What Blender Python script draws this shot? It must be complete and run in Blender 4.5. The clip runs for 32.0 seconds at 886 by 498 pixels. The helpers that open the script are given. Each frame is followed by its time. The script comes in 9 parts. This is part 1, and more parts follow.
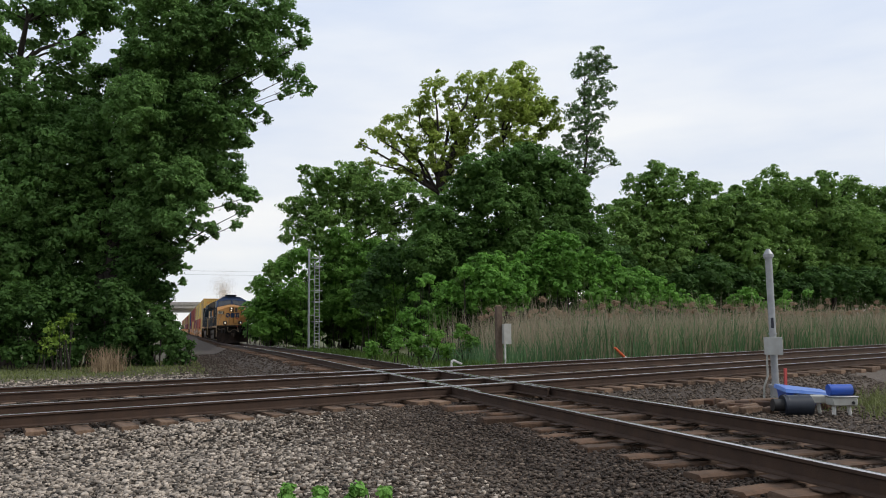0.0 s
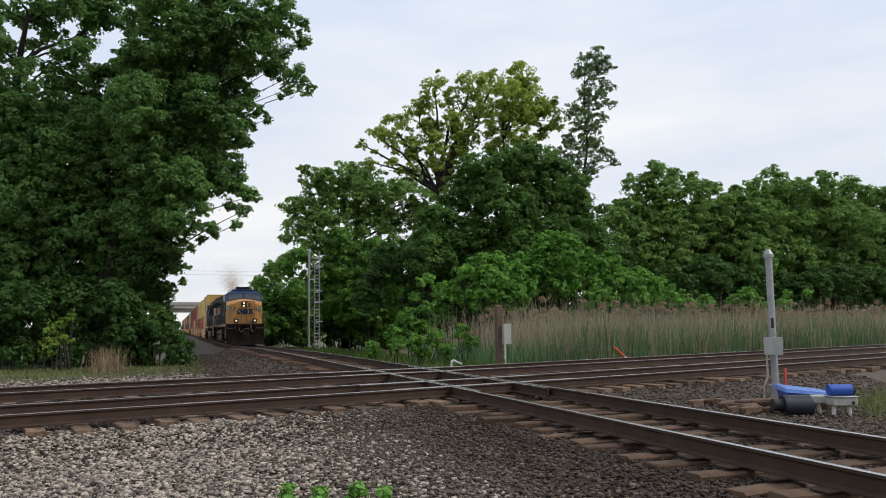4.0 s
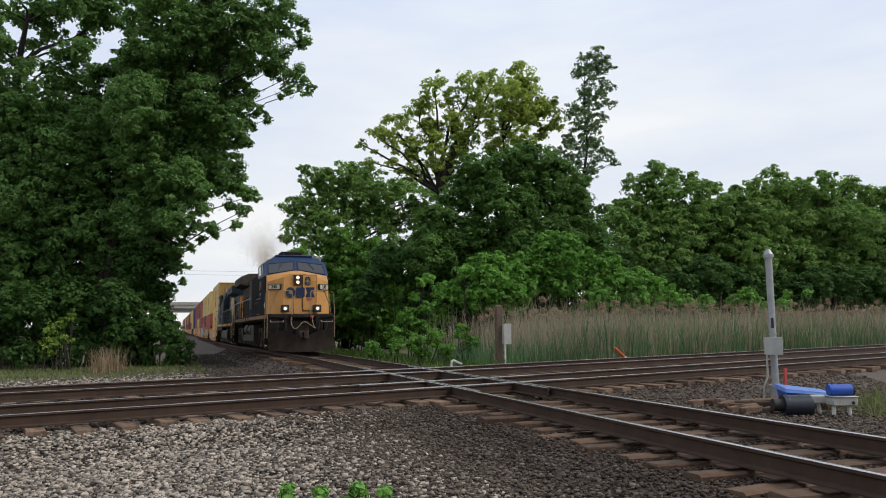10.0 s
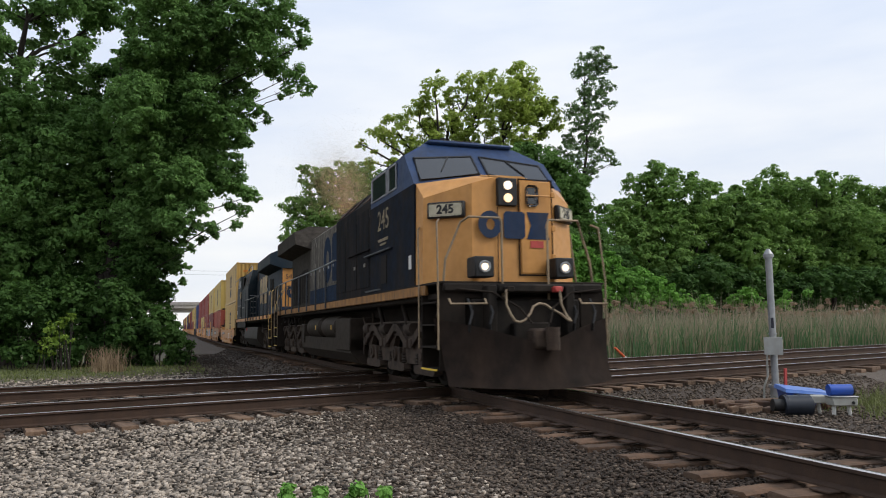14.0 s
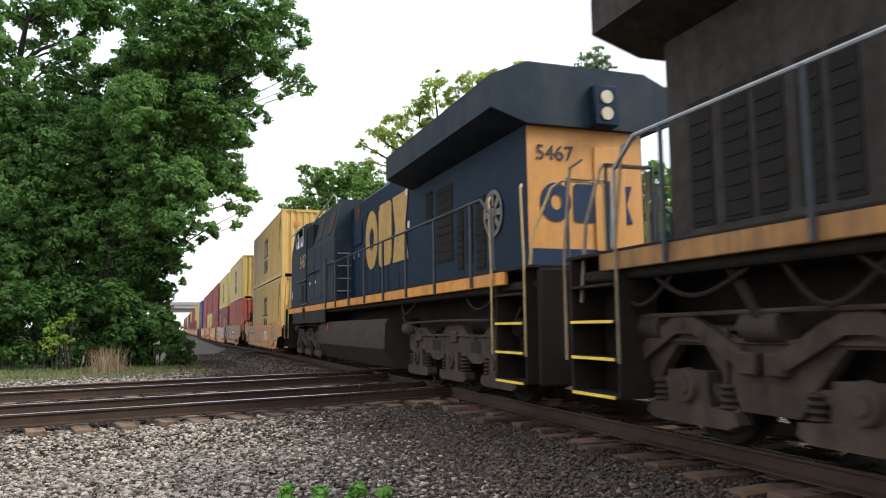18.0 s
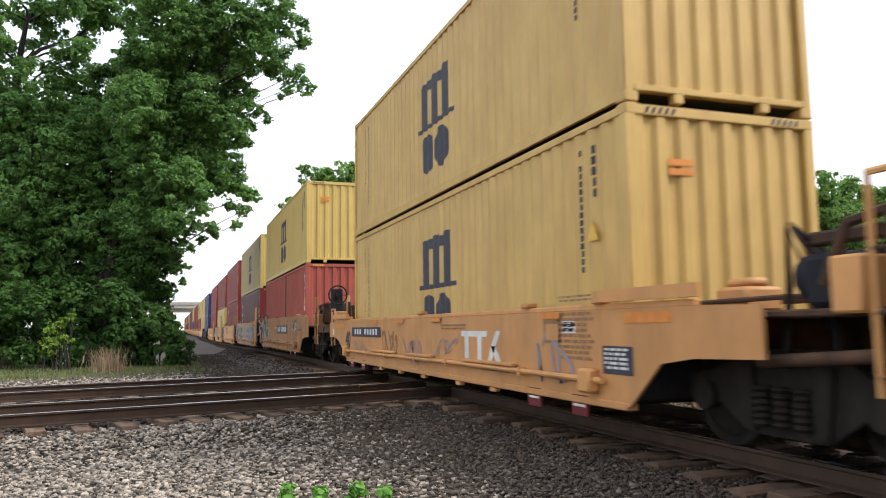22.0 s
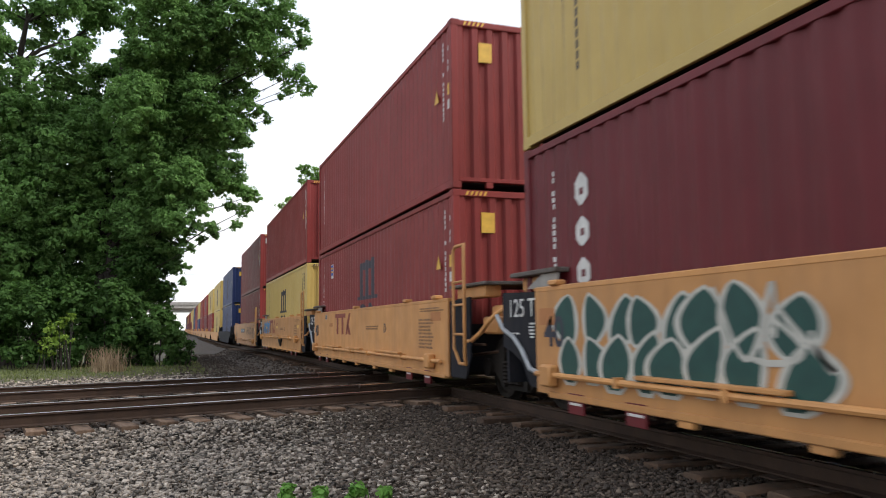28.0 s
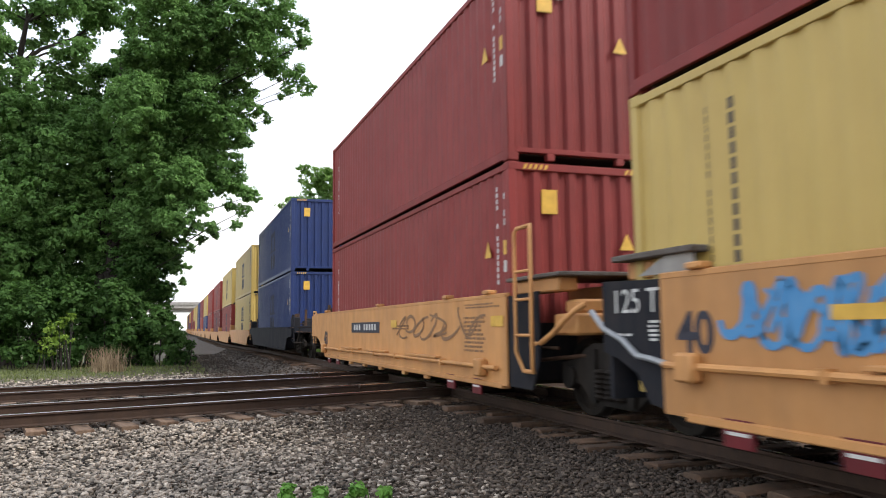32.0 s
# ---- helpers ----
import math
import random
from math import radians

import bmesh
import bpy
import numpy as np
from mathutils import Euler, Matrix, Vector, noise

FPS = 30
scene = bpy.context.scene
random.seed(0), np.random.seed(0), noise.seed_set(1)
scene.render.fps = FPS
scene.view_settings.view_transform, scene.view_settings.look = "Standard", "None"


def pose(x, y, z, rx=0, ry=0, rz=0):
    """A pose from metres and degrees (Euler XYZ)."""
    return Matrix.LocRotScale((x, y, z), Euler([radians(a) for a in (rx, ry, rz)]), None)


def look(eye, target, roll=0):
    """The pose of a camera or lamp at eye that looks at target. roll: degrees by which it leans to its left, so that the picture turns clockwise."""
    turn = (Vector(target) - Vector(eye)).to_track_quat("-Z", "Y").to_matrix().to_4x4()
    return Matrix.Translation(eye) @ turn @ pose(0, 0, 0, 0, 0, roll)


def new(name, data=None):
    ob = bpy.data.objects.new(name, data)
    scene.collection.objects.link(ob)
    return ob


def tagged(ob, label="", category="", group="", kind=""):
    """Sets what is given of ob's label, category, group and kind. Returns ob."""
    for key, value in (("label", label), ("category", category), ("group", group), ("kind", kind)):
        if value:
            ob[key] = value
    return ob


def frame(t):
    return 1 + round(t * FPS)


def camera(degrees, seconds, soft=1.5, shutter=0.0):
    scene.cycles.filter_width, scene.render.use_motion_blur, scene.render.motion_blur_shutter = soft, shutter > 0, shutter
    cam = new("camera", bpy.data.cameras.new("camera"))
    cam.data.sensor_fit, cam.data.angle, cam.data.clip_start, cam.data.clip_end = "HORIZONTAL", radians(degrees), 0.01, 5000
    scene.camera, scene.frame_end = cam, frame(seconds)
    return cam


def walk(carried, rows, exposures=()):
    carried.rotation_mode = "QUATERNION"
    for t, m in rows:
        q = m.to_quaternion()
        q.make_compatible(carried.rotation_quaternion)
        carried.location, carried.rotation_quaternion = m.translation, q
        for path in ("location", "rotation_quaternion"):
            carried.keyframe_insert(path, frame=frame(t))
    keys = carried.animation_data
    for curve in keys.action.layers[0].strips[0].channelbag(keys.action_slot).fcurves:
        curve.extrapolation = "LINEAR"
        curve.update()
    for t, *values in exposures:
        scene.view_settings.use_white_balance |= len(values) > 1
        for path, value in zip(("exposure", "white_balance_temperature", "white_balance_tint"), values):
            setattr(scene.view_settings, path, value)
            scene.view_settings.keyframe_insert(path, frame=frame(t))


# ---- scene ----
# The camera stands on a tripod beside the line; rail tops lie at z = 0, the train's track runs along y.
cam = camera(60.905, 32.0, soft=1.0, shutter=0.3)
EYE = (-5.469, 0.0, 1.067)
AIM = (-2.1308, 9.3708, 2.0900)
walk(cam, [(0.0, look(EYE, AIM, -0.679)), (32.0, look(EYE, AIM, -0.679))],
     exposures=[(0.0, 0.0), (13.0, 0.0), (15.0, 0.3), (17.0, 0.82), (20.0, 0.9), (23.0, 0.84), (25.0, 0.45), (27.0, 0.5), (28.2, 0.64), (29.5, 0.98), (31.0, 0.95), (32.0, 0.92)])

# World: a bright overcast sky over a pale Nishita dome, and one very soft sun high on the right, behind the camera.
world = bpy.data.worlds.new("overcast")
scene.world = world
world.use_nodes = True
wn, wl = world.node_tree.nodes, world.node_tree.links
wn.clear()
w_out, w_bg = wn.new("ShaderNodeOutputWorld"), wn.new("ShaderNodeBackground")
sky = wn.new("ShaderNodeTexSky")
sky.sky_type, sky.sun_disc, sky.sun_elevation, sky.sun_rotation = "NISHITA", False, radians(50), radians(122)
w_co, w_map = wn.new("ShaderNodeTexCoord"), wn.new("ShaderNodeMapping")
w_map.inputs["Scale"].default_value = (1.2, 1.2, 5.0)
w_noise, w_ramp, w_mix = wn.new("ShaderNodeTexNoise"), wn.new("ShaderNodeValToRGB"), wn.new("ShaderNodeMix")
w_noise.inputs["Scale"].default_value, w_noise.inputs["Detail"].default_value = 2.2, 5
w_ramp.color_ramp.elements[0].position, w_ramp.color_ramp.elements[0].color = 0.34, (7.7, 8.3, 9.5, 1)
w_ramp.color_ramp.elements[1].position, w_ramp.color_ramp.elements[1].color = 0.66, (9.7, 9.8, 10.0, 1)
w_mix.data_type, w_mix.inputs["Factor"].default_value = "RGBA", 0.92
wl.new(w_co.outputs["Generated"], w_map.inputs["Vector"])
wl.new(w_map.outputs["Vector"], w_noise.inputs["Vector"])
wl.new(w_noise.outputs["Fac"], w_ramp.inputs["Fac"])
wl.new(sky.outputs["Color"], w_mix.inputs["A"])
wl.new(w_ramp.outputs["Color"], w_mix.inputs["B"])
wl.new(w_bg.outputs["Background"], w_out.inputs["Surface"])
w_sep, w_up, w_tint = wn.new("ShaderNodeSeparateXYZ"), wn.new("ShaderNodeMapRange"), wn.new("ShaderNodeMix")
wl.new(w_co.outputs["Generated"], w_sep.inputs["Vector"])
w_up.inputs["From Min"].default_value, w_up.inputs["From Max"].default_value = 0.05, 0.4
wl.new(w_sep.outputs["Z"], w_up.inputs["Value"])
w_tint.data_type, w_tint.blend_type = "RGBA", "MULTIPLY"
w_tint.inputs["Factor"].default_value = 1.0
w_warm = wn.new("ShaderNodeMix")
w_warm.data_type = "RGBA"
w_warm.inputs["A"].default_value, w_warm.inputs["B"].default_value = (1.06, 1.03, 0.97, 1), (0.95, 0.985, 1.03, 1)
wl.new(w_up.outputs["Result"], w_warm.inputs["Factor"])
wl.new(w_mix.outputs["Result"], w_tint.inputs["A"])
wl.new(w_warm.outputs["Result"], w_tint.inputs["B"])
wl.new(w_tint.outputs["Result"], w_bg.inputs["Color"])
w_bg.inputs["Strength"].default_value = 0.1
sun = new("sun", bpy.data.lights.new("sun", "SUN"))
sun.data.energy, sun.data.angle, sun.data.color = 1.9, radians(20), (1.0, 0.96, 0.9)
sun.matrix_world = look((52, -24, 60), (0, 10, 0))


# ---- materials ----
def surface(name, base, second=None, scale=8.0, rough=0.7, metal=0.0, bump=0.0, bump_scale=60.0, stain=None, stain_amount=0.35,
            stain_scale=(1.5, 1.5, 0.35), streak=False, island=0.0, item=0.0, spec=0.4):
    """A two-scale procedural surface: fine grain between two colours, larger stains, bump, and some drift from piece to piece."""
    m = bpy.data.materials.new(name)
    m.use_nodes = True
    n, l = m.node_tree.nodes, m.node_tree.links
    b = n["Principled BSDF"]
    b.inputs["Metallic"].default_value, b.inputs["Specular IOR Level"].default_value = metal, spec
    co = n.new("ShaderNodeTexCoord")
    grain = n.new("ShaderNodeTexNoise")
    grain.inputs["Scale"].default_value, grain.inputs["Detail"].default_value = scale, 6
    l.new(co.outputs["Object"], grain.inputs["Vector"])
    second = second or [c * 0.8 for c in base]
    mix = n.new("ShaderNodeMix")
    mix.data_type = "RGBA"
    mix.inputs["A"].default_value, mix.inputs["B"].default_value = (*base, 1), (*second, 1)
    ramp = n.new("ShaderNodeMapRange")
    ramp.inputs["From Min"].default_value, ramp.inputs["From Max"].default_value = 0.32, 0.68
    l.new(grain.outputs["Fac"], ramp.inputs["Value"])
    l.new(ramp.outputs["Result"], mix.inputs["Factor"])
    colour = mix.outputs["Result"]
    if stain:
        mp, big = n.new("ShaderNodeMapping"), n.new("ShaderNodeTexNoise")
        mp.inputs["Scale"].default_value = stain_scale
        big.inputs["Scale"].default_value, big.inputs["Detail"].default_value = 2.0, 8
        big.inputs["Roughness"].default_value = 0.65
        r2, mul, mix2 = n.new("ShaderNodeMapRange"), n.new("ShaderNodeMath"), n.new("ShaderNodeMix")
        r2.inputs["From Min"].default_value, r2.inputs["From Max"].default_value = 0.42, 0.7
        mul.operation, mul.inputs[1].default_value = "MULTIPLY", stain_amount
        mix2.data_type, mix2.inputs["B"].default_value = "RGBA", (*stain, 1)
        l.new(co.outputs["Object"], mp.inputs["Vector"])
        l.new(mp.outputs["Vector"], big.inputs["Vector"])
        l.new(big.outputs["Fac"], r2.inputs["Value"])
        l.new(r2.outputs["Result"], mul.inputs[0])
        l.new(mul.outputs["Value"], mix2.inputs["Factor"])
        l.new(colour, mix2.inputs["A"])
        colour = mix2.outputs["Result"]
    for amount, node, socket in ((island, "ShaderNodeNewGeometry", "Random Per Island"), (item, "ShaderNodeObjectInfo", "Random")):
        if amount:
            src, mr, hsv = n.new(node), n.new("ShaderNodeMapRange"), n.new("ShaderNodeHueSaturation")
            mr.inputs["To Min"].default_value, mr.inputs["To Max"].default_value = 1 - amount, 1 + amount
            l.new(src.outputs[socket], mr.inputs["Value"])
            l.new(mr.outputs["Result"], hsv.inputs["Value"])
            l.new(colour, hsv.inputs["Color"])
            colour = hsv.outputs["Color"]
    l.new(colour, b.inputs["Base Color"])
    rr = n.new("ShaderNodeMapRange")
    rr.inputs["To Min"].default_value, rr.inputs["To Max"].default_value = max(rough - 0.1, 0.05), min(rough + 0.1, 1)
    l.new(grain.outputs["Fac"], rr.inputs["Value"])
    l.new(rr.outputs["Result"], b.inputs["Roughness"])
    if bump:
        fine, bp = n.new("ShaderNodeTexNoise"), n.new("ShaderNodeBump")
        fine.inputs["Scale"].default_value, fine.inputs["Detail"].default_value = bump_scale, 4
        bp.inputs["Strength"].default_value, bp.inputs["Distance"].default_value = bump, 0.02
        l.new(co.outputs["Object"], fine.inputs["Vector"])
        l.new(fine.outputs["Fac"], bp.inputs["Height"])
        l.new(bp.outputs["Normal"], b.inputs["Normal"])
    return m


def leaf_material(name, dark, light, glow=0.35):
    """Leaves: colour drifts from leaf to leaf and from bough to bough; some light passes through them."""
    m = bpy.data.materials.new(name)
    m.use_nodes = True
    n, l = m.node_tree.nodes, m.node_tree.links
    b, out = n["Principled BSDF"], n["Material Output"]
    geo, co, big, mix, add = (n.new("ShaderNodeNewGeometry"), n.new("ShaderNodeTexCoord"), n.new("ShaderNodeTexNoise"),
                              n.new("ShaderNodeMix"), n.new("ShaderNodeMath"))
    big.inputs["Scale"].default_value, big.inputs["Detail"].default_value = 0.45, 3
    l.new(co.outputs["Object"], big.inputs["Vector"])
    add.operation = "MULTIPLY_ADD"
    add.inputs[1].default_value, add.inputs[2].default_value = 0.5, -0.25
    l.new(geo.outputs["Random Per Island"], add.inputs[0])
    sm = n.new("ShaderNodeMath")
    sm.operation, sm.use_clamp = "ADD", True
    l.new(add.outputs["Value"], sm.inputs[0])
    l.new(big.outputs["Fac"], sm.inputs[1])
    mix.data_type = "RGBA"
    mix.inputs["A"].default_value, mix.inputs["B"].default_value = (*dark, 1), (*light, 1)
    l.new(sm.outputs["Value"], mix.inputs["Factor"])
    l.new(mix.outputs["Result"], b.inputs["Base Color"])
    b.inputs["Roughness"].default_value, b.inputs["Specular IOR Level"].default_value = 0.6, 0.22
    tr, ms = n.new("ShaderNodeBsdfTranslucent"), n.new("ShaderNodeMixShader")
    l.new(mix.outputs["Result"], tr.inputs["Color"])
    ms.inputs["Fac"].default_value = glow
    l.new(b.outputs["BSDF"], ms.inputs[1])
    l.new(tr.outputs["BSDF"], ms.inputs[2])
    l.new(ms.outputs["Shader"], out.inputs["Surface"])
    return m


def lamp_glow(name, colour, strength):
    m = bpy.data.materials.new(name)
    m.use_nodes = True
    b = m.node_tree.nodes["Principled BSDF"]
    b.inputs["Base Color"].default_value = b.inputs["Emission Color"].default_value = (*colour, 1)
    b.inputs["Emission Strength"].default_value = strength
    return m


GRIME = (0.035, 0.028, 0.024)
M_NAVY = surface("navy_paint", (0.0048, 0.017, 0.036), (0.0055, 0.020, 0.042), rough=0.6, stain=(0.010, 0.016, 0.026), stain_amount=0.7, spec=0.13)
M_NAVY_DUSTY = surface("dusty_navy_paint", (0.011, 0.022, 0.034), (0.016, 0.026, 0.036), rough=0.65, spec=0.15, stain=(0.05, 0.053, 0.054), stain_amount=0.55, stain_scale=(0.8, 0.8, 0.5))
M_ROOF_BLUE = surface("blue_roof_paint", (0.018, 0.045, 0.12), (0.014, 0.035, 0.095), rough=0.5, stain=(0.02, 0.025, 0.04), stain_amount=0.6, spec=0.3)
M_BLUE_DIRTY = surface("sooty_navy_paint", (0.009, 0.011, 0.016), (0.014, 0.012, 0.011), spec=0.08, rough=0.85, stain=GRIME, stain_amount=0.8)
M_LOCO_GREY = surface("weathered_grey_paint", (0.185, 0.168, 0.145), (0.115, 0.104, 0.09), rough=0.85, spec=0.12, stain=(0.03, 0.025, 0.021), stain_amount=1.0, stain_scale=(2, 3, 0.12))
M_SOOT = surface("sooty_dark_paint", (0.058, 0.05, 0.042), (0.034, 0.029, 0.024), rough=0.8, spec=0.15, stain=(0.02, 0.017, 0.015), stain_amount=0.7, stain_scale=(2, 3, 0.2))
M_BAND_BLUE = surface("blue_band_paint", (0.018, 0.036, 0.072), (0.014, 0.027, 0.051), rough=0.85, spec=0.1, stain=(0.02, 0.022, 0.03), stain_amount=0.7, stain_scale=(2, 3, 0.15))
M_DULL_PLATE = surface("dirty_data_plate", (0.2, 0.18, 0.15), rough=0.7, stain=GRIME, stain_amount=0.6)
M_WELL_BROWN = surface("brown_ochre_well_car_paint", (0.34, 0.155, 0.052), (0.27, 0.12, 0.04), scale=3, rough=0.6, stain=(0.12, 0.06, 0.03), stain_amount=0.6)
M_LOCO_YELLOW = surface("yellow_orange_paint", (0.56, 0.27, 0.075), (0.5, 0.235, 0.06), rough=0.5, stain=(0.18, 0.09, 0.04), stain_amount=0.3)
M_STRIPE = surface("yellow_stripe_paint", (0.66, 0.27, 0.028), (0.58, 0.22, 0.025), rough=0.5, stain=(0.15, 0.08, 0.04), stain_amount=0.5)
M_STRIPE_DIRTY = surface("dirty_yellow_stripe_paint", (0.36, 0.165, 0.035), (0.24, 0.11, 0.03), scale=4, rough=0.6, stain=(0.04, 0.028, 0.02), stain_amount=0.8, stain_scale=(2, 2.5, 0.6))
M_CAB_BLUE = surface("dirty_blue_cab_paint", (0.008, 0.014, 0.028), (0.010, 0.011, 0.014), scale=5, rough=0.85, spec=0.1, stain=(0.022, 0.018, 0.015), stain_amount=0.95, stain_scale=(1.2, 1.2, 0.7))
M_DUSTY = surface("brown_dust_on_steel", (0.06, 0.044, 0.034), (0.035, 0.026, 0.021), rough=0.9, stain=(0.02, 0.016, 0.013), stain_amount=0.6, spec=0.2)
M_HOSE = surface("tan_rubber_hose", (0.26, 0.2, 0.13), (0.18, 0.13, 0.085), rough=0.7)
M_PLOW = surface("dusty_plow_steel", (0.034, 0.023, 0.018), (0.018, 0.013, 0.011), scale=3, rough=0.8, stain=(0.062, 0.04, 0.028), stain_amount=0.8, stain_scale=(1.2, 1.2, 0.5), spec=0.2)
M_LOGO_BLUE = surface("blue_logo_paint", (0.012, 0.03, 0.075), rough=0.6, spec=0.2, stain=(0.04, 0.04, 0.045), stain_amount=0.5)
M_LOGO_DULL = surface("faded_gold_paint", (0.34, 0.27, 0.16), (0.2, 0.15, 0.09), rough=0.6, stain=GRIME, stain_amount=0.7)
M_LOGO_GOLD = surface("gold_logo_paint", (0.50, 0.29, 0.07), rough=0.5, stain=(0.12, 0.09, 0.05), stain_amount=0.35)
M_FRAME = surface("grimy_underframe", (0.012, 0.009, 0.007), (0.018, 0.0135, 0.0105), rough=0.9, stain=(0.034, 0.024, 0.017), stain_amount=0.5, bump=0.3, spec=0.2)
M_TRUCK = surface("dusty_truck_steel", (0.045, 0.028, 0.0185), (0.021, 0.014, 0.0098), rough=0.9, stain=(0.075, 0.05, 0.034), stain_amount=0.6, bump=0.4, bump_scale=30)
M_TANK = surface("grey_tank_paint", (0.028, 0.0205, 0.015), (0.021, 0.0155, 0.0115), rough=0.7, spec=0.2, stain=(0.046, 0.033, 0.023), stain_amount=0.55, stain_scale=(1, 0.5, 1))
M_SKIRT = surface("grime_over_navy_paint", (0.028, 0.025, 0.023), (0.02, 0.02, 0.022), rough=0.85, stain=(0.05, 0.04, 0.032), stain_amount=0.6, spec=0.15)
M_BLACK = surface("black_rubber", (0.012, 0.012, 0.013), rough=0.6)
M_GRILLE = surface("dark_grille", (0.013, 0.012, 0.012), (0.022, 0.018, 0.015), rough=0.85, spec=0.15)
M_WHITE = surface("white_paint", (0.66, 0.65, 0.62), rough=0.6, stain=(0.3, 0.27, 0.23), stain_amount=0.4)
M_CREAM = surface("cream_number_board", (0.5, 0.45, 0.33), rough=0.5)
M_RAIL_YELLOW = surface("yellow_handrail_paint", (0.50, 0.34, 0.13), rough=0.55, stain=GRIME, stain_amount=0.5)
M_RAIL_DULL = surface("dirty_cream_handrail_paint", (0.34, 0.25, 0.15), (0.22, 0.16, 0.10), rough=0.6, stain=GRIME, stain_amount=0.6)
M_HANDRAIL = surface("dark_handrail", (0.03, 0.035, 0.045), rough=0.45)
M_STEP = surface("step_edge_yellow", (0.8, 0.55, 0.06), rough=0.5)
M_RED = surface("red_paint", (0.45, 0.06, 0.05), rough=0.5)
M_GLASS = surface("cab_glass", (0.02, 0.025, 0.03), rough=0.08, spec=0.8)
M_GREY_GLASS = surface("windshield_glass", (0.02, 0.024, 0.03), rough=0.12, spec=0.8)
M_HEADLIGHT = lamp_glow("headlight_glow", (1.0, 0.82, 0.62), 1.05)
M_AMBER = lamp_glow("warm_headlight_glow", (1.0, 0.68, 0.38), 1.1)
M_WELL = surface("ochre_well_car_paint", (0.56, 0.27, 0.092), (0.50, 0.237, 0.078), scale=3, rough=0.6, stain=(0.26, 0.13, 0.06), stain_amount=0.4, item=0.12)
M_DECK = surface("worn_deck_grating", (0.15, 0.13, 0.115), (0.09, 0.075, 0.062), scale=14, rough=0.8, stain=(0.06, 0.04, 0.03), stain_amount=0.6)
M_WHEEL = surface("black_oily_wheel_steel", (0.013, 0.0105, 0.0085), (0.008, 0.0065, 0.0055), rough=0.8, stain=(0.04, 0.03, 0.022), stain_amount=0.5, spec=0.2)
M_WELL_DARK = surface("black_end_paint", (0.013, 0.015, 0.021), (0.02, 0.02, 0.024), rough=0.8, spec=0.12, stain=(0.06, 0.05, 0.045), stain_amount=0.4)
M_RUST_DARK = surface("dark_rust_streak", (0.045, 0.028, 0.022), (0.09, 0.04, 0.03), scale=3, rough=0.85)
M_ORANGE_FADED = surface("faded_orange_patch", (0.42, 0.17, 0.06), (0.36, 0.15, 0.055), rough=0.7)
M_FADED_RED = surface("faded_red_stencil", (0.27, 0.06, 0.04), (0.2, 0.05, 0.035), rough=0.7)
M_RUSTY = surface("rusty_brown_ironwork", (0.10, 0.052, 0.03), (0.045, 0.027, 0.02), scale=5, rough=0.85, stain=(0.03, 0.024, 0.02), stain_amount=0.7, spec=0.2)
M_YELLOW_BOX = surface("yellow_container_paint", (0.49, 0.345, 0.10), (0.46, 0.325, 0.094), scale=2, rough=0.5, stain=(0.33, 0.21, 0.07), stain_amount=0.28, item=0.06)
M_GOLD_BOX = surface("golden_yellow_container_paint", (0.54, 0.345, 0.10), (0.48, 0.31, 0.09), scale=2, rough=0.5, stain=(0.30, 0.15, 0.045), stain_amount=0.4)
M_RED_BOX = surface("red_container_paint", (0.225, 0.033, 0.029), (0.20, 0.029, 0.026), scale=2, rough=0.55, spec=0.25, stain=(0.13, 0.026, 0.022), stain_amount=0.5, item=0.1)
M_MAROON_BOX = surface("maroon_container_paint", (0.135, 0.016, 0.02), (0.12, 0.014, 0.018), scale=2, spec=0.25, rough=0.5, stain=(0.07, 0.02, 0.02), stain_amount=0.4, item=0.08)
M_SALMON_BOX = surface("faded_red_container_paint", (0.31, 0.07, 0.05), (0.28, 0.062, 0.045), spec=0.25, scale=2, rough=0.6, stain=(0.20, 0.06, 0.045), stain_amount=0.4)
M_BLUE_BOX = surface("blue_container_paint", (0.008, 0.024, 0.105), (0.007, 0.02, 0.09), scale=2, rough=0.5, stain=(0.02, 0.03, 0.08), stain_amount=0.4)
M_DARK_GAP = surface("dark_underside", (0.02, 0.018, 0.016), rough=0.9)
M_MARK_DARK = surface("dark_marking", (0.03, 0.03, 0.045), rough=0.6)
M_LABEL = surface("yellow_label", (0.68, 0.40, 0.06), rough=0.5)
M_ORANGE_LABEL = surface("orange_label", (0.62, 0.21, 0.03), rough=0.5)
M_PURPLE = surface("purple_spray_paint", (0.16, 0.14, 0.25), (0.2, 0.17, 0.3), rough=0.6)
M_TEAL = surface("dark_green_spray_paint", (0.012, 0.05, 0.042), (0.02, 0.07, 0.056), rough=0.65)
M_SPRAY_WHITE = surface("white_spray_paint", (0.5, 0.48, 0.42), rough=0.6)
M_SPRAY_FAINT = surface("faded_blue_spray_paint", (0.20, 0.21, 0.29), (0.32, 0.2, 0.12), scale=7, rough=0.7)
M_SPRAY_BLUE = surface("blue_spray_paint", (0.05, 0.22, 0.46), (0.09, 0.27, 0.5), rough=0.6)
M_TIE_DARK = surface("sooty_tie", (0.11, 0.06, 0.034), (0.05, 0.031, 0.02), scale=9, rough=0.95, stain=(0.10, 0.068, 0.046), stain_amount=0.6, stain_scale=(0.6, 4, 4), bump=0.7, bump_scale=24, item=0.3)
M_RAIL = surface("rusty_rail_side", (0.034, 0.019, 0.0125), (0.046, 0.026, 0.016), scale=14, rough=0.85, stain=(0.09, 0.05, 0.03), stain_amount=0.4, bump=0.3)
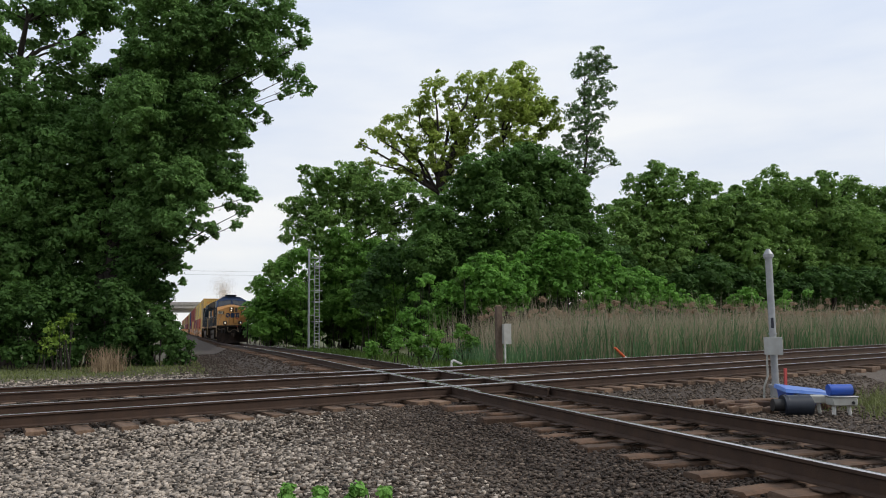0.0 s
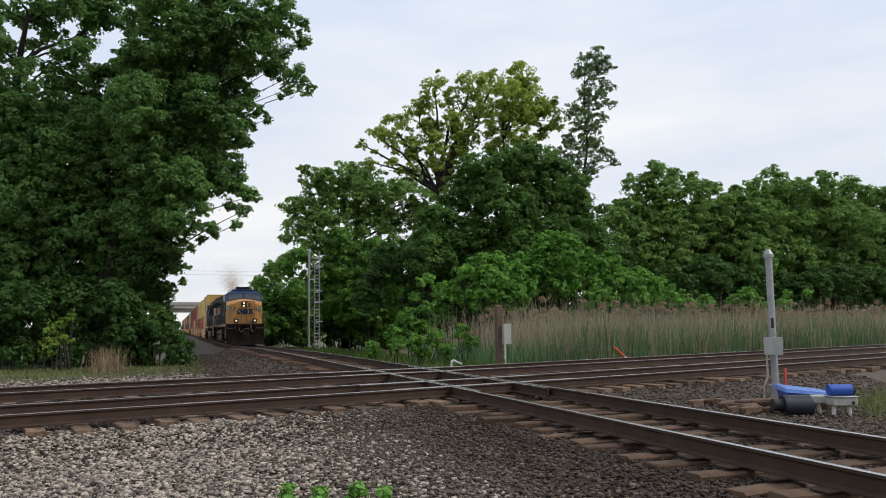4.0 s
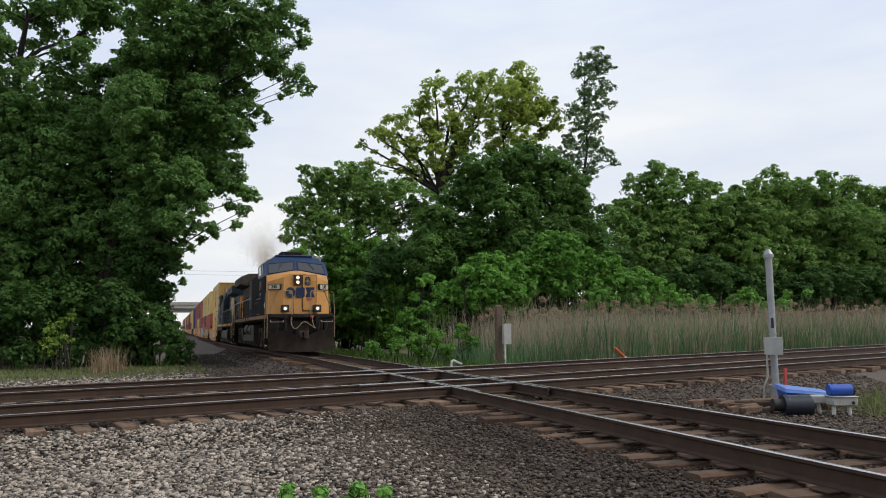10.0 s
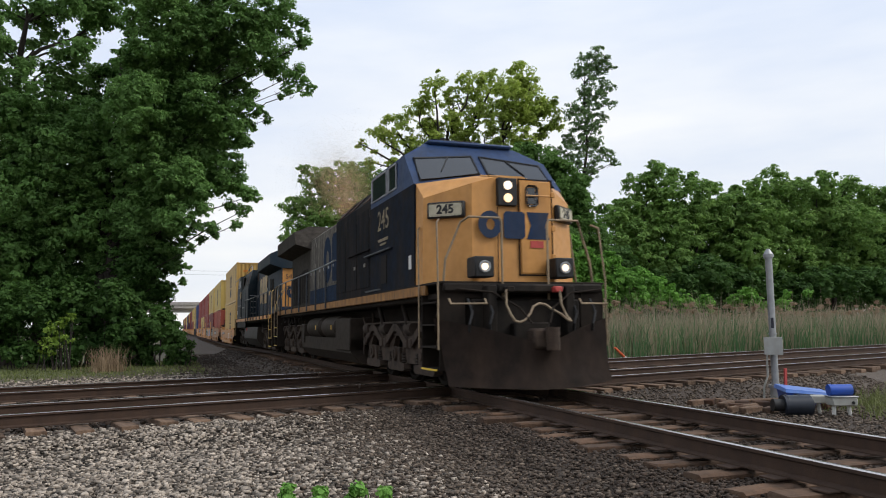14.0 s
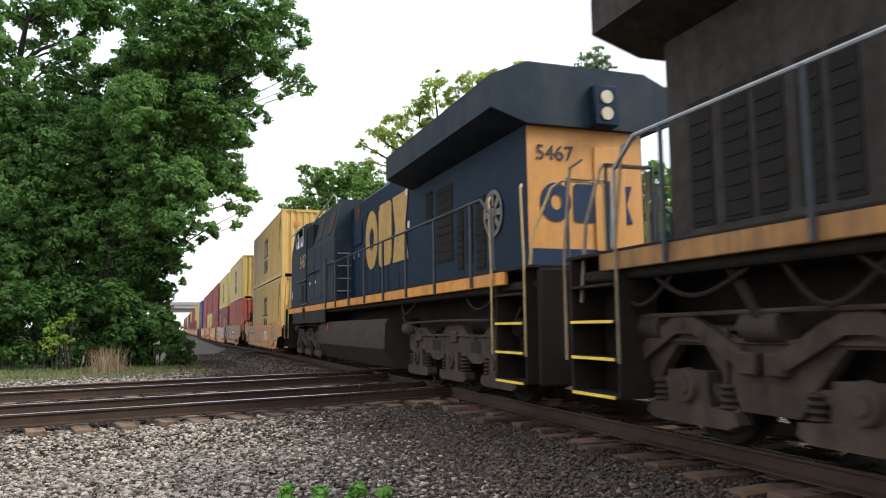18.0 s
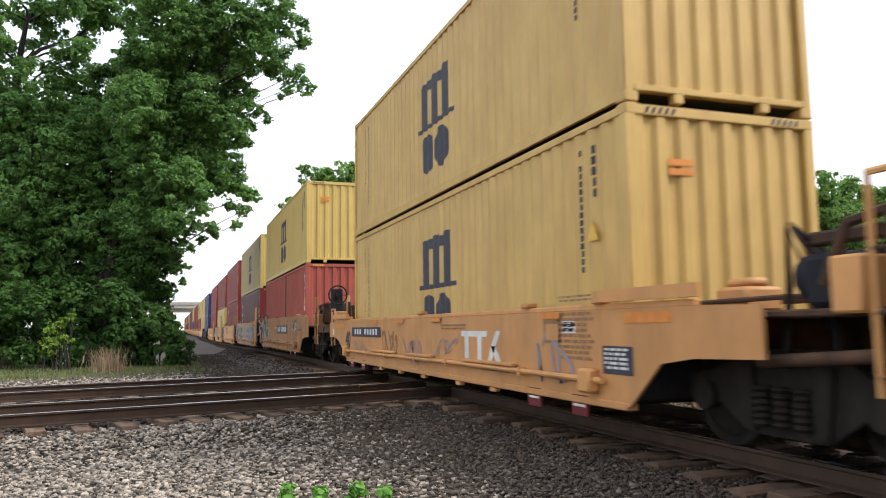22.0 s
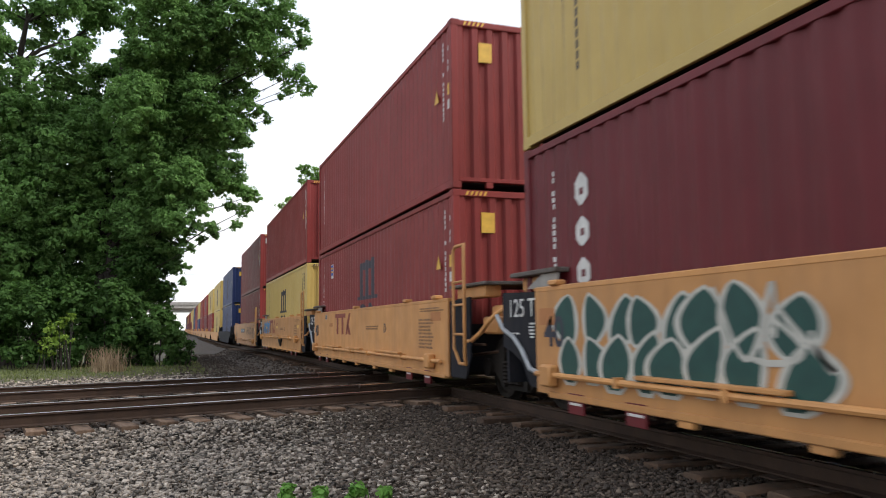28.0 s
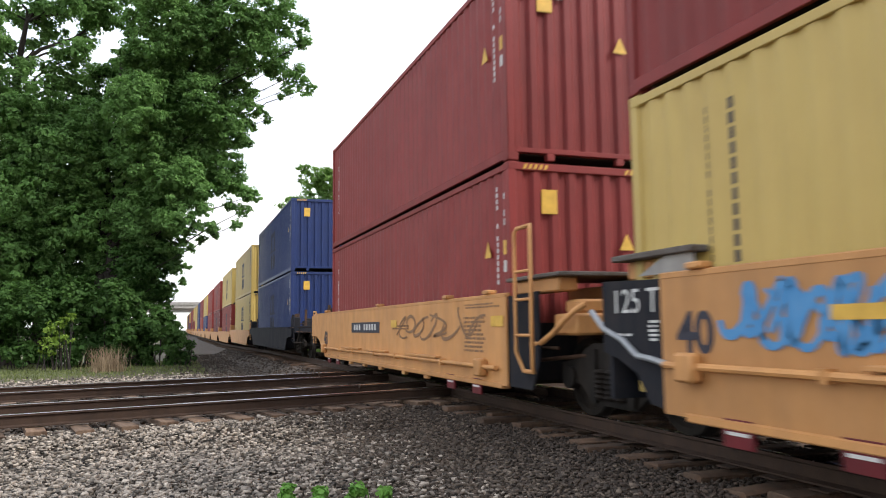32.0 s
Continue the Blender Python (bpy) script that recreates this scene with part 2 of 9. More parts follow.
M_RAIL_TOP = surface("polished_rail_head", (0.62, 0.59, 0.58), (0.46, 0.42, 0.40), scale=20, rough=0.24, metal=0.95)
M_TIE = surface("creosoted_tie", (0.13, 0.078, 0.048), (0.06, 0.038, 0.026), scale=9, rough=0.95, stain=(0.22, 0.145, 0.095), stain_amount=0.7, stain_scale=(0.6, 4, 4), bump=0.7, bump_scale=24, item=0.35)
M_STONE = surface("grey_ballast_stone", (0.32, 0.27, 0.22), (0.18, 0.15, 0.12), scale=20, rough=0.9, island=0.95, bump=0.4)
M_STONE_BED = surface("oily_bed_stone", (0.066, 0.045, 0.033), (0.037, 0.026, 0.018), scale=20, rough=0.9, island=0.5, bump=0.4)
M_STONE_DARK = surface("sooty_ballast_stone", (0.13, 0.10, 0.076), (0.078, 0.058, 0.043), scale=20, rough=0.9, island=0.55, bump=0.4)
M_BARK = surface("grey_brown_bark", (0.04, 0.031, 0.025), (0.022, 0.018, 0.015), scale=12, rough=0.95, bump=0.8, bump_scale=18)
M_STEEL = surface("galvanised_steel", (0.36, 0.37, 0.38), (0.28, 0.29, 0.30), rough=0.5, metal=0.5, stain=(0.22, 0.2, 0.18), stain_amount=0.4)
M_CONCRETE = surface("pale_concrete", (0.36, 0.34, 0.31), (0.29, 0.27, 0.25), rough=0.85, stain=(0.16, 0.14, 0.12), stain_amount=0.5)
M_WOOD = surface("weathered_post_wood", (0.12, 0.085, 0.06), (0.08, 0.055, 0.04), rough=0.9, stain_scale=(4, 4, 0.4), stain=(0.2, 0.15, 0.11), bump=0.5)
M_BLUE_PLASTIC = surface("blue_plastic", (0.012, 0.065, 0.36), (0.015, 0.075, 0.4), rough=0.45, stain=(0.1, 0.13, 0.22), stain_amount=0.4)
M_BLUE_LID = surface("pale_blue_lid_plastic", (0.10, 0.21, 0.56), (0.07, 0.16, 0.48), rough=0.4, stain=(0.2, 0.28, 0.5), stain_amount=0.4)
M_NAVY_PLASTIC = surface("dark_navy_plastic", (0.012, 0.017, 0.028), (0.02, 0.024, 0.034), rough=0.45)
M_GREY_BOX = surface("grey_cabinet_paint", (0.40, 0.40, 0.37), (0.34, 0.34, 0.31), rough=0.6, stain=(0.2, 0.18, 0.15), stain_amount=0.4)
L_OAK = leaf_material("deep_green_leaves", (0.072, 0.15, 0.043), (0.225, 0.40, 0.11), 0.5)
L_WOOD = leaf_material("mid_green_wood_leaves", (0.09, 0.18, 0.048), (0.27, 0.43, 0.105), 0.5)
L_THICKET = leaf_material("mid_green_thicket_leaves", (0.066, 0.16, 0.027), (0.20, 0.39, 0.068), 0.5)
L_BUSH = leaf_material("bright_green_leaves", (0.07, 0.18, 0.03), (0.225, 0.46, 0.08), 0.46)
L_SAPLING = leaf_material("fresh_sapling_leaves", (0.10, 0.18, 0.026), (0.26, 0.38, 0.06), 0.42)
L_YELLOW = leaf_material("yellow_green_leaves", (0.19, 0.27, 0.05), (0.47, 0.57, 0.125), 0.5)
L_POPLAR = leaf_material("grey_green_poplar_leaves", (0.085, 0.155, 0.068), (0.22, 0.33, 0.13), 0.48)
L_DARK = leaf_material("dark_green_leaves", (0.052, 0.12, 0.029), (0.16, 0.30, 0.066), 0.5)
# Darkened copy of L_DARK: the shade of low and inner growth, put into leaf colour.
L_PAINTED_SHADE = leaf_material("deep_shade_leaves", (0.03, 0.075, 0.019), (0.095, 0.19, 0.042), 0.45)
L_REED = leaf_material("grey_brown_reeds", (0.20, 0.175, 0.12), (0.45, 0.375, 0.265), 0.36)
L_REED_GREEN = leaf_material("green_reed_blades", (0.05, 0.115, 0.05), (0.14, 0.25, 0.105), 0.3)
L_STRAW = leaf_material("dry_straw", (0.22, 0.16, 0.10), (0.40, 0.30, 0.19), 0.35)
L_GRASS = leaf_material("grass_blades", (0.035, 0.075, 0.012), (0.12, 0.19, 0.035), 0.3)
L_VERGE = leaf_material("dull_verge_grass", (0.08, 0.10, 0.03), (0.20, 0.225, 0.08), 0.3)
L_WEED = leaf_material("fresh_weed_leaves", (0.12, 0.28, 0.05), (0.24, 0.46, 0.10), 0.35)
M_AWNING = surface("teal_awning", (0.05, 0.15, 0.18), rough=0.5)
M_ORANGE = surface("orange_marker_paint", (0.65, 0.11, 0.03), rough=0.5)


def smoke_material():
    m = bpy.data.materials.new("thin_brown_smoke")
    m.use_nodes = True
    n, l = m.node_tree.nodes, m.node_tree.links
    out = n["Material Output"]
    n.remove(n["Principled BSDF"])
    tr, df, mx = n.new("ShaderNodeBsdfTransparent"), n.new("ShaderNodeBsdfTranslucent"), n.new("ShaderNodeMixShader")
    df.inputs["Color"].default_value = (0.62, 0.45, 0.28, 1)
    mx.inputs["Fac"].default_value = 0.34
    l.new(tr.outputs["BSDF"], mx.inputs[1])
    l.new(df.outputs["BSDF"], mx.inputs[2])
    l.new(mx.outputs["Shader"], out.inputs["Surface"])
    return m


M_SMOKE = smoke_material()


# ---- building helpers ----
def mesh_of(name, bm, materials):
    me = bpy.data.meshes.new(name)
    bm.to_mesh(me)
    bm.free()
    me.polygons.foreach_set("use_smooth", [True] * len(me.polygons))
    me.set_sharp_from_angle(angle=radians(38))
    for m in materials if isinstance(materials, (list, tuple)) else [materials]:
        me.materials.append(m)
    return me


def part(name, bm, material, parent=None, label="", at=None):
    """Links a bmesh as ONE mesh object under a thing or under a part."""
    ob = new(name, mesh_of(name, bm, material))
    if parent:
        ob.parent = parent
    if at is not None:
        ob.matrix_basis = at
    return tagged(ob, label) if label else ob


def share(name, me, parent=None, at=None, label=""):
    ob = new(name, me)
    if parent:
        ob.parent = parent
    if at is not None:
        ob.matrix_basis = at
    return tagged(ob, label) if label else ob


def thing(name, label, category, group="", kind="", at=None):
    ob = new(name)
    ob.empty_display_size = 0.3
    if at is not None:
        ob.matrix_basis = at
    return tagged(ob, label, category, group, kind)


def box(bm, x0, x1, y0, y1, z0, z1, bevel=0.0, mat=0):
    vs = [bm.verts.new((x, y, z)) for x in (x0, x1) for y in (y0, y1) for z in (z0, z1)]
    fs = [bm.faces.new([vs[i] for i in q]) for q in ((0, 1, 3, 2), (4, 6, 7, 5), (0, 4, 5, 1), (2, 3, 7, 6), (0, 2, 6, 4), (1, 5, 7, 3))]
    for f in fs:
        f.material_index = mat
    if bevel:
        bmesh.ops.bevel(bm, geom=list({e for f in fs for e in f.edges}), offset=bevel, segments=1, affect="EDGES")
    return bm


def boxes(*rows, bevel=0.0):
    bm = bmesh.new()
    for r in rows:
        box(bm, *r, bevel=bevel)
    return bm


def loft(bm, a, b, caps=True, mat=0):
    """Joins two outlines of equal length into a solid."""
    va, vb = [bm.verts.new(p) for p in a], [bm.verts.new(p) for p in b]
    n = len(va)
    fs = [bm.faces.new((va[i], va[(i + 1) % n], vb[(i + 1) % n], vb[i])) for i in range(n)]
    if caps:
        fs += [bm.faces.new(va[::-1]), bm.faces.new(vb)]
    for f in fs:
        f.material_index = mat
    return bm


def prism_x(bm, outline, x0, x1):
    """An outline in y, z drawn out along x."""
    return loft(bm, [(x0, y, z) for y, z in outline], [(x1, y, z) for y, z in outline])


def prism_y(bm, outline, y0, y1):
    """An outline in x, z drawn out along y."""
    return loft(bm, [(x, y0, z) for x, z in outline], [(x, y1, z) for x, z in outline])


def done(bm):
    bmesh.ops.recalc_face_normals(bm, faces=bm.faces)
    return bm


def rod(bm, a, b, r, seg=8, r2=None, caps=True):
    a, b = Vector(a), Vector(b)
    d = (b - a).normalized()
    u = d.orthogonal().normalized()
    v = d.cross(u)
    ring = lambda c, q: [c + (u * math.cos(2 * math.pi * i / seg) + v * math.sin(2 * math.pi * i / seg)) * q for i in range(seg)]
    return loft(bm, ring(a, r), ring(b, r if r2 is None else r2), caps)


def pipe(bm, points, r, seg=6):
    """One bent tube through the points; a closed one where the last is the first."""
    pts = [Vector(p) for p in points]
    closed = (pts[0] - pts[-1]).length < 1e-6
    if closed:
        pts = pts[:-1]
    n, rings, up = len(pts), [], None
    for i, p in enumerate(pts):
        before = pts[i - 1] if i or closed else p
        after = pts[(i + 1) % n] if i < n - 1 or closed else p
        d1 = (p - before).normalized() if (p - before).length else (after - p).normalized()
        d2 = (after - p).normalized() if (after - p).length else d1
        d = (d1 + d2).normalized()
        if up is None:
            up = d.orthogonal()
        up = (up - d * up.dot(d)).normalized()
        side = d.cross(up)
        bend = (d1 - d2)
        wide = min(1.0 / max(d1.dot(d), 0.35), 1.6)
        ring = []
        for k in range(seg):
            o = (up * math.cos(2 * math.pi * k / seg) + side * math.sin(2 * math.pi * k / seg)) * r
            if bend.length > 1e-4:
                b = bend.normalized()
                o += b * o.dot(b) * (wide - 1)
            ring.append(bm.verts.new(p + o))
        rings.append(ring)
    pairs = list(zip(rings, rings[1:])) + ([(rings[-1], rings[0])] if closed else [])
    for a, b in pairs:
        for k in range(seg):
            bm.faces.new((a[k], a[(k + 1) % seg], b[(k + 1) % seg], b[k]))
    if not closed:
        bm.faces.new(rings[0][::-1])
        bm.faces.new(rings[-1])
    return bm


def rods(*rows, seg=8):
    bm = bmesh.new()
    for a, b, r in rows:
        rod(bm, a, b, r, seg)
    return done(bm)


def raw(name, verts, faces, material, parent=None):
    """A large mesh straight from arrays."""
    me = bpy.data.meshes.new(name)
    verts, faces = np.asarray(verts, dtype=np.float32), np.asarray(faces, dtype=np.int32)
    k = faces.shape[1]
    me.vertices.add(len(verts))
    me.vertices.foreach_set("co", verts.ravel())
    me.loops.add(faces.size)
    me.loops.foreach_set("vertex_index", faces.ravel())
    me.polygons.add(len(faces))
    me.polygons.foreach_set("loop_start", np.arange(0, faces.size, k, dtype=np.int32))
    me.update(calc_edges=True)
    me.validate()
    me.materials.append(material)
    ob = new(name, me)
    if parent:
        ob.parent = parent
    return ob


# How far the train has come at each full second, and how the line dips beyond the crossing.
TRAVEL = [0.0, 3.24, 6.62, 10.27, 14.17, 18.32, 22.73, 27.41, 32.36, 37.57, 43.0, 48.6, 54.39, 60.35, 66.43, 72.57, 78.8,
          85.13, 91.48, 97.77, 104.13, 110.72, 117.55, 124.62, 131.9, 139.35, 146.88, 154.41, 161.94, 169.53, 177.33, 185.43, 193.72]


def travel(t):
    i = min(int(t), 31)
    a, b = TRAVEL[i], TRAVEL[i + 1]
    m0 = (b - TRAVEL[i - 1]) / 2 if i else b - a
    m1 = (TRAVEL[i + 2] - a) / 2 if i < 31 else b - a
    s = t - i
    return (2 * s**3 - 3 * s**2 + 1) * a + (s**3 - 2 * s**2 + s) * m0 + (3 * s**2 - 2 * s**3) * b + (s**3 - s**2) * m1


def dip(y):
    s = min(max((y - 25.0) / 60.0, 0.0), 1.0)
    return -0.35 * s * s * (3 - 2 * s)


PHI = radians(13.47)
CROSS = (18.03, 13.82)


def cross_y(x, c):
    return c + x * math.tan(PHI)


def cross_z(x):
    """The crossing tracks climb a little beyond the train's own track."""
    return 0.004 * min(max(x - 2.0, 0.0), 40.0)


# ---- ground, ballast and tracks ----
def smooth(a, b, v):
    s = np.clip((v - a) / (b - a), 0, 1)
    return s * s * (3 - 2 * s)


def ground_z(x, y):
    """Ballast shoulders beside the three tracks, lower ground between and beyond them."""
    x, y = np.asarray(x, float), np.asarray(y, float)
    base = -0.46 - 0.2 * smooth(21, 30, y - x * math.tan(PHI)) - 0.25 * smooth(5, 10, x) * smooth(20, 26, y)
    d = np.minimum(np.abs(x), np.minimum(*[np.abs(y - c - x * math.tan(PHI)) * math.cos(PHI) for c in CROSS]))
    fall = 1 - smooth(1.35, 2.6, d)
    down = -0.35 * smooth(25, 85, y)
    return base * (1 - fall) + (-0.27) * fall + down


def ground_material():
    m = surface("gravel_and_grass", (0.135, 0.106, 0.082), (0.07, 0.054, 0.041), scale=26, rough=0.95, bump=0.9, bump_scale=45,
                stain=(0.06, 0.048, 0.04), stain_amount=0.7, stain_scale=(0.25, 0.25, 0.25))
    n, l = m.node_tree.nodes, m.node_tree.links
    b = n["Principled BSDF"]
    old = b.inputs["Base Color"].links[0].from_socket
    geo, sep, nz = n.new("ShaderNodeNewGeometry"), n.new("ShaderNodeSeparateXYZ"), n.new("ShaderNodeTexNoise")
    nz.inputs["Scale"].default_value, nz.inputs["Detail"].default_value = 0.6, 6
    l.new(geo.outputs["Position"], sep.inputs["Vector"])
    l.new(geo.outputs["Position"], nz.inputs["Vector"])

    def mth(op, a, b2=None, c=None):
        k = n.new("ShaderNodeMath")
        k.operation = op
        for i, v in enumerate((a, b2, c)):
            if v is None:
                continue
            if isinstance(v, (int, float)):
                k.inputs[i].default_value = v
            else:
                l.new(v, k.inputs[i])
        return k.outputs["Value"]

    def step(v, lo, hi):
        k = n.new("ShaderNodeMapRange")
        k.interpolation_type = "SMOOTHSTEP"
        k.inputs["From Min"].default_value, k.inputs["From Max"].default_value = lo, hi
        l.new(v, k.inputs["Value"])
        return k.outputs["Result"]

    across = mth("MULTIPLY_ADD", sep.outputs["X"], -math.tan(PHI), sep.outputs["Y"])
    wob = mth("MULTIPLY_ADD", nz.outputs["Fac"], 6.0, -3.0)
    far = step(mth("ADD", across, wob), 31.0, 36.0)
    off = step(mth("ADD", mth("ABSOLUTE", sep.outputs["X"]), mth("MULTIPLY", wob, 0.3)), 2.7, 4.0)
    right = mth("MULTIPLY", step(mth("ADD", sep.outputs["X"], mth("MULTIPLY", wob, 0.4)), 4.7, 6.0), step(across, 10.4, 8.8))
    reeds = mth("MULTIPLY", step(sep.outputs["X"], 4.5, 6.5), step(across, 21.5, 23.5))
    grass = mth("MAXIMUM", mth("MULTIPLY", far, off), mth("MAXIMUM", right, reeds))
    fine = n.new("ShaderNodeTexNoise")
    fine.inputs["Scale"].default_value, fine.inputs["Detail"].default_value = 9.0, 6
    l.new(geo.outputs["Position"], fine.inputs["Vector"])
    gm, mx = n.new("ShaderNodeMix"), n.new("ShaderNodeMix")
    gm.data_type = mx.data_type = "RGBA"
    gm.inputs["A"].default_value, gm.inputs["B"].default_value = (0.045, 0.07, 0.02, 1), (0.13, 0.12, 0.06, 1)
    l.new(fine.outputs["Fac"], gm.inputs["Factor"])
    l.new(grass, mx.inputs["Factor"])
    l.new(old, mx.inputs["A"])
    l.new(gm.outputs["Result"], mx.inputs["B"])
    # soot and oil darken the bed of the train's own track and the stone between the crossing rails
    soot = mth("MULTIPLY", step(mth("ADD", mth("ABSOLUTE", mth("ADD", sep.outputs["X"], 0.6)), mth("MULTIPLY", wob, 0.3)), 10.0, 5.6), 0.66)
    dk = n.new("ShaderNodeMix")
    dk.data_type = "RGBA"
    dk.inputs["B"].default_value = (0.038, 0.026, 0.019, 1)
    l.new(soot, dk.inputs["Factor"])
    l.new(mx.outputs["Result"], dk.inputs["A"])
    l.new(dk.outputs["Result"], b.inputs["Base Color"])
    return m


def build_ground():
    lines = lambda lo, hi, step, far: np.unique(np.concatenate([[-far, -far / 2, -far / 5, -far / 12], np.arange(-60, lo, 4.0), np.arange(lo, hi, step),
                                                               np.arange(hi, 130, 4.0), [far / 12 + 30, far / 5, far / 2, far]]))
    xs, ys = lines(-14, 16, 0.25, 2400), lines(0, 36, 0.25, 2400)
    gx, gy = np.meshgrid(xs, ys, indexing="ij")
    gz = ground_z(gx, gy)
    rng = np.random.default_rng(5)
    gz = gz + rng.normal(0, 0.008, gz.shape)
    idx = np.arange(gx.size).reshape(gx.shape)
    faces = np.stack([idx[:-1, :-1], idx[1:, :-1], idx[1:, 1:], idx[:-1, 1:]], -1).reshape(-1, 4)
    ob = raw("ground", np.stack([gx, gy, gz], -1).reshape(-1, 3), faces, ground_material())
    tagged(ob, "gravel and dirt ground with patchy grass beyond the tracks", "ground", kind="structure")


def scatter_stones(name, label, x, y, size, material, seed, lift=0.35, coarse=False):
    """Broken stones as one mesh: each is a squashed, turned and dented icosahedron."""
    rng = np.random.default_rng(seed)
    bm = bmesh.new()
    if coarse:
        bmesh.ops.create_cube(bm, size=1.3)
        bmesh.ops.triangulate(bm, faces=bm.faces)
    else:
        bmesh.ops.create_icosphere(bm, subdivisions=1, radius=1)
    v0 = np.array([v.co for v in bm.verts])
    f0 = np.array([[v.index for v in f.verts] for f in bm.faces])
    bm.free()
    n = len(x)
    v = v0[None] * rng.uniform(0.7, 1.2, (n, len(v0), 1)) * rng.uniform((0.75, 0.55, 0.36), (1.35, 1.0, 0.62), (n, 3))[:, None]
    a, tilt = rng.uniform(0, 2 * np.pi, n), rng.normal(0, 0.45, n)
    ca, sa, ct, st = np.cos(a), np.sin(a), np.cos(tilt), np.sin(tilt)
    vy, vz = v[..., 1] * ct[:, None] - v[..., 2] * st[:, None], v[..., 1] * st[:, None] + v[..., 2] * ct[:, None]
    vx, vy = v[..., 0] * ca[:, None] - vy * sa[:, None], v[..., 0] * sa[:, None] + vy * ca[:, None]
    p = np.stack([vx, vy, vz], -1) * size[:, None, None]
    z = ground_z(x, y) + size * lift + rng.uniform(-0.01, 0.02, n)
    p += np.stack([x, y, z], -1)[:, None]
    faces = f0[None] + (np.arange(n) * len(v0))[:, None, None]
    ob = raw(name, p.reshape(-1, 3), faces.reshape(-1, 3), material)
    return tagged(ob, label, "ballast", kind="stuff")


def build_stones():
    rng = np.random.default_rng(11)
    tan = math.tan(PHI)

    def field(n, x0, x1, y0, y1, keep):
        x, y = rng.uniform(x0, x1, n), rng.uniform(y0, y1, n)
        k = keep(x, y)
        return x[k], y[k]

    seen = lambda x, y: (x > -5.9 - 0.26 * y) & (x < -5.0 + 1.3 * y)
    mixed = lambda x: rng.uniform(-5.2, -2.4, len(x))
    x, y = field(60000, -9.5, -1.0, 5.2, 12.6, lambda x, y: seen(x, y) & (y - x * tan < CROSS[1] - 1.0) & (x < mixed(x)))
    scatter_stones("pale_ballast", "pale grey crushed stone ballast beside the tracks", x, y, 0.016 + 0.030 * rng.beta(1.6, 2.6, len(x)), M_STONE, 1, coarse=True)
    x, y = field(60000, -6.0, 0.6, 4.0, 13.5, lambda x, y: seen(x, y) & (y - x * tan < CROSS[1] - 0.9) & (x > mixed(x)) & (x < rng.normal(-2.0, 0.4, len(x))))
    xb, yb = field(30000, -3.4, 0.6, 4.0, 13.5, lambda x, y: seen(x, y) & (y - x * tan < CROSS[1] - 0.9) & (x > rng.normal(-2.0, 0.4, len(x))))
    scatter_stones("oily_ballast", "oily brown ballast along the rails", xb, yb, 0.014 + 0.024 * rng.beta(1.6, 2.6, len(xb)), M_STONE_BED, 8, coarse=True)
    scatter_stones("dark_ballast", "dark sooty crushed stone ballast round the crossing", x, y, 0.014 + 0.024 * rng.beta(1.6, 2.6, len(x)), M_STONE_DARK, 2, coarse=True)
    x, y = field(14000, -0.6, 1.9, 3.5, 18, lambda x, y: seen(x, y) & (np.abs(y - x * tan - CROSS[1]) > 1.2))
    xc, yc = field(28000, 1.2, 11.0, 5, 21, lambda x, y: seen(x, y) & (np.abs(y - x * tan - CROSS[1]) > 1.2) & (np.abs(y - x * tan - CROSS[0]) > 1.2))
    scatter_stones("side_ballast", "dark brown crushed stone beyond the rails", xc, yc, rng.uniform(0.018, 0.042, len(xc)), M_STONE_DARK, 9, coarse=True)
    scatter_stones("track_ballast", "dark ballast between and beside the rails", x, y, rng.uniform(0.02, 0.04, len(x)), M_STONE_BED, 3, coarse=True)
    x, y = field(40000, -13, 9.0, 8, 24, lambda x, y: seen(x, y) & (np.minimum(np.abs(y - x * tan - CROSS[0]), np.abs(y - x * tan - CROSS[1])) < 1.25))
    scatter_stones("crossing_ballast", "oily brown ballast between the rails of the crossing tracks", x, y, rng.uniform(0.022, 0.045, len(x)), M_STONE_BED, 7, coarse=True)
    x, y = field(15000, -14, -4.2, 15, 36, lambda x, y: seen(x, y) & (y - x * tan > CROSS[0] + 1.2) & (y - x * tan < 31 + rng.normal(0, 1.5, len(x))))
    scatter_stones("verge_ballast", "pale crushed stone verge beyond the crossing tracks", x, y, rng.uniform(0.03, 0.06, len(x)), M_STONE, 4, coarse=True)
    x, y = field(11000, -5.2, 2.4, 17, 62, lambda x, y: seen(x, y) & (np.abs(y - x * tan - CROSS[0]) > 1.0))
    scatter_stones("far_track_ballast", "dark ballast between the far rails", x, y, rng.uniform(0.03, 0.05, len(x)), M_STONE_BED, 6, coarse=True)


RAIL_OUTLINE = [(-0.07, -0.172), (0.07, -0.172), (0.07, -0.158), (0.012, -0.14), (0.012, -0.045), (0.036, -0.03), (0.036, -0.004), (0.03, 0.0),
                (-0.03, 0.0), (-0.036, -0.004), (-0.036, -0.03), (-0.012, -0.045), (-0.012, -0.14), (-0.07, -0.158)]


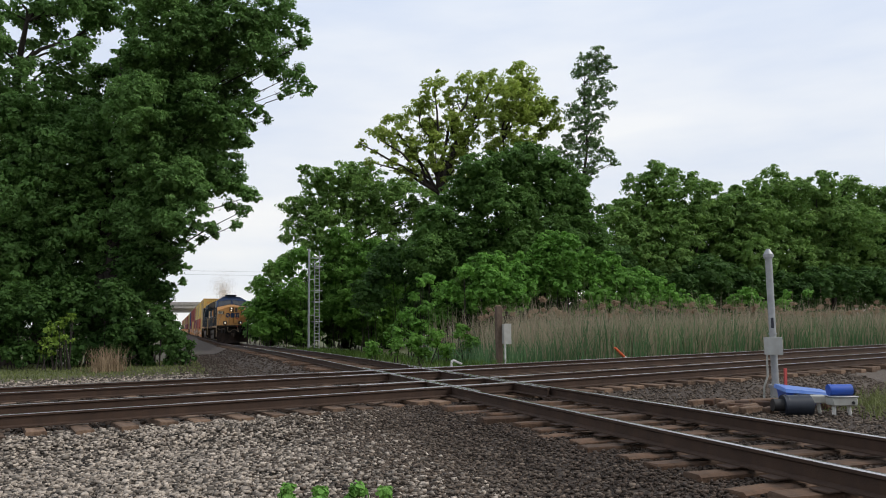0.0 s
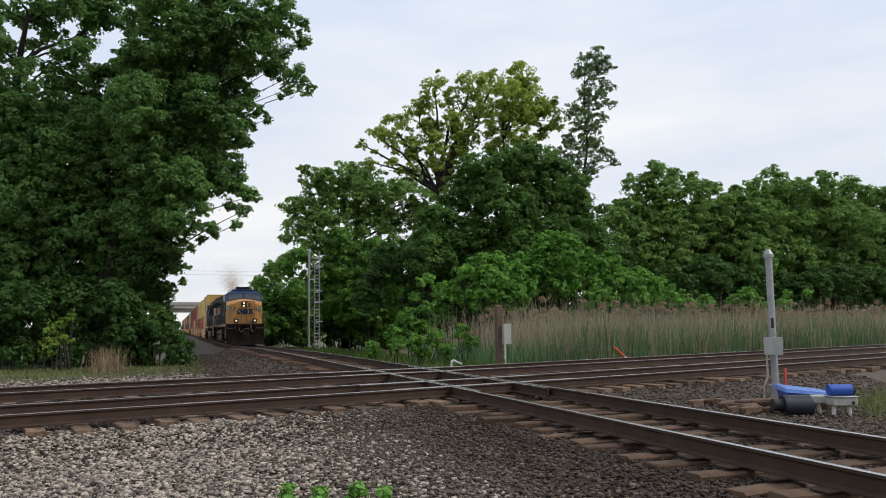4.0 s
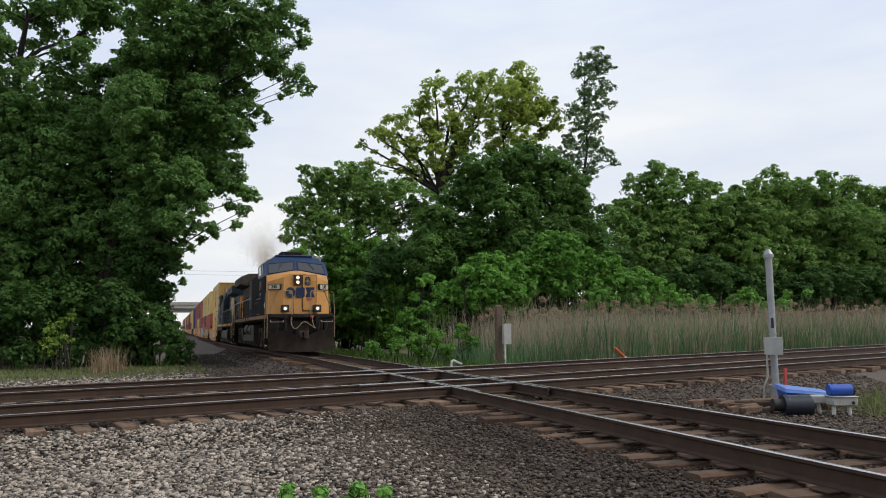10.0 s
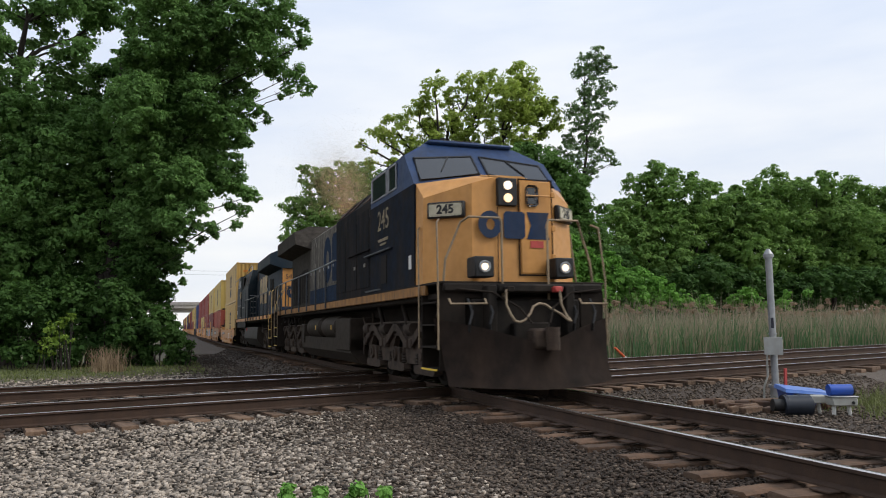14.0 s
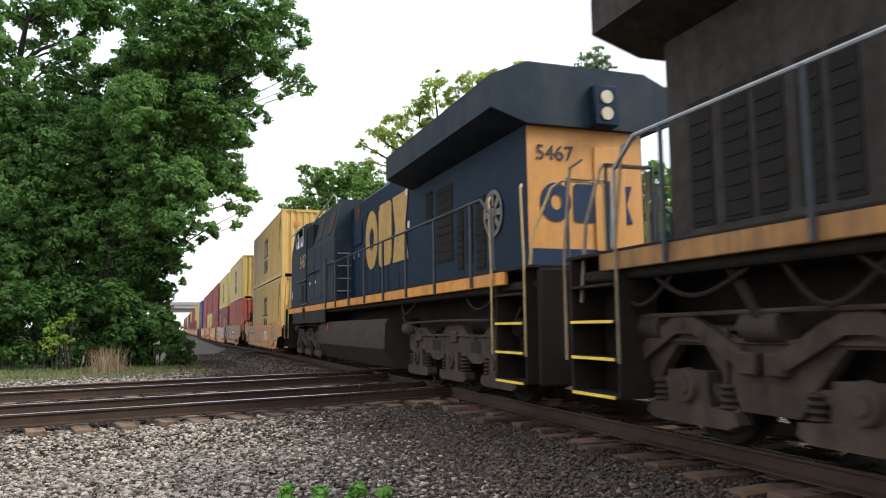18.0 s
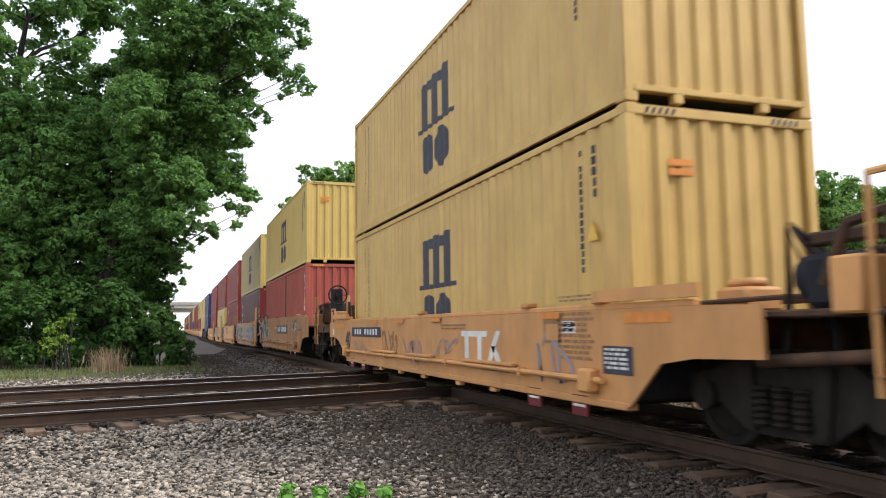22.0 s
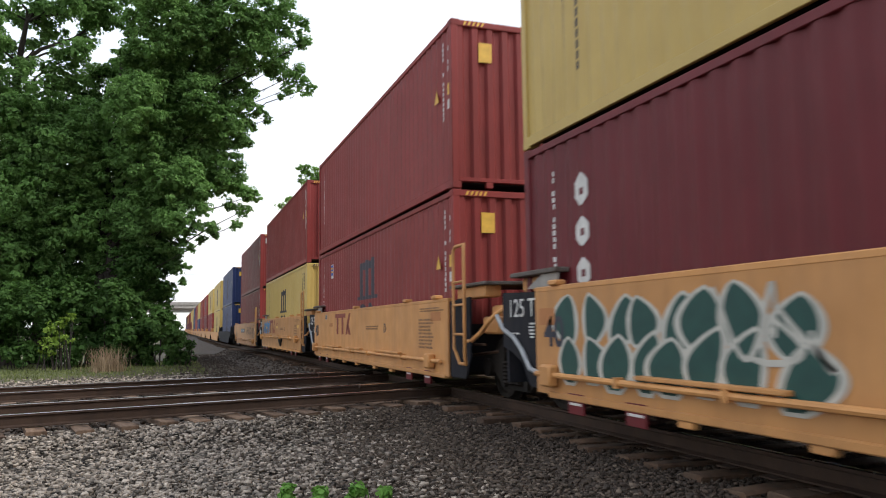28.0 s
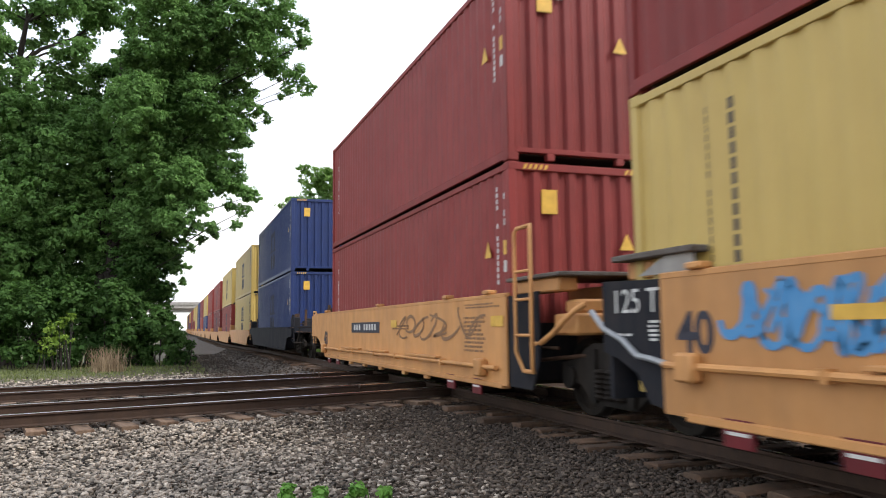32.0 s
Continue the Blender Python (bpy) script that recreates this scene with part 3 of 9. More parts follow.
def rail_bm(points, shift):
    """A rail along points; shift is its offset to the side."""
    bm = bmesh.new()
    rings = []
    for i, p in enumerate(points):
        q = Vector(points[min(i + 1, len(points) - 1)]) - Vector(points[max(i - 1, 0)])
        side = Vector((q.y, -q.x, 0)).normalized()
        rings.append([bm.verts.new(Vector(p) + side * (x + shift) + Vector((0, 0, z))) for x, z in RAIL_OUTLINE])
    k = len(RAIL_OUTLINE)
    for a, b in zip(rings, rings[1:]):
        for i in range(k):
            f = bm.faces.new((a[i], a[(i + 1) % k], b[(i + 1) % k], b[i]))
            f.material_index = 1 if i in (6, 7, 8) else 0
    for r in (rings[0][::-1], rings[-1]):
        bm.faces.new(r)
    return done(bm)


def tie_mesh(seed, material):
    rng = random.Random(seed)
    bm = bmesh.new()
    box(bm, -1.30 + rng.uniform(-0.14, 0.1), 1.30 + rng.uniform(-0.1, 0.14), -0.115, 0.115, -0.36, -0.185, 0.012)
    for v in bm.verts:
        v.co += Vector((rng.uniform(-0.012, 0.012), rng.uniform(-0.01, 0.01), rng.uniform(-0.008, 0.004)))
    return mesh_of("tie", done(bm), material)


def build_tracks():
    ties, dark_ties = [tie_mesh(i, M_TIE) for i in range(6)], [tie_mesh(i, M_TIE_DARK) for i in range(6)]
    plate = mesh_of("tie_plate", boxes((-0.19, 0.19, -0.09, 0.09, -0.186, -0.170), bevel=0.004), M_RAIL)
    rng = random.Random(4)
    line = [(0, y, dip(y)) for y in [-30, -10, 0, 10, 20, 25] + list(range(30, 100, 6)) + [150, 320, 700]]
    main = tagged(new("railway_track"), "rusty steel rails with polished heads on wooden ties", "track", "tracks", "structure")
    for s in (-0.754, 0.754):
        part("rail", rail_bm(line, s), [M_RAIL, M_RAIL_TOP], main)
    near = lambda y: min(abs(y - c) for c in CROSS) < 1.7
    far_rows = []
    y = 2.4
    while y < 150:
        if not near(y):
            m = pose(rng.uniform(-0.14, 0.14), y + rng.uniform(-0.06, 0.06), dip(y) + rng.uniform(-0.035, 0.008), 0, rng.uniform(-0.8, 0.8), rng.uniform(-4, 4))
            share("tie", dark_ties[rng.randrange(6)], main, m)
            if 3 < y < 20:
                for s in (-0.754, 0.754):
                    share("tie_plate", plate, main, pose(s, y, 0))
        y += 0.52
    for c in CROSS:
        tr = tagged(new("crossing_track"), "rusty crossing track on weathered wooden ties", "track", "tracks", "structure")
        pts = [(x, cross_y(x, c), cross_z(x)) for x in (-300, -60, -20, 0, 2, 6, 20, 42, 60, 300)]
        for s in (-0.754, 0.754):
            part("rail", rail_bm(pts, s), [M_RAIL, M_RAIL_TOP], tr)
        d = -19.5
        while d < 46:
            x0, y0 = d * math.cos(PHI), c + d * math.sin(PHI)
            if abs(x0) > 1.75:
                m = pose(x0, y0, cross_z(x0) + rng.uniform(-0.03, 0.008), rng.uniform(-0.6, 0.6), 0, 90 + math.degrees(PHI) + rng.uniform(-2, 2))
                share("tie", ties[rng.randrange(6)], tr, m)
            d += 0.52
        # guard rails and long timbers where the two lines cross
        u = Vector((math.cos(PHI), math.sin(PHI), 0))
        mid = Vector((0, c, 0))
        for s in (-0.64, 0.64):
            part("guard_rail", rail_bm([mid - u * 2.1, mid + u * 2.1], s), [M_RAIL, M_RAIL_TOP], tr)
            part("guard_rail", rail_bm([(0, c - 2.0, -0.004), (0, c + 2.0, -0.004)], s), [M_RAIL, M_RAIL_TOP], tr)
        for k in range(-3, 4):
            m = Matrix.Translation(mid + u * k * 0.5 * 1.0) @ pose(0, 0, -0.004, 0, 0, 90 + math.degrees(PHI))
            share("crossing_timber", ties[rng.randrange(6)], tr, m)


build_ground()
build_stones()
build_tracks()


# ---- plants ----
def leaves(name, lobes, size, density, material, parent=None, seed=1, clump=0.5):
    """A crown: masses of boughs (x, y, z, radius), each with rounded sprays of leaves that face up and outwards."""
    rng = np.random.default_rng(seed)
    all_p, all_o = [], []
    m = 46
    for x, y, z, r in lobes:
        k = max(int(density * r * r * 0.5), 4)
        d = rng.normal(size=(k, 3)) + np.array((0, 0, 0.2))
        d /= np.linalg.norm(d, axis=1)[:, None]
        out = rng.uniform(0, 1, k) < 0.22
        c = np.array((x, y, z)) + d * (r * np.where(out, rng.uniform(0.95, 1.22, k), rng.uniform(0.3, 1.0, k)))[:, None]
        e = rng.normal(size=(k, m, 3))
        e /= np.linalg.norm(e, axis=2)[..., None]
        q = (clump * rng.uniform(0.55, 1.15, k) * np.where(out, 0.85, 1.0))[:, None, None]
        p = c[:, None] + e * q * 1.35 * rng.uniform(0.02, 1, (k, m, 1)) ** 0.6 * np.array((1, 1, 0.6))
        all_p.append(p.reshape(-1, 3))
        all_o.append((e * 0.9 + d[:, None] * 0.5).reshape(-1, 3))
    p, o = np.concatenate(all_p), np.concatenate(all_o)
    n = len(p)
    nrm = o + np.array((0, 0, 0.55)) + rng.normal(0, 0.5, (n, 3))
    nrm /= np.linalg.norm(nrm, axis=1)[:, None]
    u = np.cross(nrm, rng.normal(size=(n, 3)))
    u /= np.linalg.norm(u, axis=1)[:, None] + 1e-9
    w = np.cross(u, nrm)
    s = size * rng.uniform(0.6, 1.35, n)[:, None]
    a, b2 = p - u * s * 0.6, p + u * s * 0.6
    l, r2 = p + w * s * 0.42 + nrm * s * 0.14, p - w * s * 0.42 + nrm * s * 0.14
    verts = np.stack([a, l, b2, r2], 1).reshape(-1, 3)
    faces = np.arange(n * 4).reshape(-1, 4)
    tri = np.concatenate([faces[:, [0, 1, 2]], faces[:, [0, 2, 3]]])
    return raw(name, verts, tri, material, parent)


def crown(name, lobes, size, material, parent=None, seed=1, clump=0.45, cover=5.5, fill=1.2, core=0.8):
    """A crown of leaf masses (x, y, z, radius): each mass is a shell of domed leaf clumps, with coarser leaves in its shade."""
    rng = np.random.default_rng(seed)
    spots, faces_out, sizes = [], [], []

    def sphere(n, lift):
        d = rng.normal(size=(n, 3)) + np.array((0, 0, lift))
        return d / np.linalg.norm(d, axis=1)[:, None]

    for x, y, z, r in lobes:
        c = min(clump, 0.6 * r)
        k = max(int(cover * r * r / (c * c)), 4)
        m = max(int(fill * math.pi * c * c / (0.5 * size * size)), 10)
        shape = rng.uniform(0.82, 1.15, 3) * np.array((1, 1, 0.92))
        d = sphere(k, 0.2)
        stray = rng.uniform(0, 1, k) < 0.14
        reach = r * np.where(stray, rng.uniform(0.98, 1.2, k), rng.uniform(0.62, 0.98, k) ** 0.7)
        mid = np.array((x, y, z)) + d * reach[:, None] * shape
        q = c * rng.uniform(0.6, 1.2, k) * np.where(stray, 0.6, 1.0)
        e = sphere(k * m, 0.45).reshape(k, m, 3)
        p = mid[:, None] + e * (q[:, None] * rng.uniform(0.12, 1, (k, m)) ** 0.4)[..., None] * np.array((1, 1, 0.62))
        spots.append(p.reshape(-1, 3))
        faces_out.append((e * 0.8 + d[:, None] * 0.35 + np.array((0, 0, 0.55))).reshape(-1, 3))
        sizes.append(size * rng.uniform(0.6, 1.35, k * m))
        n = int(core * 60 * r * r / (size * size * 30))
        if n:
            d = sphere(n, 0)
            spots.append(np.array((x, y, z)) + d * (r * rng.uniform(0.15, 0.66, n))[:, None] * shape)
            faces_out.append(d)
            sizes.append(size * rng.uniform(1.6, 2.6, n))
    p, s = np.concatenate(spots), np.concatenate(sizes)[:, None]
    n = len(p)
    nrm = np.concatenate(faces_out) + rng.normal(0, 0.42, (n, 3))
    nrm /= np.linalg.norm(nrm, axis=1)[:, None]
    u = np.cross(nrm, rng.normal(size=(n, 3)))
    u /= np.linalg.norm(u, axis=1)[:, None] + 1e-9
    w = np.cross(u, nrm)
    a, b = p - u * s * 0.6, p + u * s * 0.6
    l, r2 = p + w * s * 0.42 + nrm * s * 0.14, p - w * s * 0.42 + nrm * s * 0.14
    faces = np.arange(n * 4).reshape(-1, 4)
    tri = np.concatenate([faces[:, [0, 1, 2]], faces[:, [0, 2, 3]]])
    return raw(name, np.stack([a, l, b, r2], 1).reshape(-1, 3), tri, material, parent)


def bent_limb(bm, a, b, r0, r1, rise, rng, steps=5):
    """A tapered limb that leaves a steeply, then bends over towards b."""
    prev = a
    for i in range(1, steps + 1):
        s = i / steps
        q = a.lerp(b, s) + Vector((rng.uniform(-1, 1), rng.uniform(-1, 1), 0)) * 0.05 * (b - a).length * (s < 1) + Vector((0, 0, rise * math.sin(math.pi * s)))
        rod(bm, prev, q, r0 + (r1 - r0) * (s - 1 / steps), 7, r0 + (r1 - r0) * s)
        prev = q


def limbs(parent, base, top, r, lobes, seed, thick=1.0):
    """A tapered trunk with boughs that reach into the leaf masses."""
    rng = random.Random(seed)
    base, top = Vector(base), Vector(top)
    bm = bmesh.new()
    n, prev = 8, base - Vector((0, 0, 0.3))
    spine = []
    for i in range(1, n + 1):
        q = base.lerp(top, i / n) + Vector((rng.uniform(-0.15, 0.15), rng.uniform(-0.15, 0.15), 0)) * (1 + i * 0.15)
        rod(bm, prev, q, r * (1 - 0.82 * (i - 1) / n) * (1.35 if i == 1 else 1), 10, r * (1 - 0.82 * i / n))
        spine.append(q)
        prev = q
    part("trunk", done(bm), M_BARK, parent)
    tufts = []
    for x, y, z, q in lobes:
        end = Vector((x, y, z))
        near = min(spine, key=lambda s: (s - end).length + abs(max(s.z - end.z + 0.45 * (s - end).xy.length, 0)) * 2)
        bm = bmesh.new()
        far = (end - near).length
        r0 = min(0.02 + 0.011 * far, r * 0.4) * thick
        bent_limb(bm, near, end, r0, r0 * 0.25, 0.08 * far * rng.uniform(0.2, 1), rng)
        for k in range(6):
            d = Vector((rng.uniform(-1, 1), rng.uniform(-1, 1), rng.uniform(-0.2, 1))).normalized()
            s = near.lerp(end, rng.uniform(0.55, 1))
            bent_limb(bm, s, s + d * q * rng.uniform(0.6, 0.95), r0 * 0.28, r0 * 0.07, 0.1 * q, rng, 2)
        part("bough", done(bm), M_BARK, parent)
        for k in range(min(int(far / 1.4), 3)):
            s = near.lerp(end, rng.uniform(0.4, 1.0))
            tufts.append((s.x + rng.uniform(-0.3, 0.3), s.y + rng.uniform(-0.3, 0.3), s.z + rng.uniform(-0.1, 0.4), min(max(q, 0.5), 1.0) * rng.uniform(0.4, 0.7)))
    return tufts


def tree(name, label, base, height, r, lobes, size, material, seed, clump=0.45, cover=5.5, fill=1.2, core=0.8, thick=1.0, lean=0.3, group="trees by the line"):
    t = thing(name, label, "tree", group)
    tufts = limbs(t, base, (base[0] + lean, base[1], base[2] + height), r, lobes, seed, thick)
    crown("crown", lobes + tufts, size, material, t, seed, clump, cover, fill, core)
    return t


def bush(label, lobes, size, material, seed, clump=0.32, cover=5.0, fill=1.2, core=0.8, name="bush", group="bushes by the line"):
    b = thing(name, label, "bush", group)
    rng = random.Random(seed)
    for x, y, z, r in lobes:
        z0 = float(ground_z(x, y))
        for k in range(2):
            bm = bmesh.new()
            rod(bm, (x + rng.uniform(-0.3, 0.3), y + rng.uniform(-0.3, 0.3), z0 - 0.1), (x + rng.uniform(-0.5, 0.5) * r, y + rng.uniform(-0.5, 0.5) * r, z), 0.035, 5, 0.01)
            part("stem", done(bm), M_BARK, b)
    crown("foliage", lobes, size, material, b, seed, clump, cover, fill, core)
    return b


# trees and bushes: leaf masses as (x, y, z, radius)
OAK_TOP = [(-14.2, 46.5, 18.7, 0.59), (-13.0, 47.0, 18.4, 0.67), (-14.8, 47.2, 17.2, 0.55), (-14.0, 47.8, 19.0, 0.57), (-14.4, 47.0, 15.7, 0.93), (-12.5, 47.7, 18.3, 0.68), (-11.6, 44.1, 18.7, 1.02), (-13.3, 45.9, 19.4, 1.0), (-10.9, 47.8, 20.0, 1.11), (-9.6, 46.6, 19.6, 1.05), (-8.3, 47.6, 19.9, 1.26), (-11.0, 44.5, 16.3, 0.9), (-10.6, 45.9, 15.3, 1.18), (-14.6, 45.0, 18.4, 0.53), (-10.3, 46.2, 17.5, 0.34), (-8.7, 46.3, 16.1, 1.3), (-15.5, 44.1, 16.6, 1.56), (-12.9, 44.9, 14.1, 1.7), (-11.6, 45.1, 21.5, 2.1), (-14.8, 47.7, 21.5, 1.73), (-9.4, 47.1, 22.7, 2.23)]
OAK_FOOT = [(-13.5, 43.7, 12.1, 1.64), (-11.5, 45.2, 12.2, 1.72), (-9.4, 43.6, 11.7, 1.81), (-13.2, 44.8, 10.1, 1.68), (-11.7, 43.6, 10.3, 1.89), (-10.4, 43.3, 9.7, 1.58), (-11.1, 45.4, 8.4, 1.88), (-12.8, 43.8, 8.0, 1.87), (-10.1, 43.8, 6.5, 1.9), (-12.8, 45.7, 6.2, 1.86), (-11.6, 45.4, 4.5, 1.86), (-13.5, 44.0, 4.3, 1.62), (-15.6, 45.6, 9.7, 2.39), (-15.1, 44.6, 5.1, 2.31), (-9.0, 44.9, 4.8, 1.88), (-8.3, 43.8, 9.0, 2.02), (-15.7, 45.6, 13.4, 2.01)]
BOUGH_TOP = [(-6.8, 40.6, 15.2, 1.78), (-5.3, 41.5, 15.2, 1.68), (-3.6, 41.3, 14.8, 1.37), (-6.0, 39.4, 16.5, 1.44), (-4.4, 39.6, 16.3, 1.31), (-3.0, 38.9, 16.8, 1.23), (-1.8, 38.9, 17.2, 1.17), (-1.5, 38.6, 15.5, 0.93), (-0.4, 39.4, 17.9, 0.88), (0.7, 40.3, 17.7, 0.5), (0.6, 38.4, 15.9, 0.44), (-0.5, 40.6, 15.3, 0.81), (0.3, 39.5, 14.6, 0.59), (0.9, 39.4, 13.8, 0.42), (0.1, 41.0, 14.2, 0.36), (-2.1, 39.9, 14.8, 0.55), (-2.4, 39.4, 12.5, 0.57), (-1.5, 39.9, 12.5, 0.45), (-1.0, 40.7, 12.3, 0.28), (-7.1, 38.6, 18.5, 1.85), (-4.7, 41.5, 20.2, 1.83), (-2.3, 38.5, 19.2, 1.54)]
BOUGH_FILL = [(-4.5, 41.0, 11.9, 0.95), (-4.6, 41.2, 9.8, 0.94), (-4.5, 39.5, 8.0, 0.75), (-3.5, 41.1, 11.0, 0.55), (-3.2, 40.2, 8.5, 0.51), (-2.8, 40.7, 7.6, 0.34), (-4.6, 39.5, 6.2, 0.42), (-4.8, 39.6, 5.1, 0.23), (-2.8, 39.9, 15.1, 0.86), (-1.7, 41.4, 17.3, 0.83), (-0.9, 39.9, 17.1, 0.63), (-2.0, 41.0, 14.0, 0.39), (-3.1, 41.4, 13.6, 0.81), (-3.2, 41.4, 16.2, 0.98), (0.0, 40.2, 16.0, 0.39), (-0.1, 40.2, 17.1, 0.43), (-4.9, 40.5, 4.3, 0.2), (-5.1, 41.1, 3.5, 0.23), (-5.2, 39.7, 16.2, 1.0), (-4.1, 41.0, 18.1, 1.05), (-7.4, 41.1, 14.1, 1.32), (-6.2, 41.2, 11.2, 1.33)]
BOUGH_MID = [(-7.5, 39.4, 12.1, 1.7), (-6.0, 41.6, 13.0, 1.82), (-4.6, 39.5, 12.9, 1.07), (-3.2, 40.1, 11.6, 1.09), (-2.4, 40.8, 11.0, 0.62), (-3.9, 41.5, 10.6, 1.12), (-3.1, 40.1, 9.6, 0.78), (-3.5, 41.5, 8.9, 0.96), (-2.4, 40.6, 8.6, 0.58), (-1.8, 40.0, 8.0, 0.31), (-2.2, 40.1, 7.2, 0.37), (-2.6, 39.7, 6.4, 0.3), (-4.2, 39.5, 7.1, 0.46), (-3.8, 39.7, 6.3, 0.26), (-7.3, 41.0, 10.4, 1.76), (-5.4, 41.7, 11.2, 1.75), (-5.3, 39.7, 8.5, 1.43), (-5.5, 39.4, 6.5, 0.89), (-7.2, 41.7, 6.6, 1.7), (-5.2, 40.6, 7.8, 0.6)]
BOUGH_FOOT = [(-5.2, 41.8, 5.7, 0.31), (-5.6, 41.5, 4.4, 0.44), (-6.5, 42.2, 4.9, 1.17), (-6.1, 42.6, 2.8, 0.55), (-7.4, 41.9, 4.4, 1.31), (-5.4, 41.9, 6.4, 0.41), (-5.8, 41.2, 3.3, 0.3), (-6.7, 42.7, 3.0, 0.87), (-5.5, 41.2, 5.0, 0.27)]
SCRUB_A = [(-12.1, 41.0, 2.2, 1.37), (-10.2, 41.5, 2.6, 1.41), (-8.3, 40.4, 2.3, 1.32), (-12.8, 41.4, 0.7, 0.79), (-8.9, 41.7, 0.7, 0.75), (-11.1, 41.2, 1.1, 0.8), (-9.7, 41.5, 1.2, 0.89), (-13.9, 40.4, 1.8, 1.39), (-12.9, 40.9, 1.8, 1.0), (-12.4, 40.4, 0.1, 0.7), (-11.4, 41.6, -0.1, 0.73), (-10.0, 40.7, 0.1, 0.72), (-8.8, 40.9, 0.1, 0.74), (-13.9, 41.8, 0.2, 0.86), (-7.7, 41.6, 0.1, 0.75)]
SCRUB_B = [(-7.0, 40.8, 1.4, 1.12), (-5.7, 39.9, 0.6, 0.96), (-4.9, 40.0, -0.3, 0.39), (-6.7, 40.4, -0.1, 0.74), (-7.6, 40.0, 0.7, 0.94), (-5.6, 39.7, 1.7, 0.45), (-5.4, 39.8, -0.5, 0.45), (-6.1, 39.4, 1.3, 0.8), (-4.7, 39.8, 0.3, 0.26)]
SAPLING = [(-10.5, 38.5, 1.2, 0.39), (-10.2, 38.5, 1.5, 0.27), (-10.8, 38.3, 1.0, 0.35), (-10.4, 38.2, 0.6, 0.47), (-10.7, 38.1, 0.2, 0.35), (-10.0, 38.0, 0.7, 0.26), (-9.9, 38.1, 1.7, 0.2), (-11.1, 38.4, 0.6, 0.23)]
ASH = [(8.2, 77.6, 16.3, 1.56), (10.1, 75.4, 16.2, 1.99), (13.5, 77.3, 16.5, 2.07), (5.9, 77.2, 13.5, 1.14), (8.1, 76.9, 13.2, 2.31), (11.1, 76.7, 13.5, 2.8), (14.2, 77.1, 14.1, 2.38), (16.3, 75.4, 14.6, 2.2), (6.5, 76.9, 10.8, 1.98), (8.9, 75.0, 10.5, 2.56), (12.6, 75.9, 10.9, 1.7), (16.7, 77.2, 12.0, 1.25), (6.9, 76.8, 17.2, 0.67), (11.4, 75.1, 17.3, 0.8), (13.7, 78.0, 17.9, 0.84), (4.6, 76.7, 13.2, 0.59), (19.1, 76.4, 12.8, 1.92), (15.1, 73.9, 9.9, 0.93), (18.9, 76.2, 10.0, 1.25), (19.8, 74.9, 14.7, 1.74), (17.8, 76.8, 16.2, 1.26), (15.0, 75.8, 12.2, 1.57)]
SYC_A = [(7.4, 54.1, 14.7, 0.44), (8.5, 53.5, 15.3, 0.78), (10.1, 54.1, 16.1, 1.36), (9.2, 52.5, 13.2, 0.48), (7.8, 53.5, 13.3, 0.43), (11.0, 53.9, 14.7, 0.89), (12.0, 54.2, 17.5, 1.27), (12.7, 52.5, 18.8, 1.24), (12.9, 54.2, 16.3, 0.96), (14.8, 54.3, 19.1, 0.87), (16.0, 53.7, 19.9, 1.29), (18.4, 54.7, 20.3, 1.45), (17.3, 54.6, 18.2, 1.68), (14.3, 53.1, 16.8, 0.9), (15.8, 53.1, 15.5, 0.91), (12.5, 51.8, 13.8, 0.87), (14.7, 54.2, 13.3, 0.81), (12.5, 54.6, 13.3, 0.6), (10.7, 52.9, 12.8, 0.48), (15.4, 53.7, 13.9, 0.91), (13.6, 53.8, 12.0, 0.8), (15.9, 53.8, 12.4, 0.91)]
SYC_B = [(17.7, 49.9, 18.4, 1.28), (19.7, 51.9, 20.4, 1.17), (20.3, 51.3, 19.6, 0.81), (17.9, 51.5, 16.9, 1.54), (19.7, 50.7, 17.5, 1.54), (21.7, 51.4, 17.8, 0.92), (22.7, 51.9, 16.8, 0.67), (21.2, 51.4, 16.0, 0.66), (17.5, 51.7, 15.1, 1.25), (18.4, 49.5, 15.0, 0.82)]
MAPLE = [(13.5, 45.5, 11.3, 1.39), (15.9, 46.3, 11.7, 1.74), (18.3, 46.9, 11.9, 1.78), (19.5, 45.7, 10.9, 1.45), (21.5, 47.0, 10.9, 1.07), (12.8, 46.9, 9.6, 1.71), (14.5, 45.2, 9.1, 2.07), (18.0, 46.4, 9.0, 2.37), (20.3, 45.7, 9.0, 1.76), (21.4, 45.3, 8.6, 0.63), (10.3, 45.5, 7.4, 1.54), (12.7, 46.0, 6.8, 2.07), (15.5, 45.6, 6.5, 1.99), (18.8, 45.6, 6.6, 2.14), (9.8, 45.2, 5.6, 1.52), (22.5, 46.4, 6.8, 1.48), (17.2, 46.2, 12.5, 1.03), (23.4, 46.8, 9.3, 0.42), (11.8, 46.8, 4.7, 1.68), (14.2, 45.8, 4.7, 1.97), (18.5, 47.6, 4.5, 2.1)]
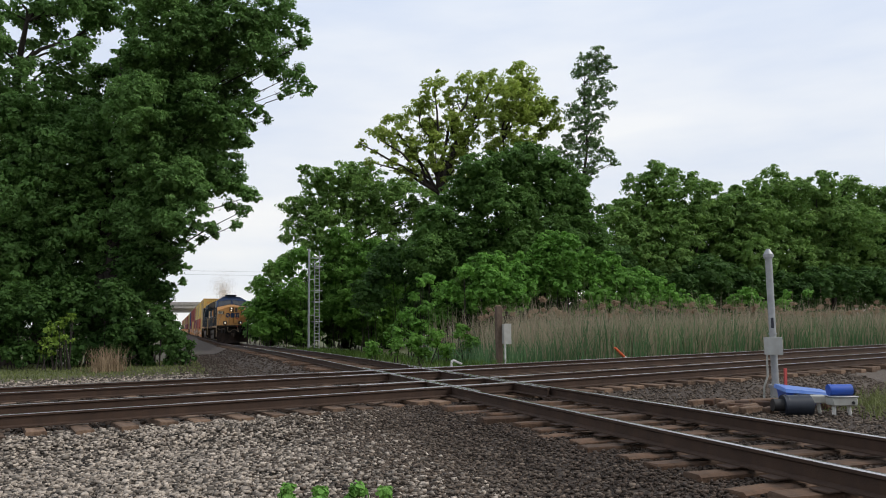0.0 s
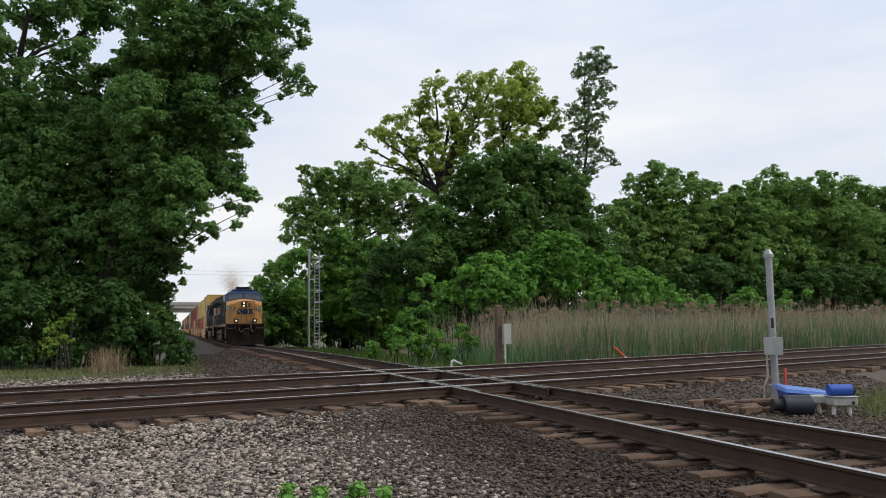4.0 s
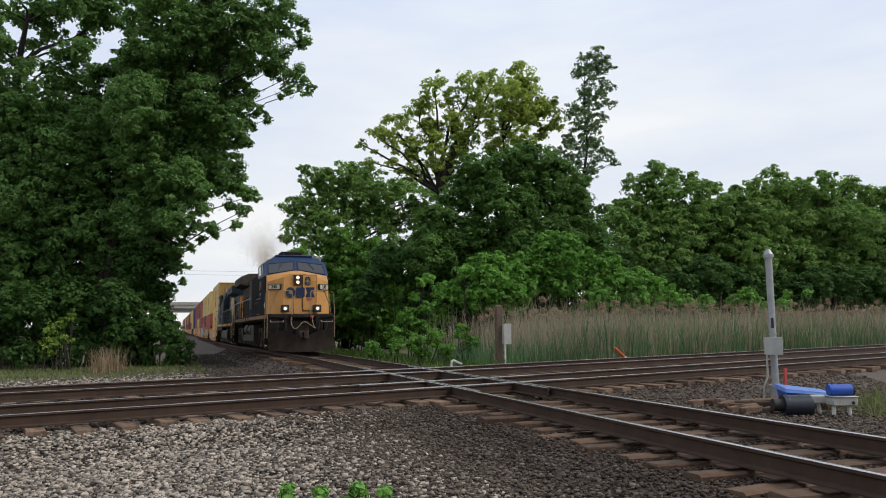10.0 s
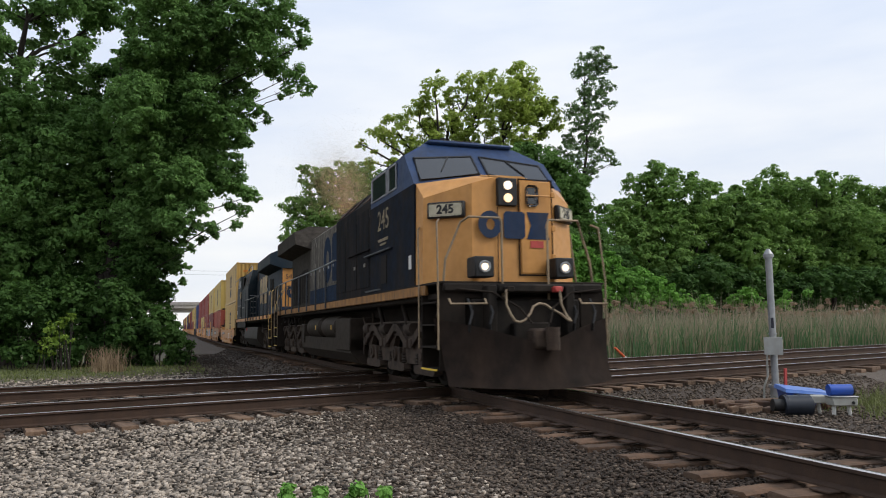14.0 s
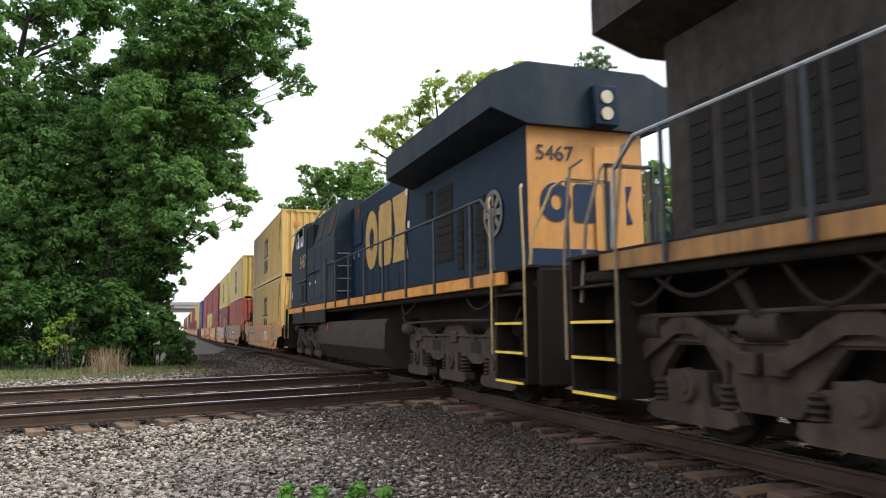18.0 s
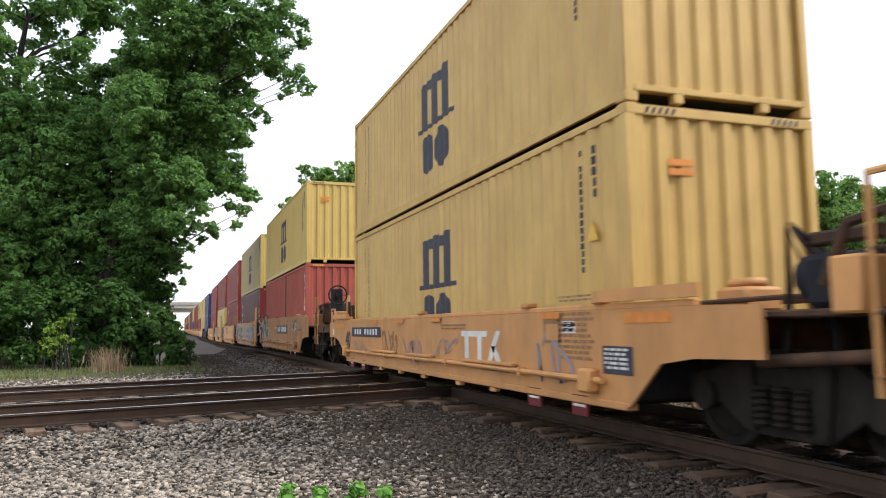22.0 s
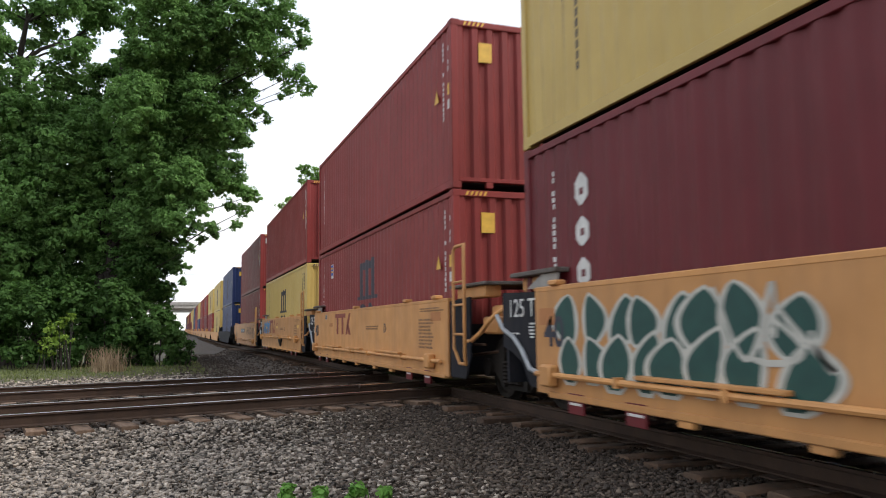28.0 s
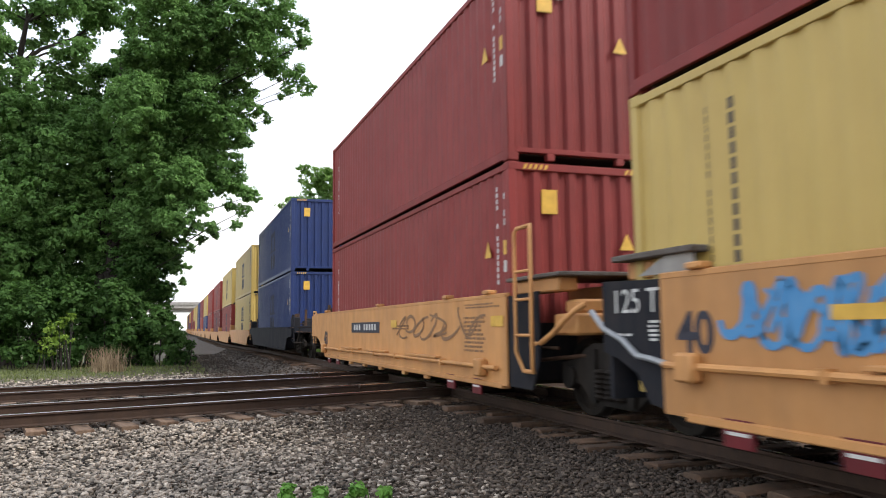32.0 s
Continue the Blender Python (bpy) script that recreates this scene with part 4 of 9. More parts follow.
POPLAR = [(24.8, 48.8, 21.7, 0.78), (24.2, 49.4, 21.2, 0.96), (25.5, 49.2, 20.8, 0.79), (24.4, 49.4, 19.8, 1.08), (25.6, 49.0, 19.4, 0.6), (23.6, 50.0, 20.5, 0.54), (24.6, 49.3, 18.4, 1.08), (25.8, 48.9, 17.9, 0.42), (23.8, 49.7, 18.6, 0.66), (23.0, 48.9, 16.6, 1.06), (24.9, 49.6, 16.7, 0.84), (22.5, 49.3, 17.5, 0.53), (23.6, 49.6, 15.3, 1.37), (25.2, 50.1, 15.0, 0.73), (22.8, 49.9, 15.1, 0.66), (24.0, 49.4, 13.5, 1.07), (25.7, 49.9, 14.2, 0.61), (26.5, 49.7, 13.5, 0.36), (22.4, 49.3, 13.2, 0.82), (21.8, 49.0, 14.1, 0.52), (21.1, 49.6, 13.5, 0.88)]
THICKET = [(9.6, 72.2, 9.9, 1.02), (9.2, 73.5, 8.5, 1.47), (11.0, 73.5, 7.8, 1.93), (13.0, 72.3, 8.9, 1.16), (12.1, 71.5, 6.4, 2.18), (9.8, 73.3, 6.0, 2.21), (14.8, 70.4, 5.8, 1.88), (11.4, 70.7, 3.6, 2.57), (15.3, 72.2, 3.1, 2.22), (9.5, 72.4, 2.8, 2.02), (16.8, 70.9, 4.8, 0.9), (14.1, 72.4, 1.0, 1.91), (11.4, 73.3, 1.1, 1.91)]
FAR_SIDE = [(6.9, 99.0, 8.3, 1.93), (8.6, 99.5, 9.6, 1.36), (4.8, 97.8, 6.1, 1.48), (10.4, 98.3, 10.7, 1.53)]
LINE_THICKET = [(3.3, 73.3, 3.7, 1.71), (5.2, 71.7, 4.3, 1.83), (1.7, 73.3, 2.7, 1.11), (4.3, 73.2, 1.7, 2.13), (6.4, 72.3, 2.1, 1.85), (2.5, 71.3, 1.2, 1.38), (7.5, 73.3, 5.5, 1.89), (6.2, 72.0, 0.6, 1.41), (1.2, 71.8, 1.2, 0.6), (1.0, 71.5, 2.5, 0.48), (2.4, 73.4, 5.5, 0.74), (4.3, 72.0, 6.7, 0.98), (5.8, 71.4, 7.8, 0.98)]
BUSH_A = [(7.0, 39.8, 2.7, 0.29), (7.6, 39.4, 2.1, 0.54), (6.7, 39.9, 1.6, 0.61), (8.9, 39.7, 2.9, 0.84), (9.8, 39.6, 2.6, 0.58), (10.4, 40.1, 2.0, 0.44), (8.0, 40.1, 3.7, 0.33), (7.2, 39.3, 3.5, 0.29), (5.9, 39.8, 0.7, 0.5), (7.1, 39.6, 1.0, 0.64), (8.7, 40.2, 1.5, 0.84)]
BUSH_B = [(10.9, 39.5, 4.4, 0.85), (9.6, 38.9, 4.1, 0.5), (11.3, 38.9, 3.4, 1.26), (10.5, 38.8, 2.5, 0.91), (13.1, 39.8, 3.9, 0.87), (12.4, 39.0, 2.5, 1.1), (13.6, 39.3, 3.2, 0.6), (11.8, 39.2, 4.8, 0.52)]
BUSH_C = [(15.7, 40.4, 5.9, 0.9), (16.8, 40.3, 6.3, 0.47), (15.3, 40.5, 4.9, 1.12), (16.4, 39.7, 5.2, 1.11), (18.0, 40.6, 4.3, 1.14), (16.1, 39.9, 3.5, 1.15), (14.8, 40.2, 3.9, 0.89), (13.6, 40.0, 5.0, 0.34), (18.1, 39.9, 5.3, 0.47)]
BUSH_D = [(19.3, 40.0, 4.6, 1.05), (20.1, 40.0, 3.6, 1.14), (21.5, 39.8, 3.6, 1.01), (23.1, 40.3, 3.4, 0.78), (24.2, 40.1, 2.8, 0.7), (18.4, 39.4, 2.8, 1.07), (21.0, 39.7, 2.7, 0.96), (22.8, 39.9, 2.4, 0.69), (25.5, 40.6, 2.3, 0.63), (26.9, 40.5, 2.3, 0.59)]
BUSH_E = [(35.8, 48.1, 2.7, 0.71), (36.5, 47.4, 3.1, 0.71), (38.5, 48.3, 2.5, 0.62), (40.5, 47.9, 2.5, 0.62), (41.1, 48.1, 3.3, 0.31), (43.4, 48.2, 3.4, 0.37)]
WOOD_A = [(36.6, 61.4, 14.2, 1.44), (38.3, 60.9, 15.9, 1.07), (41.2, 62.2, 15.8, 0.85), (39.6, 60.7, 13.7, 1.74), (37.2, 60.7, 11.4, 2.29), (35.1, 62.1, 12.6, 0.75), (34.8, 60.1, 8.5, 2.51), (33.4, 60.4, 10.2, 1.54)]
WOOD_B = [(42.5, 61.0, 15.0, 1.09), (41.6, 58.7, 13.2, 1.5), (45.2, 61.0, 14.6, 0.72), (43.7, 60.6, 11.1, 2.35), (39.8, 59.8, 9.7, 2.85), (37.9, 59.4, 6.4, 2.8), (45.2, 60.8, 8.9, 2.96)]
WOOD_C = [(47.8, 61.2, 13.9, 1.19), (47.9, 58.9, 14.4, 0.83), (51.4, 59.9, 14.7, 1.89), (54.1, 60.1, 14.3, 1.84), (46.1, 60.0, 11.6, 2.51), (49.1, 59.5, 11.1, 2.97), (46.9, 59.0, 7.1, 2.9), (52.9, 60.3, 7.4, 3.03), (54.6, 60.9, 10.9, 2.63)]
WOOD_D = [(54.9, 58.7, 14.7, 0.99), (57.6, 59.2, 14.9, 1.54), (59.2, 61.0, 16.5, 0.62), (62.8, 60.9, 15.8, 1.19), (58.7, 60.5, 11.6, 3.14), (61.2, 58.6, 10.8, 2.63), (58.7, 60.7, 7.4, 3.13), (64.9, 61.4, 7.4, 3.24)]
WOOD_E = [(65.6, 61.5, 14.5, 1.64), (67.3, 60.6, 14.7, 1.07), (68.1, 58.6, 14.1, 2.08), (69.1, 61.0, 10.8, 2.96), (67.3, 59.2, 7.2, 2.86), (74.4, 60.4, 12.9, 3.35), (75.1, 61.4, 8.6, 3.37)]
UNDER_A = [(34.6, 57.4, 4.2, 1.74), (36.8, 56.3, 4.1, 1.86), (40.1, 56.6, 5.3, 2.31), (44.3, 57.8, 4.6, 1.97), (30.5, 56.3, 6.2, 1.81), (39.3, 57.2, 3.3, 1.36), (46.1, 56.8, 4.3, 1.82), (35.5, 56.3, 2.7, 1.03)]
UNDER_B = [(48.9, 56.2, 4.3, 1.83), (51.1, 55.1, 4.5, 1.96), (54.7, 55.2, 4.6, 2.0), (59.0, 55.8, 4.6, 2.05), (61.9, 55.1, 4.3, 2.07), (49.6, 55.1, 2.7, 0.85), (57.0, 56.2, 2.7, 0.89), (61.9, 56.5, 3.0, 1.04)]
FAR_HEDGE = [(5.0, 87.5, 1.9, 3.2), (8.6, 85.8, 2.2, 3.2), (12.2, 86.6, 2.6, 3.2), (15.8, 88.1, 2.3, 3.2), (19.4, 84.6, 3.0, 3.2), (23.0, 85.1, 2.9, 3.2), (26.6, 86.6, 3.4, 3.2), (30.2, 86.9, 2.8, 3.2), (33.8, 85.9, 2.7, 3.2), (37.4, 85.9, 3.1, 3.2), (41.0, 87.1, 1.9, 3.2), (44.6, 86.0, 2.3, 3.2), (48.2, 88.1, 2.0, 3.2), (51.8, 88.2, 2.9, 3.2), (55.4, 85.7, 2.9, 3.2), (59.0, 85.9, 1.8, 3.2), (62.6, 88.0, 2.1, 3.2), (66.2, 89.2, 2.6, 3.2), (69.8, 87.1, 3.2, 3.2), (73.4, 86.0, 3.1, 3.2), (77.0, 86.2, 1.9, 3.2), (80.6, 89.9, 3.0, 3.2), (84.2, 87.1, 1.8, 3.2), (87.8, 90.2, 2.9, 3.2)]
MIDDLE_DARK = [(8.6, 49.1, 5.2, 1.72), (10.6, 47.8, 4.0, 1.7), (13.4, 48.7, 5.3, 1.76), (16.6, 48.2, 4.9, 2.1), (20.0, 48.0, 4.9, 1.92), (22.9, 48.2, 5.4, 1.85), (10.1, 48.7, 2.5, 1.31), (6.8, 48.2, 3.3, 1.47)]
BACK_LOW = [(9.3, 76.8, 1.4, 2.28), (12.7, 76.3, 0.8, 2.15), (16.7, 77.7, 0.7, 2.22), (10.6, 77.3, 4.0, 2.63), (15.5, 77.6, 4.6, 2.7), (19.0, 76.9, 4.0, 2.71), (11.8, 77.7, 7.6, 2.35), (16.6, 77.0, 8.8, 2.07)]
MIDDLE_LOW = [(11.3, 50.1, 1.8, 1.56), (13.9, 50.1, 1.8, 1.59), (16.6, 50.4, 1.8, 1.62), (19.0, 49.8, 1.7, 1.63), (21.6, 49.4, 1.7, 1.64), (24.4, 49.3, 2.1, 1.67), (14.1, 49.5, 3.8, 1.79), (17.9, 49.3, 3.8, 1.93), (22.8, 50.6, 4.3, 1.93), (11.3, 50.0, 5.3, 1.78), (14.9, 50.4, 6.7, 2.16), (18.4, 49.2, 6.6, 2.16), (23.0, 50.0, 7.2, 1.92)]
WOOD_LOW = [(37.0, 64.8, 3.5, 2.53), (40.7, 64.2, 3.5, 2.55), (44.5, 63.9, 3.5, 2.58), (48.8, 63.9, 3.5, 2.63), (52.5, 63.2, 3.5, 2.65), (57.1, 63.3, 3.5, 2.71), (61.8, 63.3, 3.5, 2.76), (67.2, 63.7, 3.5, 2.84), (72.3, 63.8, 3.5, 2.89), (38.5, 64.8, 7.0, 3.01), (42.9, 63.3, 7.5, 3.01), (48.7, 63.5, 8.2, 3.41), (54.7, 63.6, 8.3, 3.5), (60.6, 63.3, 8.4, 3.58), (67.5, 63.6, 8.6, 3.69), (73.4, 63.5, 9.4, 3.77)]
WOOD_BACK = [(38.2, 65.0, 11.6, 2.58), (41.6, 64.1, 11.6, 2.59), (47.2, 65.8, 12.3, 2.71), (50.7, 64.7, 11.4, 2.87), (56.4, 65.9, 12.7, 2.98), (60.7, 65.4, 13.1, 3.01), (65.6, 65.3, 13.3, 3.07), (70.3, 64.9, 12.7, 3.11), (76.8, 65.9, 13.1, 3.22)]
LINE_LOW = [(2.1, 75.2, 0.6, 1.01), (4.1, 76.3, 0.6, 1.48), (6.3, 75.6, 0.6, 1.63), (3.0, 76.3, 3.1, 1.48), (5.2, 76.5, 2.8, 1.79)]
OAK_LOW = [(-13.8, 46.5, 2.5, 1.46), (-12.2, 46.5, 2.8, 1.48), (-10.5, 46.2, 3.1, 1.49), (-8.8, 46.6, 3.1, 1.52), (-7.3, 46.3, 3.1, 1.36), (-12.9, 46.8, 4.4, 1.65), (-10.1, 47.8, 5.5, 1.73), (-8.0, 46.8, 6.1, 1.64), (-14.0, 46.7, 6.9, 1.64), (-11.3, 46.9, 7.0, 1.69), (-8.9, 46.7, 7.7, 1.71), (-14.3, 47.4, 9.5, 1.51), (-10.2, 47.3, 9.7, 1.56), (-6.8, 46.5, 9.1, 1.56), (-6.3, 46.6, 10.8, 1.49), (-8.5, 47.3, 11.5, 1.58), (-13.3, 47.7, 11.9, 1.54), (-11.0, 47.2, 13.6, 1.47), (-9.2, 46.9, 14.7, 1.48)]
tree("oak_tree", "tall spreading oak with dark boughs and an open crown", (-14.0, 46.0, -0.8), 19, 0.62, OAK_TOP, 0.16, L_OAK, 11, 0.42, 4.0, 1.1, 0.3, 1.3)
tree("oak_tree", "broad oak with dense deep green foliage down to the undergrowth", (-12.6, 46.8, -0.8), 12, 0.5, OAK_FOOT, 0.145, L_OAK, 111, 0.46)
tree("oak_tree", "tall oak with long hanging boughs over the line", (-8.6, 43.8, -0.8), 17, 0.5, BOUGH_TOP, 0.135, L_OAK, 12, 0.4, 4.6, 1.2, 0.5, 0.42)
tree("oak_tree", "leafy oak standing close behind the hanging boughs", (-9.4, 44.2, -0.8), 13, 0.4, BOUGH_FILL, 0.135, L_OAK, 114, 0.4, 4.6, 1.2, 0.6, 0.42)
tree("oak_tree", "oak with dense deep green boughs beside the track", (-8.8, 43.6, -0.8), 10, 0.42, BOUGH_MID, 0.135, L_OAK, 112, 0.4, 5.2, 1.2, 0.8, 0.5)
# The next three carry their shade in the darkened leaf colour.
tree("oak_tree", "small oak below the larger oak boughs, shade painted into its leaves", (-7.4, 43.4, -0.8), 6, 0.2, BOUGH_FOOT, 0.13, L_PAINTED_SHADE, 113, 0.32)
bush("dense green undergrowth at the foot of the oaks, leaf colour darkened as shade", SCRUB_A, 0.16, L_PAINTED_SHADE, 13)
bush("dense green undergrowth beside the cutting, leaf colour darkened as shade", SCRUB_B, 0.15, L_PAINTED_SHADE, 14)
bush("young bright yellow-green sapling bush", SAPLING, 0.11, L_SAPLING, 15, 0.18, 2.4, 0.9, 0.1)
tree("sycamore_tree", "tall spreading tree with an open light green crown", (13.6, 53.0, -0.8), 12, 0.45, SYC_A, 0.2, L_YELLOW, 16, 0.45, 3.2, 1.0, 0.15, 1.6, -0.6)
tree("sycamore_tree", "tall tree with a yellow-green crown above darker trees", (17.6, 51.2, -0.8), 16, 0.45, SYC_B, 0.2, L_YELLOW, 116, 0.45, 4.2, 1.1, 0.3, 1.4)
tree("poplar_tree", "slim tall grey-green tree with sparse open foliage", (23.6, 49.6, -0.8), 20.5, 0.22, POPLAR, 0.14, L_POPLAR, 17, 0.3, 2.8, 1.0, 0.1)
tree("maple_tree", "rounded broadleaf tree with dense dark green foliage", (15.9, 46.9, -0.8), 12, 0.5, MAPLE, 0.18, L_DARK, 18, 0.55)
tree("ash_tree", "broadleaf tree with light-speckled green crown", (11.2, 77.4, -0.8), 13, 0.4, ASH, 0.27, L_WOOD, 19, 0.6, 4.2, 1.1, 0.3)
bush("tall bright green thicket on the bank", THICKET, 0.26, L_THICKET, 20, 0.55)
bush("green thicket beside the line", LINE_THICKET, 0.24, L_THICKET, 21, 0.5)
bush("far green trees along the line", FAR_SIDE, 0.36, L_WOOD, 22, 0.7)
bush("low bright green shrubs on the bank by the reeds", BUSH_A, 0.17, L_BUSH, 23, 0.26, 4.0)
bush("rounded bright green bush above the reeds", BUSH_B, 0.18, L_BUSH, 123, 0.3)
bush("rounded bright green bush behind the reeds", BUSH_C, 0.18, L_BUSH, 24, 0.3)
bush("low green bushes trailing into the reeds", BUSH_D, 0.18, L_BUSH, 25, 0.3)
bush("low bright green bushes behind the reeds", BUSH_E, 0.2, L_BUSH, 26, 0.3)
for k, lobes in enumerate((WOOD_A, WOOD_B, WOOD_C, WOOD_D, WOOD_E)):
    x0 = sum(b[0] for b in lobes) / len(lobes)
    tree("lineside_tree", "broadleaf tree with dense mid-green foliage in a wood", (x0, 61.0, -0.8), 11, 0.35, lobes, 0.26, L_WOOD, 28 + k, 0.6, 4.8, 1.1, 0.6)
# Shade under the wood is painted through the darker leaf material.
bush("shaded undergrowth below the wood", UNDER_A, 0.28, L_PAINTED_SHADE, 40, 0.55)
bush("shaded undergrowth at the wood's edge", UNDER_B, 0.28, L_PAINTED_SHADE, 41, 0.55)
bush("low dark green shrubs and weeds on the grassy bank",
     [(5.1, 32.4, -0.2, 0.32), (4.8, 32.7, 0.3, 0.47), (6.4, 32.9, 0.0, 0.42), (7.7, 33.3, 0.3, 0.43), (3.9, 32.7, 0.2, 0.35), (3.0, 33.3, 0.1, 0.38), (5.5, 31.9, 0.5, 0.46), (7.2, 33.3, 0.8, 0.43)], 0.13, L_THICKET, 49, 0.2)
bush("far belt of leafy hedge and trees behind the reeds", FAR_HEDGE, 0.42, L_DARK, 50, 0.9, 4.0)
# Most inner and low growth below also has its shade in the leaf colour.
bush("shaded leafy growth under the ash trees", BACK_LOW, 0.28, L_PAINTED_SHADE, 43, 0.6)
bush("shaded leafy growth behind the reeds", MIDDLE_LOW, 0.24, L_PAINTED_SHADE, 44, 0.55)
bush("shaded leafy growth under the wood's trees", WOOD_LOW, 0.3, L_PAINTED_SHADE, 45, 0.6)
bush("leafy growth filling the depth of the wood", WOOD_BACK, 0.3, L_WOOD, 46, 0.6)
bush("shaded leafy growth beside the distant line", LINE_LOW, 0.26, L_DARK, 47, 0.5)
bush("shaded leafy growth in the depth of the oaks", OAK_LOW, 0.2, L_PAINTED_SHADE, 48, 0.55)
bush("shaded undergrowth behind the bank", MIDDLE_DARK, 0.24, L_PAINTED_SHADE, 42, 0.55)
# ---- low growth ----


def blades(name, label, x, y, height, width, material, seed, lean=0.12, category="reeds"):
    """Upright tapering blades as one mesh."""
    rng = np.random.default_rng(seed)
    n = len(x)
    z = ground_z(x, y) - 0.03
    a = rng.uniform(0, np.pi, n)
    side = np.stack([np.cos(a), np.sin(a), 0 * a], -1) * (width * 0.5)[:, None]
    tip = np.stack([rng.normal(0, lean, n), rng.normal(0, lean, n), np.ones(n)], -1) * height[:, None]
    base = np.stack([x, y, z], -1)
    mid = base + tip * np.array((0.35, 0.35, 0.55))
    v = np.stack([base - side, base + side, mid + side * 0.9, mid - side * 0.9, base + tip], 1)
    i = np.arange(n)[:, None] * 5
    tri = np.concatenate([i + [0, 1, 2], i + [0, 2, 3], i + [3, 2, 4]])
    return tagged(raw(name, v.reshape(-1, 3), tri, material), label, category, kind="stuff")


def build_reeds():
    rng = np.random.default_rng(21)
    tan = math.tan(PHI)

    def band(n, x0, x1, near, depth):
        x = rng.uniform(x0, x1, n)
        y = CROSS[0] + x * tan + near + depth * rng.uniform(0, 1, n) ** 1.2
        return x, y

    x, y = band(26000, 7.0, 62, 6.0, 13)
    keep = rng.uniform(0, 1, len(x)) < smooth(6.5, 10, x)
    x, y = x[keep], y[keep]
    blades("reed_stems", "tall grey-brown dry reed stems", x, y, rng.normal(2.35, 0.5, len(x)), rng.uniform(0.015, 0.04, len(x)), L_REED, 1)
    x, y = band(20000, 6.2, 62, 5.8, 13)
    blades("reed_leaves", "green reed blades among the dry stems", x, y, rng.normal(1.85, 0.45, len(x)) * (0.45 + 0.55 * smooth(6, 11, x)), rng.uniform(0.02, 0.05, len(x)), L_REED_GREEN, 2, 0.25)
    x, y = band(260, 9, 62, 6.5, 12)
    z = ground_z(x, y)
    lob = [(a, b2, c + h, 0.1) for a, b2, c, h in zip(x, y, z, rng.normal(2.6, 0.22, len(x)))]
    tagged(leaves("reed_plumes", lob, 0.06, 1, L_STRAW, None, 3, 0.12), "tan feathery reed plumes", "reeds", kind="stuff")


def build_grass():
    rng = np.random.default_rng(31)
    x = rng.uniform(-26, -4.2, 26000)
    y = rng.uniform(26, 46, 26000)
    k = (y - x * math.tan(PHI) > 33 + rng.normal(0, 1.2, len(x)))
    x, y = x[k], y[k]
    blades("verge_grass", "short dull green grass beyond the crossing tracks", x, y, rng.uniform(0.03, 0.16, len(x)), rng.uniform(0.02, 0.05, len(x)), L_VERGE, 4, 0.35, "grass")
    x, y = rng.uniform(4.6, 12, 14000), rng.uniform(5, 13, 14000)
    k = (y - x * math.tan(PHI) < 9.6 + rng.normal(0, 0.5, len(x))) & (rng.uniform(0, 1, len(x)) < 0.9 * smooth(4.6, 6.2, x + 0.35 * np.sin(3 * y)))
    x, y = x[k], y[k]
    blades("lineside_grass", "thin green grass and weeds in the gravel", x, y, rng.uniform(0.06, 0.28, len(x)), rng.uniform(0.012, 0.024, len(x)), L_VERGE, 5, 0.6, "grass")
    x, y = rng.uniform(2.0, 9, 9000), rng.uniform(22, 75, 9000)
    k = rng.uniform(0, 1, len(x)) < smooth(2.5, 6, x)
    x, y = x[k], y[k]
    blades("bank_grass", "rough grass on the bank beside the line", x, y, rng.uniform(0.1, 0.5, len(x)), rng.uniform(0.02, 0.05, len(x)), L_GRASS, 6, 0.4, "grass")
    x, y = rng.normal(-8.1, 0.34, 420), rng.normal(35.2, 0.4, 420)
    blades("dry_tussock", "pale dry grass tussock", x, y, rng.uniform(0.3, 1.25, 420), rng.uniform(0.015, 0.03, 420), L_STRAW, 7, 0.28, "grass")


build_reeds()
build_grass()


